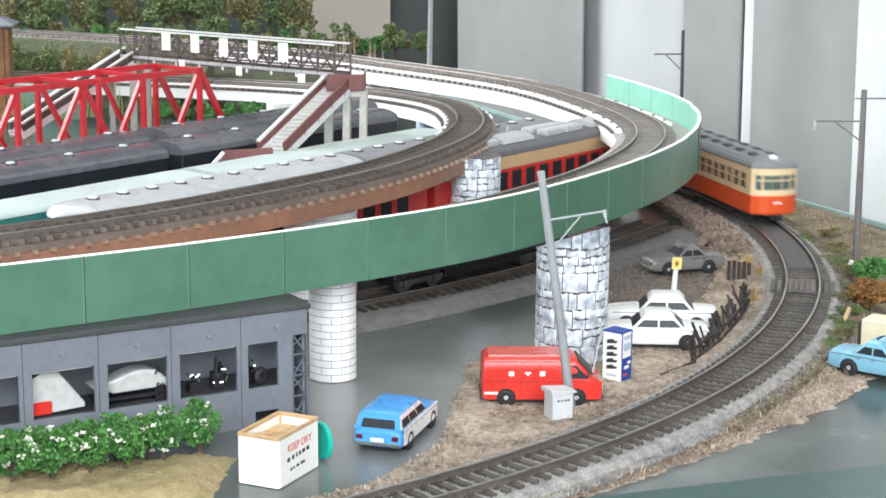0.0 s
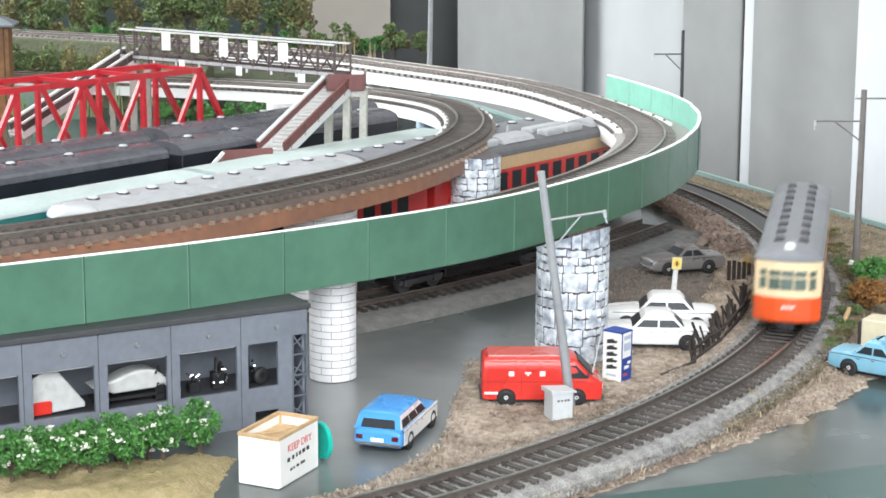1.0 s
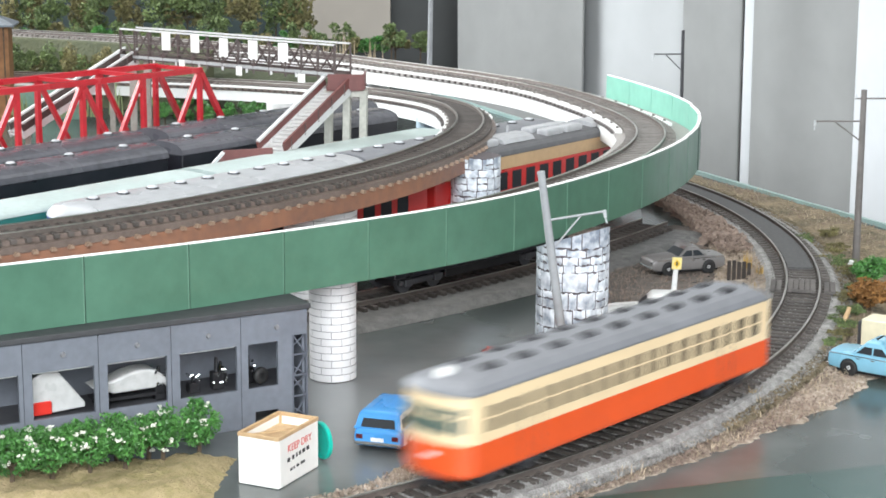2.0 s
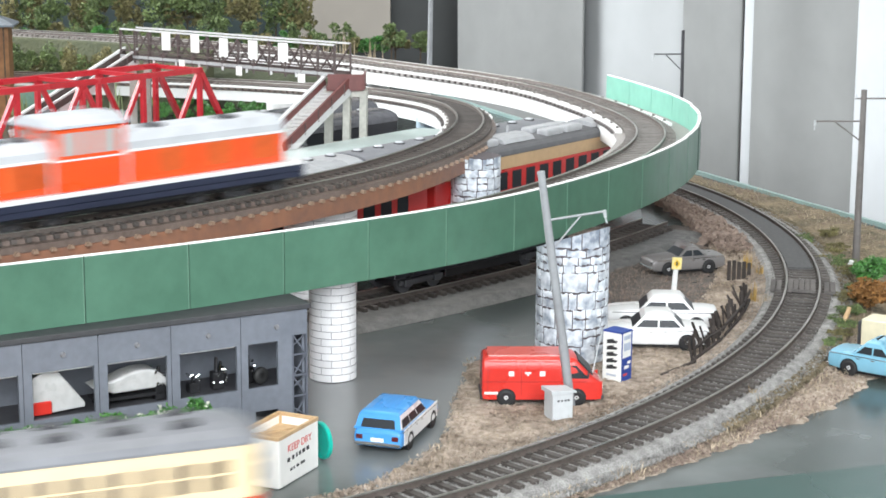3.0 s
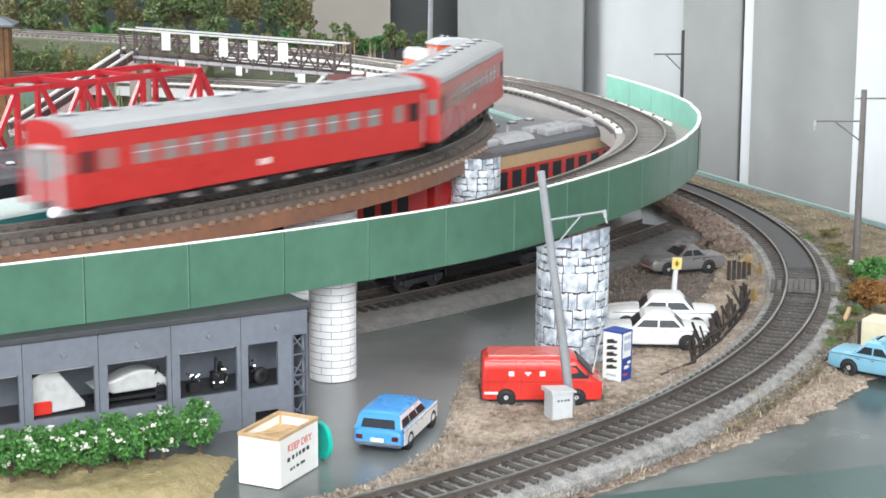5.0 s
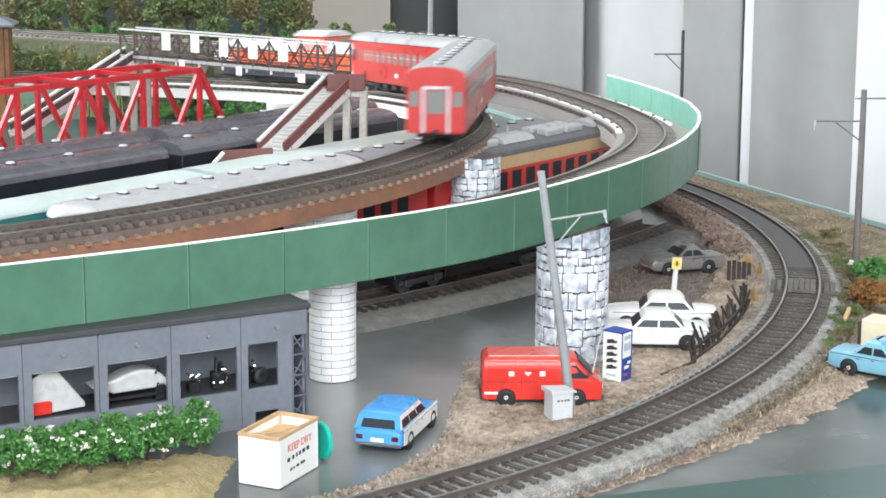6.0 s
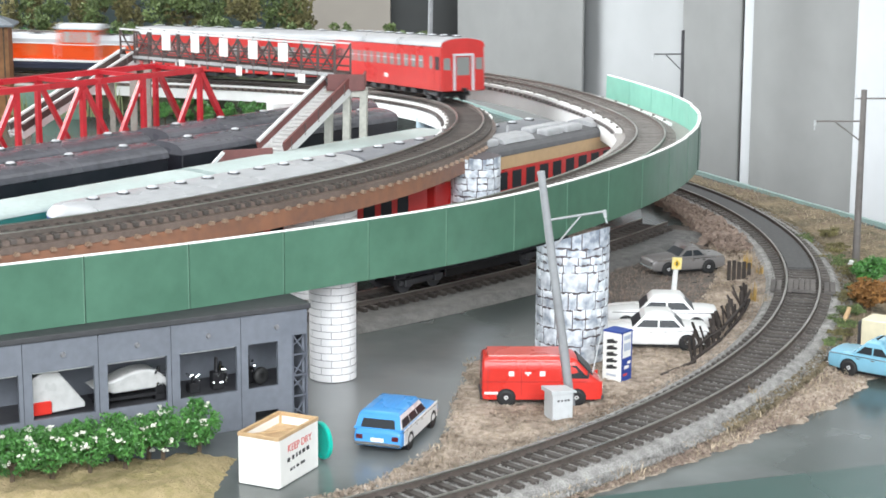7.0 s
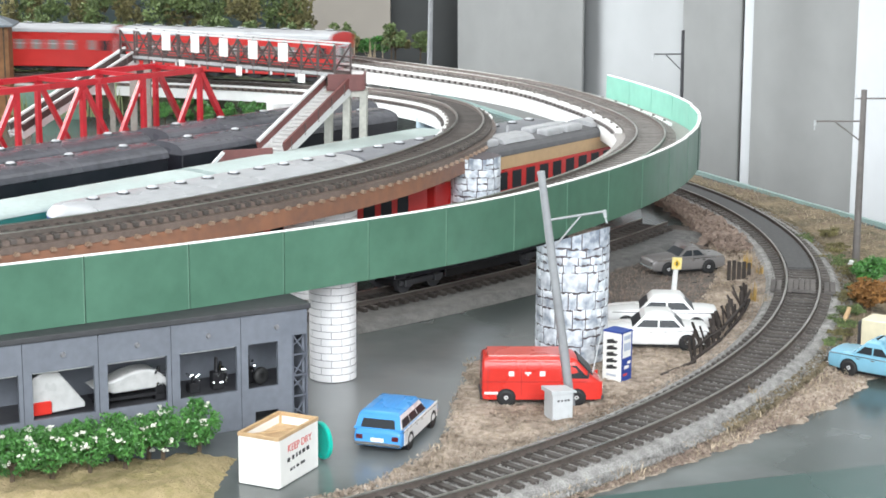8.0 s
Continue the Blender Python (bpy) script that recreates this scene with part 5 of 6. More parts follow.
    rod(bm, (0, 0, -8), (0, 0, 10), 1.5, 1.2, 10)
    part("log_body", bm, "wood_pale", lg)
    st = thing("white_post", "short white tilted marker post", "post", at(227, 955, 2, 12, 15, 0))
    bm = bmesh.new()
    rod(bm, (0, 0, 0), (0, 0, 8), 1.3, 1.2, 10)
    part("post_body", bm, "white_paint", st)
    # timber crossing between the rails
    cr = thing("track_crossing", "plain grey timber crossing boards between rails", "crossing")
    for i in range(5):
        bm = bmesh.new()
        a0 = -13.4
        u = -6.4 + i * 2.9
        p0, p1 = ring_point(a0, RT + u), ring_point(a0 + 2.6, RT + u)
        bar(bm, (p0[0], p0[1], 8.0), (p1[0], p1[1], 8.0), 2.6, 1.6)
        part("board", bm, "crossing_grey", cr)
    for u in (-15.5, -12.4, 12.4, 15.5):
        p0, p1 = ring_point(-13.2, RT + u), ring_point(-10.9, RT + u)
        bm = bmesh.new()
        bar(bm, (p0[0], p0[1], 7.4), (p1[0], p1[1], 7.4), 2.6, 1.6)
        part("board", bm, "crossing_grey", cr)


# ---- pillars ----
mat("joint_dark", (0.10, 0.085, 0.09), 0.8, vary=0.2)
mat("brick_white", (0.80, 0.79, 0.79), 0.7, vary=0.04, scale=300, rand=0.04)
mat("stone_print", (0.80, 0.84, 0.88), 0.7, second=(0.24, 0.28, 0.34), scale=210, contrast=0.2, rand=0.16, bump=0.3, bump_scale=500)


def curved_tile(r, half, z0, z1, t, seg=5, bulge=0.0, jig=None):
    """A tile that hugs a round pillar, centred on the +x side."""
    bm = bmesh.new()
    rng = jig or random.Random(1)
    cols = []
    for i in range(seg + 1):
        a = -half + 2 * half * i / seg
        e = 0.0 if i in (0, seg) else bulge
        k = [rng.uniform(-0.55, 0.55) if jig else 0.0 for _ in range(2)]
        cols.append([bm.verts.new((rr * math.cos(a), rr * math.sin(a), z)) for rr, z in ((r, z0 + k[0]), (r + t, z0 + 0.12 + k[0]), (r + t + e, (z0 + z1) / 2), (r + t, z1 - 0.12 + k[1]), (r, z1 + k[1]))])
    for p, q in zip(cols[:-1], cols[1:]):
        for j in range(4):
            bm.faces.new((p[j], q[j], q[j + 1], p[j + 1]))
    for c in (cols[0], cols[-1]):
        bm.faces.new(c)
    bmesh.ops.recalc_face_normals(bm, faces=bm.faces)
    return bm


def brick_pillar(x, y, r, h, label, row=3.25, count=7, turn=0.0):
    t = thing("brick_pillar", label, "pillar", at(x, y, 0), "viaduct pillars")
    bm = bmesh.new()
    lathe(bm, [(0.01, 0.2), (r, 0.2), (r, h), (0.01, h)], 48)
    part("core", bm, "joint_dark", t, "dark printed joints")
    bm = bmesh.new()
    lathe(bm, [(0.01, h - 0.2), (r + 0.15, h - 0.2), (r + 0.15, h + 0.3), (0.01, h + 0.3)], 48)
    part("cap", bm, "white_card", t, "white card cap")
    ob = None
    n = int((h - 0.3) / row)
    for k in range(n):
        for i in range(count):
            a = 360.0 / count * (i + (0.5 if k % 2 else 0.0)) + turn
            if ob is None:
                ob = part("brick", curved_tile(r, math.pi / count - 0.10 / r, 0.11, row - 0.11, 0.06, 8), "brick_white", t, smooth=False)
                me = ob.data
            else:
                ob = new("brick", me)
                ob.parent = t
            ob.matrix_basis = at(0, 0, 0.25 + k * row, 0, 0, a)
    return t


def stone_pillar(x, y, r, h, label, seed, cut=None):
    t = thing("stone_pillar", label, "pillar", at(x, y, 0), "viaduct pillars")
    rng = random.Random(seed)
    bm = bmesh.new()
    lathe(bm, [(0.01, 0.2), (r, 0.2), (r, h), (0.01, h)], 48)
    core = part("core", bm, "joint_dark", t, "dark printed joints")
    z = 0.3
    parts = [core]
    while z < h - 2:
        rh = min(rng.choice((3.6, 4.8, 6.2, 7.8, 9.2)), h - z)
        a = rng.uniform(0, 2)
        end = a + 2 * math.pi
        while a < end - 0.05:
            w = min(rng.uniform(3.6, 12) / r, end - a)
            if end - a - w < 3.5 / r:
                w = end - a
            zz = [(z, z + rh)]
            if rh > 5.5 and rng.random() < 0.5:
                m = z + rh * rng.uniform(0.4, 0.6)
                zz = [(z, m), (m, z + rh)]
            for p0, p1 in zz:
                ob = part("stone", curved_tile(r, w / 2 - 0.26 / r, p0 + 0.26, p1 - 0.26, 0.18, 5, 0.16, rng), "stone_print", t)
                ob.matrix_basis = at(0, 0, 0, 0, 0, math.degrees(a + w / 2))
                parts.append(ob)
            a += w
        z += rh
    if cut:
        # the head is sawn on the skew to fit under the parapet: z is at most c + a x + b y
        ca, cb, cc = cut
        for ob in parts:
            q = ob.matrix_basis.copy()
            inv = q.inverted()
            for v in ob.data.vertices:
                p = q @ v.co
                v.co = inv @ Vector((p.x, p.y, min(p.z, cc * MM + ca * p.x + cb * p.y)))
    return t


def plain_pillar(x, y, r, h, label, m):
    t = thing("round_pillar", label, "pillar", at(x, y, 0), "viaduct pillars")
    bm = bmesh.new()
    lathe(bm, [(0.01, 0.2), (r, 0.2), (r, h), (0.01, h)], 32)
    part("shaft", bm, m, t)


def pillars():
    brick_pillar(-48.3, 743, 10.3, 57, "round white pillar printed with brick pattern", turn=-64)
    stone_pillar(59.4, 778, 16.4, 72, "round pale blue-grey pillar printed with rough stonework", 5, cut=(0.2914, -0.2218, 57.21))
    brick_pillar(-65.7, 907, 20, 48.9, "wide round white pillar printed with brick pattern", turn=20, count=11)
    stone_pillar(19, 1020, 14.6, 57.5, "round pale grey pillar printed with rough stonework", 9)
    plain_pillar(113, 1200, 12, 50, "plain white round card pillar", "white_card")
    plain_pillar(-12, 1312, 9, 42, "pale blue round card pillar", mat("pale_blue", (0.45, 0.58, 0.66), 0.7, vary=0.05))
    plain_pillar(-140, 1484, 12, 32, "plain white round card pillar", "white_card")
    plain_pillar(-60, 1515, 12, 50, "plain white round card pillar", "white_card")
    plain_pillar(-300, 655, 18, 46, "plain white round card pillar", "white_card")


# ---- yard ----
U, N = Vector((0.595, 0.804)), Vector((-0.804, 0.595))
mat("yard_ground", (0.075, 0.07, 0.065), 0.9, second=(0.03, 0.03, 0.03), scale=500, bump=0.8, bump_scale=900)
mat("roof_black", (0.11, 0.11, 0.125), 0.25, vary=0.2, scale=200)
mat("coach_black", (0.016, 0.016, 0.022), 0.35, vary=0.2, scale=200)
mat("roof_white", (0.42, 0.43, 0.44), 0.28, vary=0.08, scale=150)
mat("plant_brown", (0.13, 0.065, 0.05), 0.5, vary=0.2)
mat("bridge_brown", (0.085, 0.06, 0.055), 0.5, vary=0.2)
mat("stair_red", (0.16, 0.055, 0.05), 0.5, vary=0.15)
mat("rail_pale", (0.62, 0.62, 0.61), 0.5, vary=0.05)
mat("pipe_grey", (0.42, 0.43, 0.43), 0.35, vary=0.15)


# the track that runs under the outer viaduct, beside the yard
SIDING = Way([(-150, 775), (-92, 822), (-34.6, 872), (12, 919), (62, 976), (108, 1040), (136, 1085)], 8)


def yard_at(u, n, z=0.0, turn=0.0):
    p = U * u + N * n
    return at(p.x, p.y, z, 0, 0, 53.5 + turn)


def yard():
    bm = bmesh.new()
    q = [U * a + N * b for a, b in ((330, 640), (1100, 640), (1190, 920), (330, 920))]
    prism(bm, [(p.x, p.y) for p in q], 0.2, 2.0, "z")
    tagged(part("yard_ground", bm, "yard_ground", label="dark gritty yard ground between the loops"), category="ground", kind="structure")
    for n, u0, u1 in ((618, 430, 1080), (657, 400, 1060), (700, 400, 1060), (780, 500, 1080), (828, 560, 1080), (866, 520, 1080)):
        a, b = U * u0 + N * n, U * u1 + N * n
        w = Way([a, (a + b) / 2, b], 0)
        t = thing("yard_track", "straight yard track on grey ballast", "railway track", kind="structure")
        bm = bmesh.new()
        sweep(bm, w, [(-17, 0.2), (18, 0.2), (11, 3.6), (-15, 3.6)], 2, w.length - 2)
        part("ballast_bed", bm, "yard_ground", t)
        rails(w, 2, w.length - 2, 8.0, t)
    t = thing("siding_track", "curving siding on a wide grey ballast shoulder", "railway track", kind="structure")
    bm = bmesh.new()
    sweep(bm, SIDING, [(-17, 0.25), (37, 0.25), (30, 3.4), (-15, 3.4)], 2, SIDING.length - 2)
    # Same ballast pattern in a darker grey.
    part("ballast_bed", bm, mat("darker_ballast", (0.25, 0.245, 0.235), 0.9, scale=1500, second=(0.10, 0.098, 0.095), bump=0.8, bump_scale=1400, contrast=0.4), t)
    rails(SIDING, 2, SIDING.length - 2, 8.0, t, 14.6, pitch=6.7, half=1.35)


def yard_trains():
    Z = 8.0
    # red and cream set between the viaducts
    for u in (682, 921):
        t = carriage("diesel_coach", "red and cream railcar with dark windows and roof equipment", 232, [(9, 34.5, "coach_red"), (34.5, 43, mat("beige_band", (0.50, 0.34, 0.19), 0.45, vary=0.06))], mat("dmu_roof", (0.11, 0.11, 0.115), 0.5, vary=0.15, scale=200), windows=even(13, -100, 100, 10, 21.5, 32.5), group="red and cream railcars", m=yard_at(u, 618, Z), width=16.2)
        for k, x in enumerate((-80, -52, -20, 22, 45, 84) if u > 800 else ()):
            bm = bmesh.new()
            if k % 3 == 2:
                prism(bm, [(-11, 48.5), (11, 48.5), (9, 51), (4, 52.4), (-4, 52.4), (-9, 51)], x - 17, x + 17, "x")
                rod(bm, (x + 6, 3, 51), (x + 6, 3, 57), 0.8, 0.8, 8)
            else:
                for y in (-6, 6):
                    box(bm, x - 10, x + 10, y - 4.5, y + 4.5, 47.5, 52.5, 1.4, 2)
            part("roof_unit", bm, "coach_roof", t, "pale grey roof unit")
    t = carriage("sleeper_coach", "silver-roofed blue sleeping coach with rounded end", 206, [(9, 42.5, "navy_paint")], "roof_white", windows=even(10, -85, 85, 8, 25, 34), vents=10, vent_mat="roof_silver", group="blue coaches", m=yard_at(683, 657, Z))
    bm = bmesh.new()
    lathe(bm, [(17.85, 42.6), (17.2, 44.5), (14, 47.3), (8, 49), (0.01, 49.5)], 16, 90, 270)
    bmesh.ops.scale(bm, vec=(0.8, 1, 1), verts=bm.verts)
    bmesh.ops.translate(bm, vec=(-102.6, 0, 0), verts=bm.verts)
    part("roof_end", bm, "roof_white", t, "rounded white roof end", smooth=True)
    bm = bmesh.new()
    lathe(bm, [(17.5, 9), (17.5, 42.5)], 16, 90, 270)
    bmesh.ops.scale(bm, vec=(0.8, 1, 1), verts=bm.verts)
    bmesh.ops.translate(bm, vec=(-102.6, 0, 0), verts=bm.verts)
    part("nose", bm, "navy_paint", t, "blue rounded nose", smooth=True)
    carriage("sleeper_coach", "silver-roofed blue sleeping coach", 206, [(9, 42.5, "navy_paint")], "roof_grey", windows=even(10, -85, 85, 8, 25, 34), vents=10, vent_mat="roof_silver", group="blue coaches", m=yard_at(893, 657, Z))
    t = thing("flat_wagon", "low black flat wagon under the viaduct", "railway wagon", along(SIDING, SIDING.near(14, 921), 140, Z))
    part("deck", box(bmesh.new(), -70, 70, -14, 14, 9, 13, 0.5), "coach_black", t)
    part("truss_frame", box(bmesh.new(), -30, 30, -12, 12, 4, 9, 0.5), "black", t)
    for x in (-48, 48):
        bogie(t, x)
    for u in (590, 820):
        t = carriage("electric_coach", "dark green coach with flat pale green roof", 222, [(9, 42.5, "green_paint")], "pale_green_roof", rise=3.2, windows=even(12, -95, 95, 8, 25, 34), group="green coaches", m=yard_at(u, 699, Z - 1))
        bm = bmesh.new()
        for k in range(6):
            box(bm, -30 + k * 3, -28.4 + k * 3, -17.7, -17.4, 15, 17.5)
        part("lettering", bm, "pale_green_roof", t, "unreadable pale lettering bars")
    for n, us in ((780, (640, 868)), (828, (672, 905))):
        for u in us:
            t = carriage("freight_coach", "black rounded-roof coach with small roof vents", 216, [(9, 41, "coach_black")], "roof_black", width=16.5, eave=41, rise=7, vents=5, vent_mat="roof_silver", group="black coaches", m=yard_at(u, n, Z))
    for u in (800, 905):
        t = thing("steam_tender", "black locomotive tender with coal load", "railway wagon", yard_at(u, 866, Z), "black tenders")
        part("tank", box(bmesh.new(), -45, 45, -14, 14, 8, 30, 1.5, 2), "coach_black", t)
        bm = bmesh.new()
        rng = random.Random(u)
        for _ in range(140):
            p = Vector((rng.uniform(-40, 40), rng.uniform(-11, 11), rng.uniform(29, 33)))
            bmesh.ops.create_icosphere(bm, subdivisions=1, radius=rng.uniform(1.2, 2.4), matrix=Matrix.Translation(p) @ Matrix.Diagonal((1, rng.uniform(0.6, 1), rng.uniform(0.5, 1), 1)))
        part("coal", bm, "black", t, "heap of black coal", kind="stuff")
        for x in (-26, 26):
            bogie(t, x)


def truss_bridge():
    t = thing("truss_bridge", "bright red steel through truss bridge over the yard", "bridge", yard_at(0, 866, 0))
    feet, tops, zb, zt, hw = 903, [859, 806, 753, 700, 647, 594, 541], 16, 89, 21.5
    left = 497
    for s in (-1, 1):
        y = s * hw
        bm = bmesh.new()
        bar(bm, (tops[-1], y, zt), (tops[0] + 1.5, y, zt), 3.6, 3.6)
        part("top_chord", bm, "truss_red", t)
        bm = bmesh.new()
        bar(bm, (left, y, zb), (feet, y, zb), 3.6, 4.5)
        part("bottom_chord", bm, "truss_red", t)
        for a, b in (((tops[0], y, zt), (feet, y, zb)), ((tops[-1], y, zt), (left, y, zb))):
            bm = bmesh.new()
            bar(bm, a, b, 3.6, 3.4)
            part("end_post", bm, "truss_red", t)
        for i, u in enumerate(tops):
            bm = bmesh.new()
            bar(bm, (u, y, zb), (u, y, zt), 3.0, 3.0)
            part("vertical", bm, "truss_red", t)
            # slanting ties: towards the middle of the span on each side, both ways at one post
            ways = ([-1] if i < len(tops) - 1 else []) + ([1] if i == 2 else []) if s < 0 else ([1] if i else [])
            for k in ways:
                bm = bmesh.new()
                bar(bm, (u, y, zt), (u + k * 42, y, zb), 2.8, 2.8)
                part("diagonal", bm, "truss_red", t)
    for i, u in enumerate(tops):
        bm = bmesh.new()
        bar(bm, (u, -hw, zt), (u, hw, zt), 3.0, 2.6)
        part("cross_beam", bm, "truss_red", t)
        bm = bmesh.new()
        bar(bm, (u, -hw, zb - 1), (u, hw, zb - 1), 3.0, 4)
        part("floor_beam", bm, "truss_red", t)
    for u in (feet, left):
        bm = bmesh.new()
        box(bm, u - 5, u + 5, -26, 26, 0.2, zb - 2.3)
        part("abutment", bm, "concrete", t, "grey concrete abutment")


def stair(t, a, b, w, steps, panel="stair_red"):
    """A flight from a (top) to b (bottom), w wide, with panelled sides."""
    a, b = Vector(a), Vector(b)
    d = b - a
    side = Vector((d.y, -d.x, 0)).normalized() * w / 2
    for s in (-1, 1):
        bm = bmesh.new()
        bar(bm, a + side * s - Vector((0, 0, 0.8)), b + side * s - Vector((0, 0, 0.8)), 1.3, 4.6)
        part("stringer", bm, "rail_pale", t, "pale stringer")
        bm = bmesh.new()
        up = Vector((0, 0, 4.4))
        bar(bm, a + side * s + up, b + side * s + up, 1.0, 5.6)
        part("side_panel", bm, panel, t)
        bm = bmesh.new()
        up = Vector((0, 0, 7.6))
        bar(bm, a + side * s + up, b + side * s + up, 2.2 if s > 0 else 1.4, 1.5)
        part("handrail", bm, "rail_pale" if s > 0 or panel != "stair_red" else "stair_red", t)
        for k in range(5):
            bm = bmesh.new()
            c = a + d * (k + 0.5) / 5 + side * (s * 1.04)
            bar(bm, c, c + Vector((0, 0, 8)), 0.9, 0.9)
            part("baluster", bm, "bridge_brown", t)
    bm = bmesh.new()
    bar(bm, a - Vector((0, 0, 0.9)), b - Vector((0, 0, 0.9)), w - 1.4, 1.0)
    part("flight", bm, "rail_pale", t, "pale flight under the steps")
    for i in range(steps):
        c = a + d * (i + 0.5) / steps
        bm = bmesh.new()
        bar(bm, c - side, c + side, 3.4, 0.9)
        part("step", bm, "rail_pale", t, "pale step")


def footbridge():
    t = thing("footbridge", "dark brown station footbridge with white notice boards", "footbridge")
    R, L = Vector((-62, 1151, 0)), Vector((-224, 1271, 0))
    d = (L - R).normalized()
    s = Vector((d.y, -d.x, 0))
    if s.y > 0:
        s = -s
    zd, zt, w = 91.0, 111.5, 16.0
    span = (L - R).length
    bm = bmesh.new()
    bar(bm, R + s * w / 2 + Vector((0, 0, zd)), L + s * w / 2 + Vector((0, 0, zd)), w, 2.0)
    part("deck", bm, "bridge_brown", t)
    for k, off in ((0, s * w), (1, s * 0)):
        p, q = R + off, L + off
        for z, th, m in ((zt, 1.1, "rail_pale"), (zd + 1.2, 2.0, "pipe_grey" if k == 0 else "bridge_brown"), (zd + 11.5, 1.0, "bridge_brown"), (zd + 5.5, 1.0, "bridge_brown")):
            bm = bmesh.new()
            bar(bm, p + Vector((0, 0, z)), q + Vector((0, 0, z)), 1.4, th)
            part("rail", bm, m, t)
        n = 14
        for i in range(n + 1):
            a = p + (q - p) * i / n
            bm = bmesh.new()
            bar(bm, a + Vector((0, 0, zd - 3)), a + Vector((0, 0, zt)), 1.3, 1.3)
            part("post", bm, "bridge_brown", t)
            if i < n:
                b = p + (q - p) * (i + 1) / n
                bm = bmesh.new()
                if i % 2:
                    bar(bm, a + Vector((0, 0, zd + 1)), b + Vector((0, 0, zt - 1)), 0.9, 0.9)
                else:
                    bar(bm, a + Vector((0, 0, zt - 1)), b + Vector((0, 0, zd + 1)), 0.9, 0.9)
                part("brace", bm, "bridge_brown", t)
        if k == 0:
            for i in range(9):
                a = p + (q - p) * (i + 0.5) / 9
                bm = bmesh.new()
                bar(bm, a + Vector((0, 0, zd - 2.6)), a + Vector((0, 0, zd)), 1.5, 1.5)
                part("bracket", bm, "rail_pale", t)
    off = s * (w + 1.0)
    for f, z0, z1, ww in ((0.22, zd + 7, zt - 1, 8.4), (0.355, zd + 7, zt - 1, 8.2), (0.49, zd + 7, zt - 1, 7.8), (0.625, zd + 8, zt - 0.5, 7.8), (0.765, zd + 8, zt - 0.5, 8.2), (0.14, zd - 6, zd, 6.0), (0.42, zd - 5, zd + 1, 5.2), (0.69, zd - 4, zd + 2, 5.2)):
        c = R + (L - R) * f + off
        bm = bmesh.new()
        bar(bm, c - d * ww / 2 + Vector((0, 0, (z0 + z1) / 2)), c + d * ww / 2 + Vector((0, 0, (z0 + z1) / 2)), 0.6, z1 - z0)
        part("notice_board", bm, "paper_white", t, "blank white notice board")
    # landing and right-hand flight
    a = R + s * 5
    bm = bmesh.new()
    box(bm, a.x - 12, a.x + 12, a.y - 13, a.y + 10, zd - 9, zd - 6)
    part("landing", bm, "stair_red", t)
    bm = bmesh.new()
    box(bm, a.x - 11, a.x + 12.5, a.y - 14.5, a.y - 13, zd - 8, zd + 2)
    box(bm, a.x + 12, a.x + 13.2, a.y - 13, a.y + 10, zd - 8, zd + 2)
    part("landing_panel", bm, "stair_red", t, "dark red landing panel")
    stair(t, (a.x - 5, a.y - 8, zd - 8), (-107, 1066, 50), 19, 18)
    part("lower_landing", box(bmesh.new(), -137, -106, 1050, 1068, 46, 48.5), "stair_red", t)
    bm = bmesh.new()
    bar(bm, (-134, 1049, 52), (-104, 1049, 54), 1.2, 6)
    part("lower_panel", bm, "stair_red", t, "dark red landing panel")
    bm = bmesh.new()
    bar(bm, (-134, 1049, 54), (-141, 1046, 46), 1.8, 2)
    part("newel", bm, "rail_pale", t, "pale end rail")
    for x in (-132, -112):
        bm = bmesh.new()
        bar(bm, (x, 1059, 0.5), (x, 1059, 46), 3, 3)
        part("prop", bm, "concrete", t)
    for x in (a.x - 11, a.x + 1, a.x + 12):
        bm = bmesh.new()
        for y in (a.y - 9, a.y + 8):
            bar(bm, (x - 1, y, 0.3), (x, y, zd - 9), 4.6, 4.6)
        part("pier_leg", bm, "concrete", t, "cream concrete pier")
    for z in (20, 44, zd - 13):
        part("pier_tie", box(bmesh.new(), a.x - 13, a.x + 14, a.y - 11, a.y - 7, z, z + 4), "concrete", t)
    stair(t, (L.x - 2, L.y - 12, zd - 1), (-292, 1178, 46), 14, 16, "bridge_brown")
    for x, y in ((-226, 1262), (-214, 1253)):
        bm = bmesh.new()
        bar(bm, (x, y, 0.3), (x, y, zd - 2), 4.5, 4.5)
        part("pier_leg", bm, "concrete", t, "cream concrete pier")
    for x in (-286, -240):
        bm = bmesh.new()
        bar(bm, (x, 1188 + (x + 286) * 1.45, 0.3), (x, 1188 + (x + 286) * 1.45, 50 + (x + 286) * 0.55), 3.5, 3.5)
        part("prop", bm, "concrete", t)


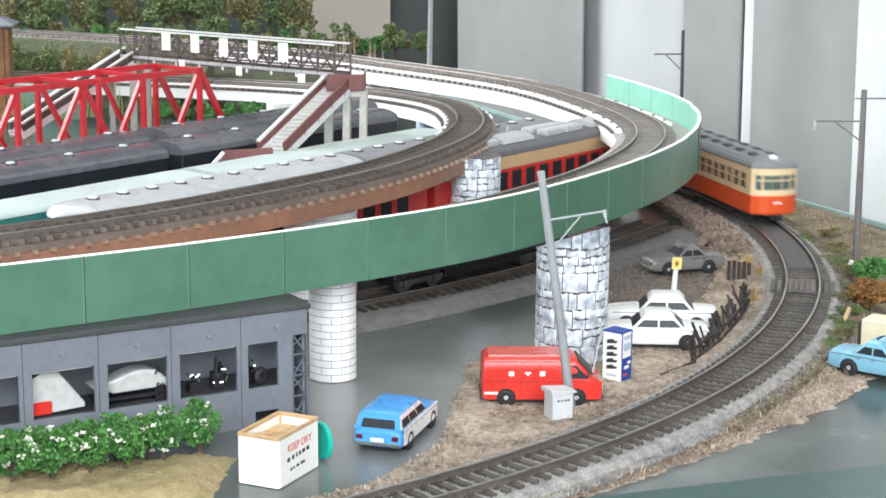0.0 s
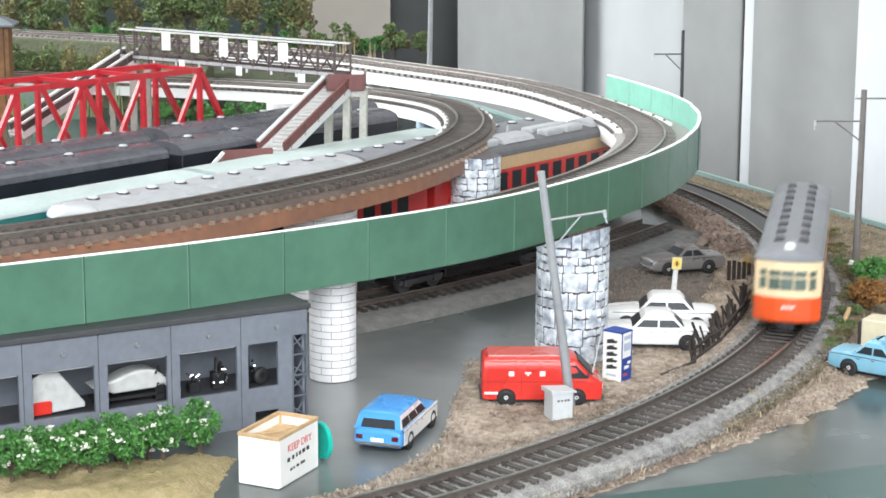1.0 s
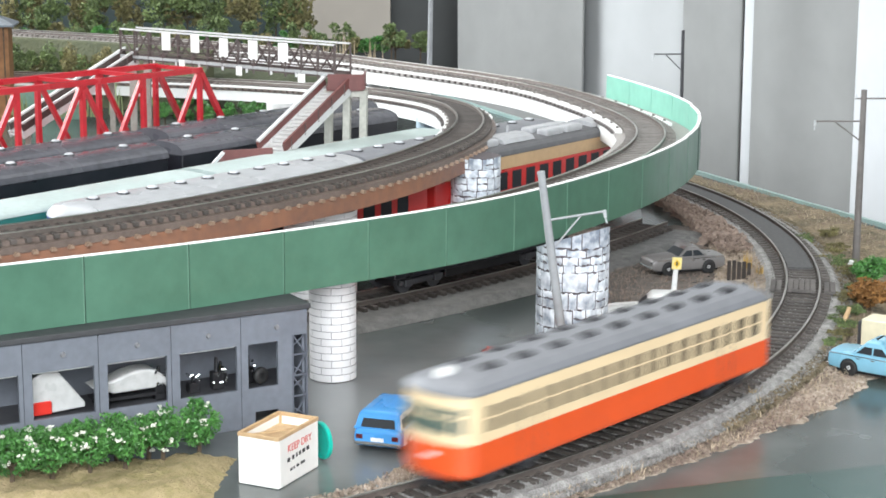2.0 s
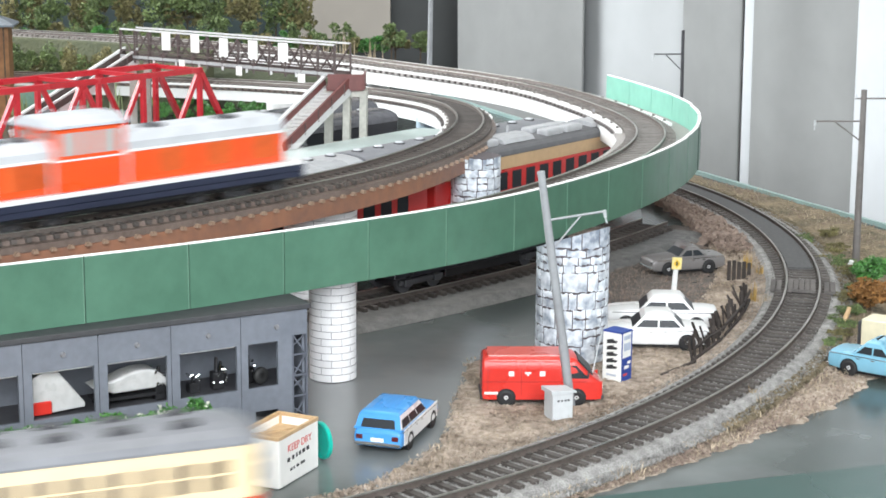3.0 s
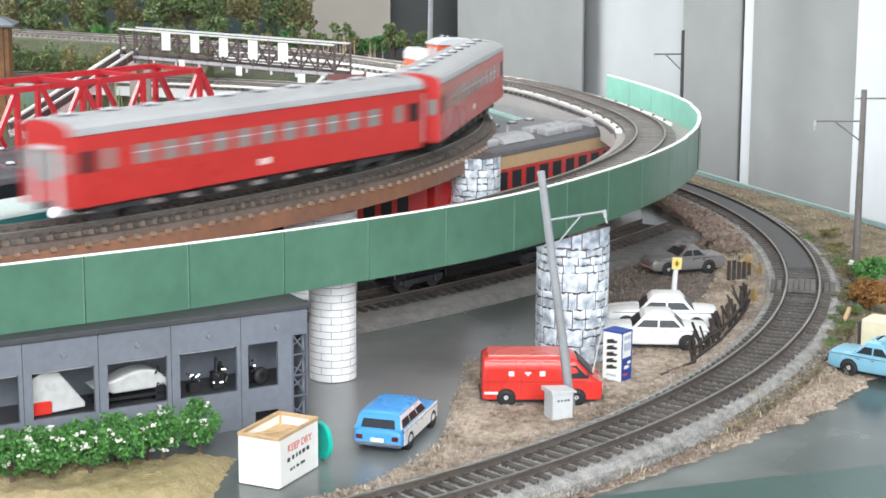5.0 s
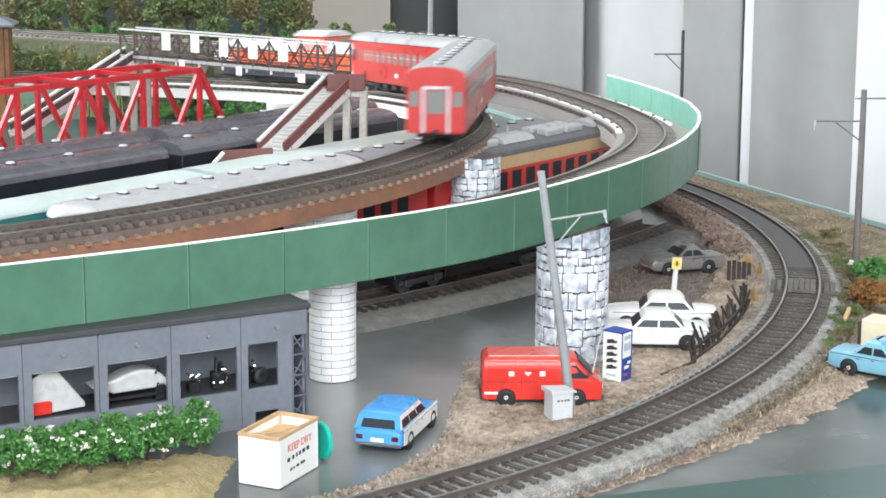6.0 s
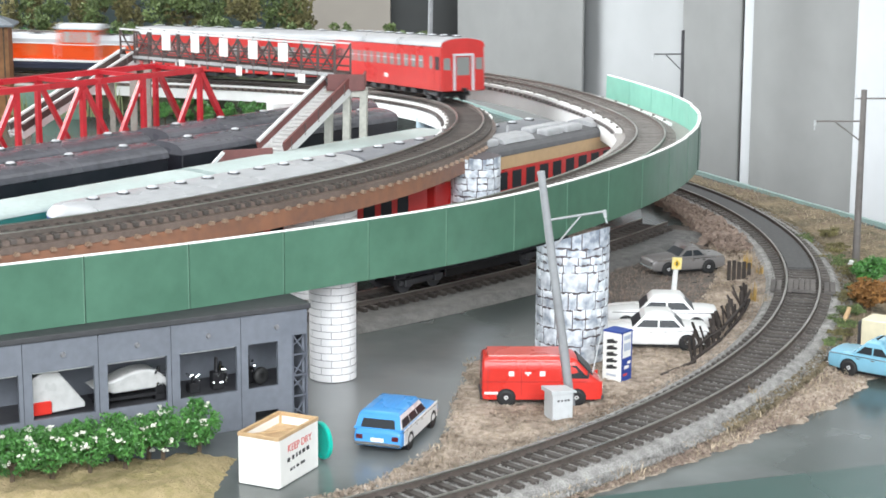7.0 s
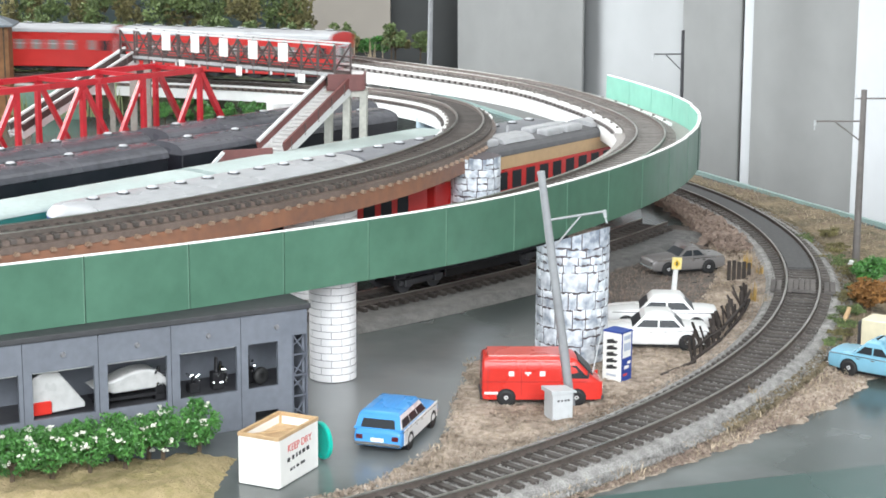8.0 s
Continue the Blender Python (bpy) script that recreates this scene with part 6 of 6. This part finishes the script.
def background():
    rng = random.Random(31)
    # masts behind
    catenary_mast(at(-14, 1560, 0, 0, 0.8, 0), "grey catenary mast behind the outer viaduct", 172, 158, 17, 2.6, brace=14)
    catenary_mast(at(182, 1325, 0, 0, 0.6, 180), "thin dark catenary mast at the board edge", 108, 90, 22, 1.6, paint="dark_grey", brace=13)
    # raised wooded ground behind the loops
    bm = bmesh.new()
    rows = []
    for i in range(67):
        x = -760 + i * 10
        row = []
        for j in range(16):
            y = 1700 + j * 13 + max(0, -(x + 300)) * 0.1
            p = Vector((x, y, 0)) * 0.02
            e = min(1, (15 - j) / 3, j / 3)
            z = e * (20 + j * 1.6 + 9 * noise.noise(p) + 3 * noise.noise(p * 4))
            row.append(bm.verts.new((x, y, z)))
        rows.append(row)
    for p, q in zip(rows[:-1], rows[1:]):
        for j in range(15):
            bm.faces.new((p[j], q[j], q[j + 1], p[j + 1]))
    tagged(part("hill", bm, mat("hill_green", (0.075, 0.085, 0.045), 0.95, second=(0.03, 0.04, 0.02), scale=200, bump=1.5, bump_scale=500), smooth=True, label="mossy dark green raised ground behind the tracks"), category="ground cover", kind="stuff")
    kinds = ("leaf_dull", "leaf_brown", "leaf", "leaf_dull", "leaf_brown", "leaf_dull")
    for i in range(30):
        x = -480 + i * 15.5 + rng.uniform(-7, 7)
        y = 1822 + max(0, -(x + 120)) * 0.2 + rng.uniform(-14, 14)
        r = rng.uniform(11, 17)
        big = i % 3 == 0
        bush(x, y, 36, r * (1.15 if big else 0.95), rng.uniform(34, 46) if big else rng.uniform(22, 30), rng, "mossy model bush on the raised ground", leaf=kinds[i % 6], n=620, size=2.2, group="background bushes")
    for i in range(11):
        x = -470 + i * 31 + rng.uniform(-8, 8)
        bush(x, 1925 + rng.uniform(-10, 30), 36, rng.uniform(20, 28), rng.uniform(62, 85), rng, "tall brown-green model tree behind bushes", leaf=("leaf_brown", "leaf_dull")[i % 2], n=1000, size=2.8, name="tree", group="background trees")
    for x, y, r, h in ((-412, 1700, 17, 34), (-438, 1716, 14, 28), (-62, 1690, 10, 22), (-45, 1700, 8, 16)):
        bush(x, y, 24, r, h, rng, "mossy bush beside the back track", leaf="leaf_dull" if x < -100 else "leaf", n=800, size=1.8)
    for i in range(9):
        x = -310 - i * 19 + rng.uniform(-5, 5)
        bush(x, 1668 - (x + 280) * 0.53 + rng.uniform(-8, 8), 1, rng.uniform(12, 17), rng.uniform(42, 58), rng, "olive mossy bush on the embankment", leaf=("leaf_dull", "leaf_brown")[i % 2], n=900, size=1.9, group="embankment bushes")
    # reeds
    for x, y, z, h in ((-340, 1560, 8, 30), (-318, 1560, 8, 26), (-300, 1575, 8, 32), (-120, 1690, 40, 32), (-100, 1690, 40, 36), (-70, 1700, 36, 30), (-175, 1700, 40, 28), (28, 1310, 0, 34), (42, 1320, 0, 26), (18, 1325, 0, 24), (-385, 1570, 8, 22), (-395, 1600, 8, 24)):
        bm = bmesh.new()
        for _ in range(22):
            blade(bm, (x + rng.gauss(0, 4), y + rng.gauss(0, 4), z), h * rng.uniform(0.45, 1.15), 1.3, rng.uniform(0, 9), rng.uniform(0, 6.28))
        green = x < -290 and x > -390
        tagged(part("reeds", bm, mat("reed_green", (0.30, 0.36, 0.18), 0.8, rand=0.3, island=True) if green else "straw", label="clump of tall pale reeds"), category="reeds", group="reeds")
    # low hedge under the inner viaduct's far side
    for i in range(12):
        bush(-250 + i * 16, 1560 + rng.uniform(-12, 12) - i * 4, 0.5, 11, 24, rng, "dark green bush in the viaduct's shade", leaf="leaf", n=420, size=1.9, group="shaded bushes")
    # ledge with painted edge
    bm = bmesh.new()
    box(bm, -560, -335, 1600, 1612, 0.2, 30)
    tagged(part("ledge", bm, mat("ledge_green", (0.20, 0.34, 0.27), 0.6), label="pale green painted ledge of raised ground"), category="ledge", kind="structure")
    # brown tower house
    h = thing("tower_house", "brown timber tower with grey hipped roof", "building", at(-418, 1590, 0, 0, 0, 8))
    part("wall", box(bmesh.new(), -22, 22, -18, 18, 0.2, 87), mat("timber_brown", (0.28, 0.13, 0.05), 0.7, vary=0.25, scale=150), h)
    for x in (-18, -9, 0, 9, 18):
        bm = bmesh.new()
        box(bm, x - 0.6, x + 0.6, -18.8, -18, 0.2, 87)
        part("batten", bm, "bark", h)
    bm = bmesh.new()
    loft(bm, [[(-28, -24, 87.2), (28, -24, 87.2), (28, 24, 87.2), (-28, 24, 87.2)], [(-28, -24, 89), (28, -24, 89), (28, 24, 89), (-28, 24, 89)], [(-8, -2, 98), (8, -2, 98), (8, 2, 98), (-8, 2, 98)]])
    part("roof", bm, mat("slate", (0.16, 0.18, 0.20), 0.6, vary=0.2), h, "grey roof")
    # room behind: dark sheet with the gap's shade in its colour, beige panel
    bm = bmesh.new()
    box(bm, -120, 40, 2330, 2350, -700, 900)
    tagged(part("dark_door", bm, "dark_door", label="dark sheet in the gap behind the layout, shade painted in"), category="door", kind="structure")
    bm = bmesh.new()
    box(bm, -190, -70, 2250, 2275, 21, 500)
    tagged(part("beige_cabinet", bm, mat("beige_panel", (0.36, 0.33, 0.29), 0.7, vary=0.06, scale=20), label="plain beige cabinet panel behind the layout"), category="cabinet", kind="structure")
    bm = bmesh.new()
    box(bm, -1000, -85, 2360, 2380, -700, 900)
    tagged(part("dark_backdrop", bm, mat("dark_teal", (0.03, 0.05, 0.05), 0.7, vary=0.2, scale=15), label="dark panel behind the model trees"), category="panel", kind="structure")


# ---- moving trains ----
def railcar():
    """Short diesel railcar; it runs with its front towards -x."""
    L, w, zf, zc, ze, rise = 206, 15.3, 6.0, 18.5, 35.5, 5.5
    t = thing("railcar", "two-tone cream and vermilion diesel railcar with grey roof", "railcar")

    def plan(x_in, wd):
        """Rounded-end outline of the car in the plan."""
        h = L / 2 - x_in
        pts = []
        for sx in (1, -1):
            for k in (-1, -0.72, -0.35, 0, 0.35, 0.72, 1):
                y = k * wd * sx
                pts.append((sx * (h - 5.5 * abs(k) ** 2.6), y))
        return pts

    def shell(name, m, levels, label=""):
        bm = bmesh.new()
        loft(bm, [[(x, y, z) for x, y in plan(i, wd)] for z, i, wd in levels])
        return part(name, bm, m, t, label)
    shell("lower_body", "vermilion", [(zf + 0.8, 0.4, w - 0.4), (zf + 2, 0, w), (zc, 0, w)])
    shell("upper_body", "cream", [(zc, 0, w), (ze, 0.2, w)])
    shell("roof", "roof_grey", [(ze, -0.3, w + 0.3), (ze + 0.8, -0.3, w + 0.3), (ze + 2.6, 1.2, w - 1.2), (ze + 4.4, 4.5, w - 4.5), (ze + rise, 9, w - 9), (ze + rise + 0.4, 14, w - 12.5)], "grey curved roof")
    for k in range(9):
        for y in (-5.6, 5.6):
            bm = bmesh.new()
            x = -78 + k * 19.5
            box(bm, x - 4.2, x + 4.2, y - 2.4, y + 2.4, ze + 3.5, ze + rise + 1.3, 0.8)
            part("ventilator", bm, "dark_grey", t, "dark roof ventilator")
    bm = bmesh.new()
    box(bm, -97, -92, -2.2, 2.2, ze + 4, ze + 7.5, 0.8)
    part("headlight", bm, mat("headlamp", (0.85, 0.85, 0.82), 0.2), t, "white roof headlight")
    for s in (-1, 1):
        for i in range(17):
            x = -86 + i * 10.75
            wide = 6.8 if i not in (2, 14) else 5.0
            z0 = 22 if i not in (2, 14) else 10
            bm = bmesh.new()
            y0, y1 = sorted((s * (w - 0.5), s * (w + 0.12)))
            box(bm, x - wide / 2, x + wide / 2, y0, y1, 22, 31.2)
            p = part("window", bm, mat("window_warm", (0.16, 0.13, 0.09), 0.12), t)
            bm = bmesh.new()
            y0, y1 = sorted((s * (w + 0.05), s * (w + 0.25)))
            box(bm, x - wide / 2, x + wide / 2, y0, y1, 26.6, 27.2)
            part("window_bar", bm, "cream", p)
        for x in (-64.5, 64.5):
            for dx in (-4.6, 4.6):
                bm = bmesh.new()
                y0, y1 = sorted((s * (w - 0.1), s * (w + 0.1)))
                box(bm, x + dx - 0.2, x + dx + 0.2, y0, y1, 8, 32)
                part("door_seam", bm, "rail_side", t)
    for sx in (-1, 1):
        for k, wd in ((-0.74, 3.0), (-0.38, 5.2), (0.02, 5.6), (0.40, 5.2), (0.75, 3.0)):
            y = k * w
            x = sx * (L / 2 - 5.5 * abs(k) ** 2.6)
            dxy = -sx * 5.5 * 2.6 * abs(k) ** 1.6 * (1 if k > 0 else -1) / w
            bm = bmesh.new()
            p0, p1 = Vector((x - dxy * wd / 2, y - wd / 2, 0)), Vector((x + dxy * wd / 2, y + wd / 2, 0))
            o = Vector((sx * 0.25, 0, 0))
            loft(bm, [[p0 + o + Vector((0, 0, 22.3)), p1 + o + Vector((0, 0, 22.3)), p1 + o + Vector((0, 0, 31.3)), p0 + o + Vector((0, 0, 31.3))], [p0 - o * 5 + Vector((0, 0, 22.3)), p1 - o * 5 + Vector((0, 0, 22.3)), p1 - o * 5 + Vector((0, 0, 31.3)), p0 - o * 5 + Vector((0, 0, 31.3))]])
            wn2 = part("cab_window", bm, mat("window_green", (0.10, 0.14, 0.12), 0.1), t)
            bm = bmesh.new()
            bar(bm, p0 + o * 1.6 + Vector((0, 0, 28.2)), p1 + o * 1.6 + Vector((0, 0, 28.2)), 0.4, 0.7)
            part("window_bar", bm, "cream", wn2)
        bm = bmesh.new()
        for y in (-2.5, -0.5, 1.5):
            box(bm, sx * L / 2 - 0.2, sx * L / 2 + 0.2, y - 0.7, y + 0.7, 13.4, 14.8)
        part("number_bars", bm, "white_paint", t, "pale unreadable number bars")
        bm = bmesh.new()
        box(bm, sx * (L / 2 - 2) - 3, sx * (L / 2 - 2) + 3, -4, 4, 3, 7, 0.8)
        part("plough", bm, "black", t)
        bm = bmesh.new()
        box(bm, sx * (L / 2 + 1) - 2.5, sx * (L / 2 + 1) + 2.5, -1.5, 1.5, 3.5, 6.5, 0.5)
        part("coupler", bm, "black", t)
    bm = bmesh.new()
    box(bm, -60, 60, -9, 9, 3.5, zf + 1.0)
    part("underframe", bm, "black", t)
    for x in (-72, 72):
        bogie(t, x)
    return t


def diesel_loco():
    """Centre-cab diesel locomotive, front towards +x."""
    L, w = 184, 15.0
    t = thing("diesel_locomotive", "orange centre-cab diesel locomotive with grey hood tops", "locomotive")
    bm = bmesh.new()
    box(bm, -L / 2, L / 2, -w - 1.2, w + 1.2, 9.5, 12.8, 0.4)
    part("frame", bm, mat("frame_blue", (0.02, 0.025, 0.05), 0.5), t)
    bm = bmesh.new()
    box(bm, -L / 2 + 0.5, L / 2 - 0.5, -w - 1.35, w + 1.35, 12.8, 14.9, 0.2)
    part("white_band", bm, "white_paint", t, "white running band")
    for x0, x1 in ((-L / 2 + 7, -52), (-15, L / 2 - 11)):
        hood = part("hood", box(bmesh.new(), x0, x1, -w + 2, w - 2, 14.9, 32.5, 0.6), "orange", t, soft_edge=0.5)
        bm = bmesh.new()
        prism(bm, [(-w + 1.8, 30.4), (w - 1.8, 30.4), (w - 1.8, 33.6), (w - 4.6, 37.6), (-w + 4.6, 37.6), (-w + 1.8, 33.6)], x0 - 0.2, x1 + 0.2, "x")
        part("hood_top", bm, "roof_silver", hood, "grey hood top")
        bm = bmesh.new()
        for y in (-w + 1.7, w - 1.7):
            box(bm, x0 - 0.3, x1 + 0.3, min(y, y * 1.02), max(y, y * 1.02), 29.2, 30.4)
        part("white_line", bm, "white_paint", hood, "thin white line")
        for k in range(2):
            bm = bmesh.new()
            x = x0 + (x1 - x0) * (k + 0.6) / 2.2
            rod(bm, (x, 0, 37.4), (x, 0, 38.6), 6.0, 5.6, 18)
            part("roof_fan", bm, "dark_grey", hood, "dark round fan grille")
        for k in range(3):
            bm = bmesh.new()
            x = x0 + (x1 - x0) * (k + 0.7) / 3.4
            for s in (-1, 1):
                y0, y1 = sorted((s * (w - 2.1), s * (w - 1.8)))
                box(bm, x, x + 15, y0, y1, 18, 29, 0.1)
            part("louvre_panel", bm, mat("orange_worn", (0.70, 0.11, 0.02), 0.5, vary=0.15), hood)
    cab = part("cab", box(bmesh.new(), -52, -15, -w, w, 14.9, 43, 0.8), "orange", t)
    bm = bmesh.new()
    prism(bm, [(-w - 0.8, 43), (w + 0.8, 43), (w + 0.8, 44.2), (8, 47.4), (-8, 47.4), (-w - 0.8, 44.2)], -54, -13, "x")
    part("cab_roof", bm, "roof_silver", cab, "grey cab roof")
    for s in (-1, 1):
        for x0, x1 in ((-49, -40), (-37, -31), (-28, -19)):
            bm = bmesh.new()
            y0, y1 = sorted((s * (w - 0.4), s * (w + 0.15)))
            box(bm, x0, x1, y0, y1, 31, 41)
            part("cab_window", bm, "window_pale", cab)
        for y0, y1 in ((-12, -3), (3, 12)):
            bm = bmesh.new()
            x0, x1 = sorted((-33.5 + s * 18.2, -33.5 + s * 18.65))
            box(bm, x0, x1, y0, y1, 38, 41.2)
            part("cab_window", bm, "window_lit", cab)
        for sx in (-1, 1):
            bm = bmesh.new()
            for k in range(3):
                x = sx * (L / 2 - 1.5 - k * 2.6)
                rod(bm, (x, s * (w + 0.6), 13), (x, s * (w + 0.6), 23), 0.35, n=6)
            rod(bm, (sx * (L / 2 - 1.5), s * (w + 0.6), 23), (sx * (L / 2 - 6.7), s * (w + 0.6), 23), 0.35, n=6)
            part("handrail", bm, "white_paint", t, "white handrail")
    bm = bmesh.new()
    box(bm, -52.2, -14.8, -w - 0.15, w + 0.15, 28.6, 29.4)
    part("white_stripe", bm, "white_paint", cab, "white stripe round the cab")
    for s in (-1, 1):
        bm = bmesh.new()
        rod(bm, (-33 + s * 9, 6, 46.5), (-33 + s * 9, 6, 49.5), 1.0, 1.4, 10)
        part("horn", bm, "chrome", cab)
        for x in (-53.5, -13.5):
            bm = bmesh.new()
            rod(bm, (x, s * (w - 0.6), 15), (x, s * (w - 0.6), 30), 0.4, n=6)
            part("grab_rail", bm, "white_paint", t, "white grab rail")
    for sx in (-1, 1):
        bm = bmesh.new()
        for y in (-7, 7):
            rod(bm, (sx * (L / 2 - (7.4 if sx < 0 else 11.4)), y, 29), (sx * (L / 2 - (6.2 if sx < 0 else 10.2)), y, 29), 1.8, n=14)
        part("headlight", bm, "chrome", t)
        bm = bmesh.new()
        box(bm, sx * (L / 2 + 1) - 2.5, sx * (L / 2 + 1) + 2.5, -1.5, 1.5, 7.5, 10.5, 0.4)
        part("coupler", bm, "black", t)
        bm = bmesh.new()
        box(bm, sx * L / 2 - 1, sx * L / 2 + 1, -w, w, 5, 12, 0.6)
        part("buffer_beam", bm, "frame_blue", t)
    bm = bmesh.new()
    box(bm, -30, 20, -12.5, 12.5, 3, 9.6, 1)
    part("fuel_tank", bm, "black", t)
    for x in (-62, 40, 68):
        bogie(t, x, "black")
    for s in (-1, 1):
        y0, y1 = sorted((s * (w - 0.6), s * (w + 0.8)))
        part("side_skirt", box(bmesh.new(), -L / 2 + 2, L / 2 - 2, y0, y1, 6.6, 9.6, 0.3), "frame_blue", t, "dark blue side skirt")
    for x in (-36, 12):
        bm = bmesh.new()
        box(bm, x - 14, x + 14, -13.5, 13.5, 4, 9.6, 0.8)
        part("equipment_box", bm, "black", t)
    return t


def red_train():
    loco = diesel_loco()
    c = carriage("passenger_coach", "red passenger coach with pale grey roof and vents", 244, [(8.5, 40.5, "coach_red")], "coach_roof", width=16.8, eave=40.5, rise=6.0, windows=even(11, -88, 88, 9.2, 24.5, 33.5) + [(-104, -98, 24.5, 33.5), (98, 104, 24.5, 33.5)], vents=10, vent_mat="roof_silver", group="red coaches", window_mat="window_lit")
    for x0, x1 in [(w[0], w[1]) for w in even(11, -88, 88, 9.2, 0, 0)]:
        for s in (-1, 1):
            bm = bmesh.new()
            y0, y1 = sorted((s * 16.85, s * 17.1))
            box(bm, x0, x1, y0, y1, 29.6, 30.2)
            part("window_bar", bm, "roof_silver", c)
    for s in (-1, 1):
        for dx in (-113.5, 113.5):
            bm = bmesh.new()
            y0, y1 = sorted((s * 16.5, s * 16.95))
            box(bm, dx - 4, dx + 4, y0, y1, 24, 33.5)
            dr = part("door_window", bm, "window_dark", c)
            bm = bmesh.new()
            y0, y1 = sorted((s * 16.6, s * 16.9))
            box(bm, dx - 5.6, dx - 5.2, y0, y1, 9, 36)
            box(bm, dx + 5.2, dx + 5.6, y0, y1, 9, 36)
            part("door_seam", bm, "seam_red", c)
        bm = bmesh.new()
        y0, y1 = sorted((s * 16.7, s * 17.0))
        box(bm, -5, 1, y0, y1, 14.5, 17.5)
        part("number_bars", bm, "paper_white", c, "pale unreadable lettering bar")
    for sx in (-1, 1):
        x = sx * 122
        bm = bmesh.new()
        x0, x1 = sorted((x - sx * 0.3, x + sx * 1.6))
        for y in (-7.2, 7.2):
            box(bm, x0, x1, y - 0.8, y + 0.8, 9, 34.5)
        box(bm, x0, x1, -8, 8, 34, 35.6)
        g = part("gangway_frame", bm, "roof_silver", c, "pale gangway frame")
        bm = bmesh.new()
        x0, x1 = sorted((x - sx * 0.2, x + sx * 0.5))
        box(bm, x0, x1, -5, 5, 20, 33)
        part("gangway_window", bm, "window_lit", g)
        for y in (-12.5, 12.5):
            bm = bmesh.new()
            x0, x1 = sorted((x - sx * 0.4, x + sx * 0.25))
            box(bm, x0, x1, y - 2.6, y + 2.6, 24, 32.5)
            part("end_window", bm, "window_lit", c)
        bm = bmesh.new()
        pts = [(-17, 40)] + [(17 * math.cos(math.pi * (12 - i) / 12), 41 + 5.6 * math.sin(math.pi * (12 - i) / 12) ** 0.75) for i in range(13)] + [(17, 40)]
        prism(bm, pts, min(x, x + sx * 0.5), max(x, x + sx * 0.5), "x")
        part("end_top", bm, "coach_red", c)
    return loco, [c, copy_thing(c, at(0, 0, 0))]


# seconds, and where the leading end stands along its line
RAILCAR_T = [0.0, 0.5, 1.0, 1.5, 2.8, 3.0, 3.2, 8.0]
RAILCAR_S = [1003.6 + s for s in (1347, 1212, 1068, 932, 578, 524, 470, -860)]
TRAIN_T = [0.0, 2.8, 3.5, 4.0, 4.5, 6.0, 6.5, 7.0, 7.5, 8.0]
TRAIN_S = [INNER.near(17.5, 1112) + s for s in (-1050.0, -311.0, -125.0, 6.0, 140.0, 569.0, 708.0, 848.0, 986.0, 1121.0)]


# ---- build ----
setting()
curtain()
lower_line()
outer_viaduct()
inner_viaduct()
ground_cover()
hedge()
workshop()
front_things()
pillars()
yard()
yard_trains()
truss_bridge()
footbridge()
background()
RAILCAR = railcar()
LOCO, COACHES = red_train()


def motions():
    times = [i * 0.1 for i in range(81)]
    s_front = lambda t: float(np.interp(t, RAILCAR_T, RAILCAR_S))
    walk(RAILCAR, [(t, along(LOWER, s_front(t) + 103, 206, RAIL_LO)) for t in times])
    s_loco = lambda t: float(np.interp(t, TRAIN_T, TRAIN_S))
    for ob, back, L in ((LOCO, 106, 184), (COACHES[0], 202 + 122, 244), (COACHES[1], 202 + 252 + 122, 244)):
        walk(ob, [(t, along(INNER, s_loco(t) - back, L, RAIL_HI)) for t in times])


motions()
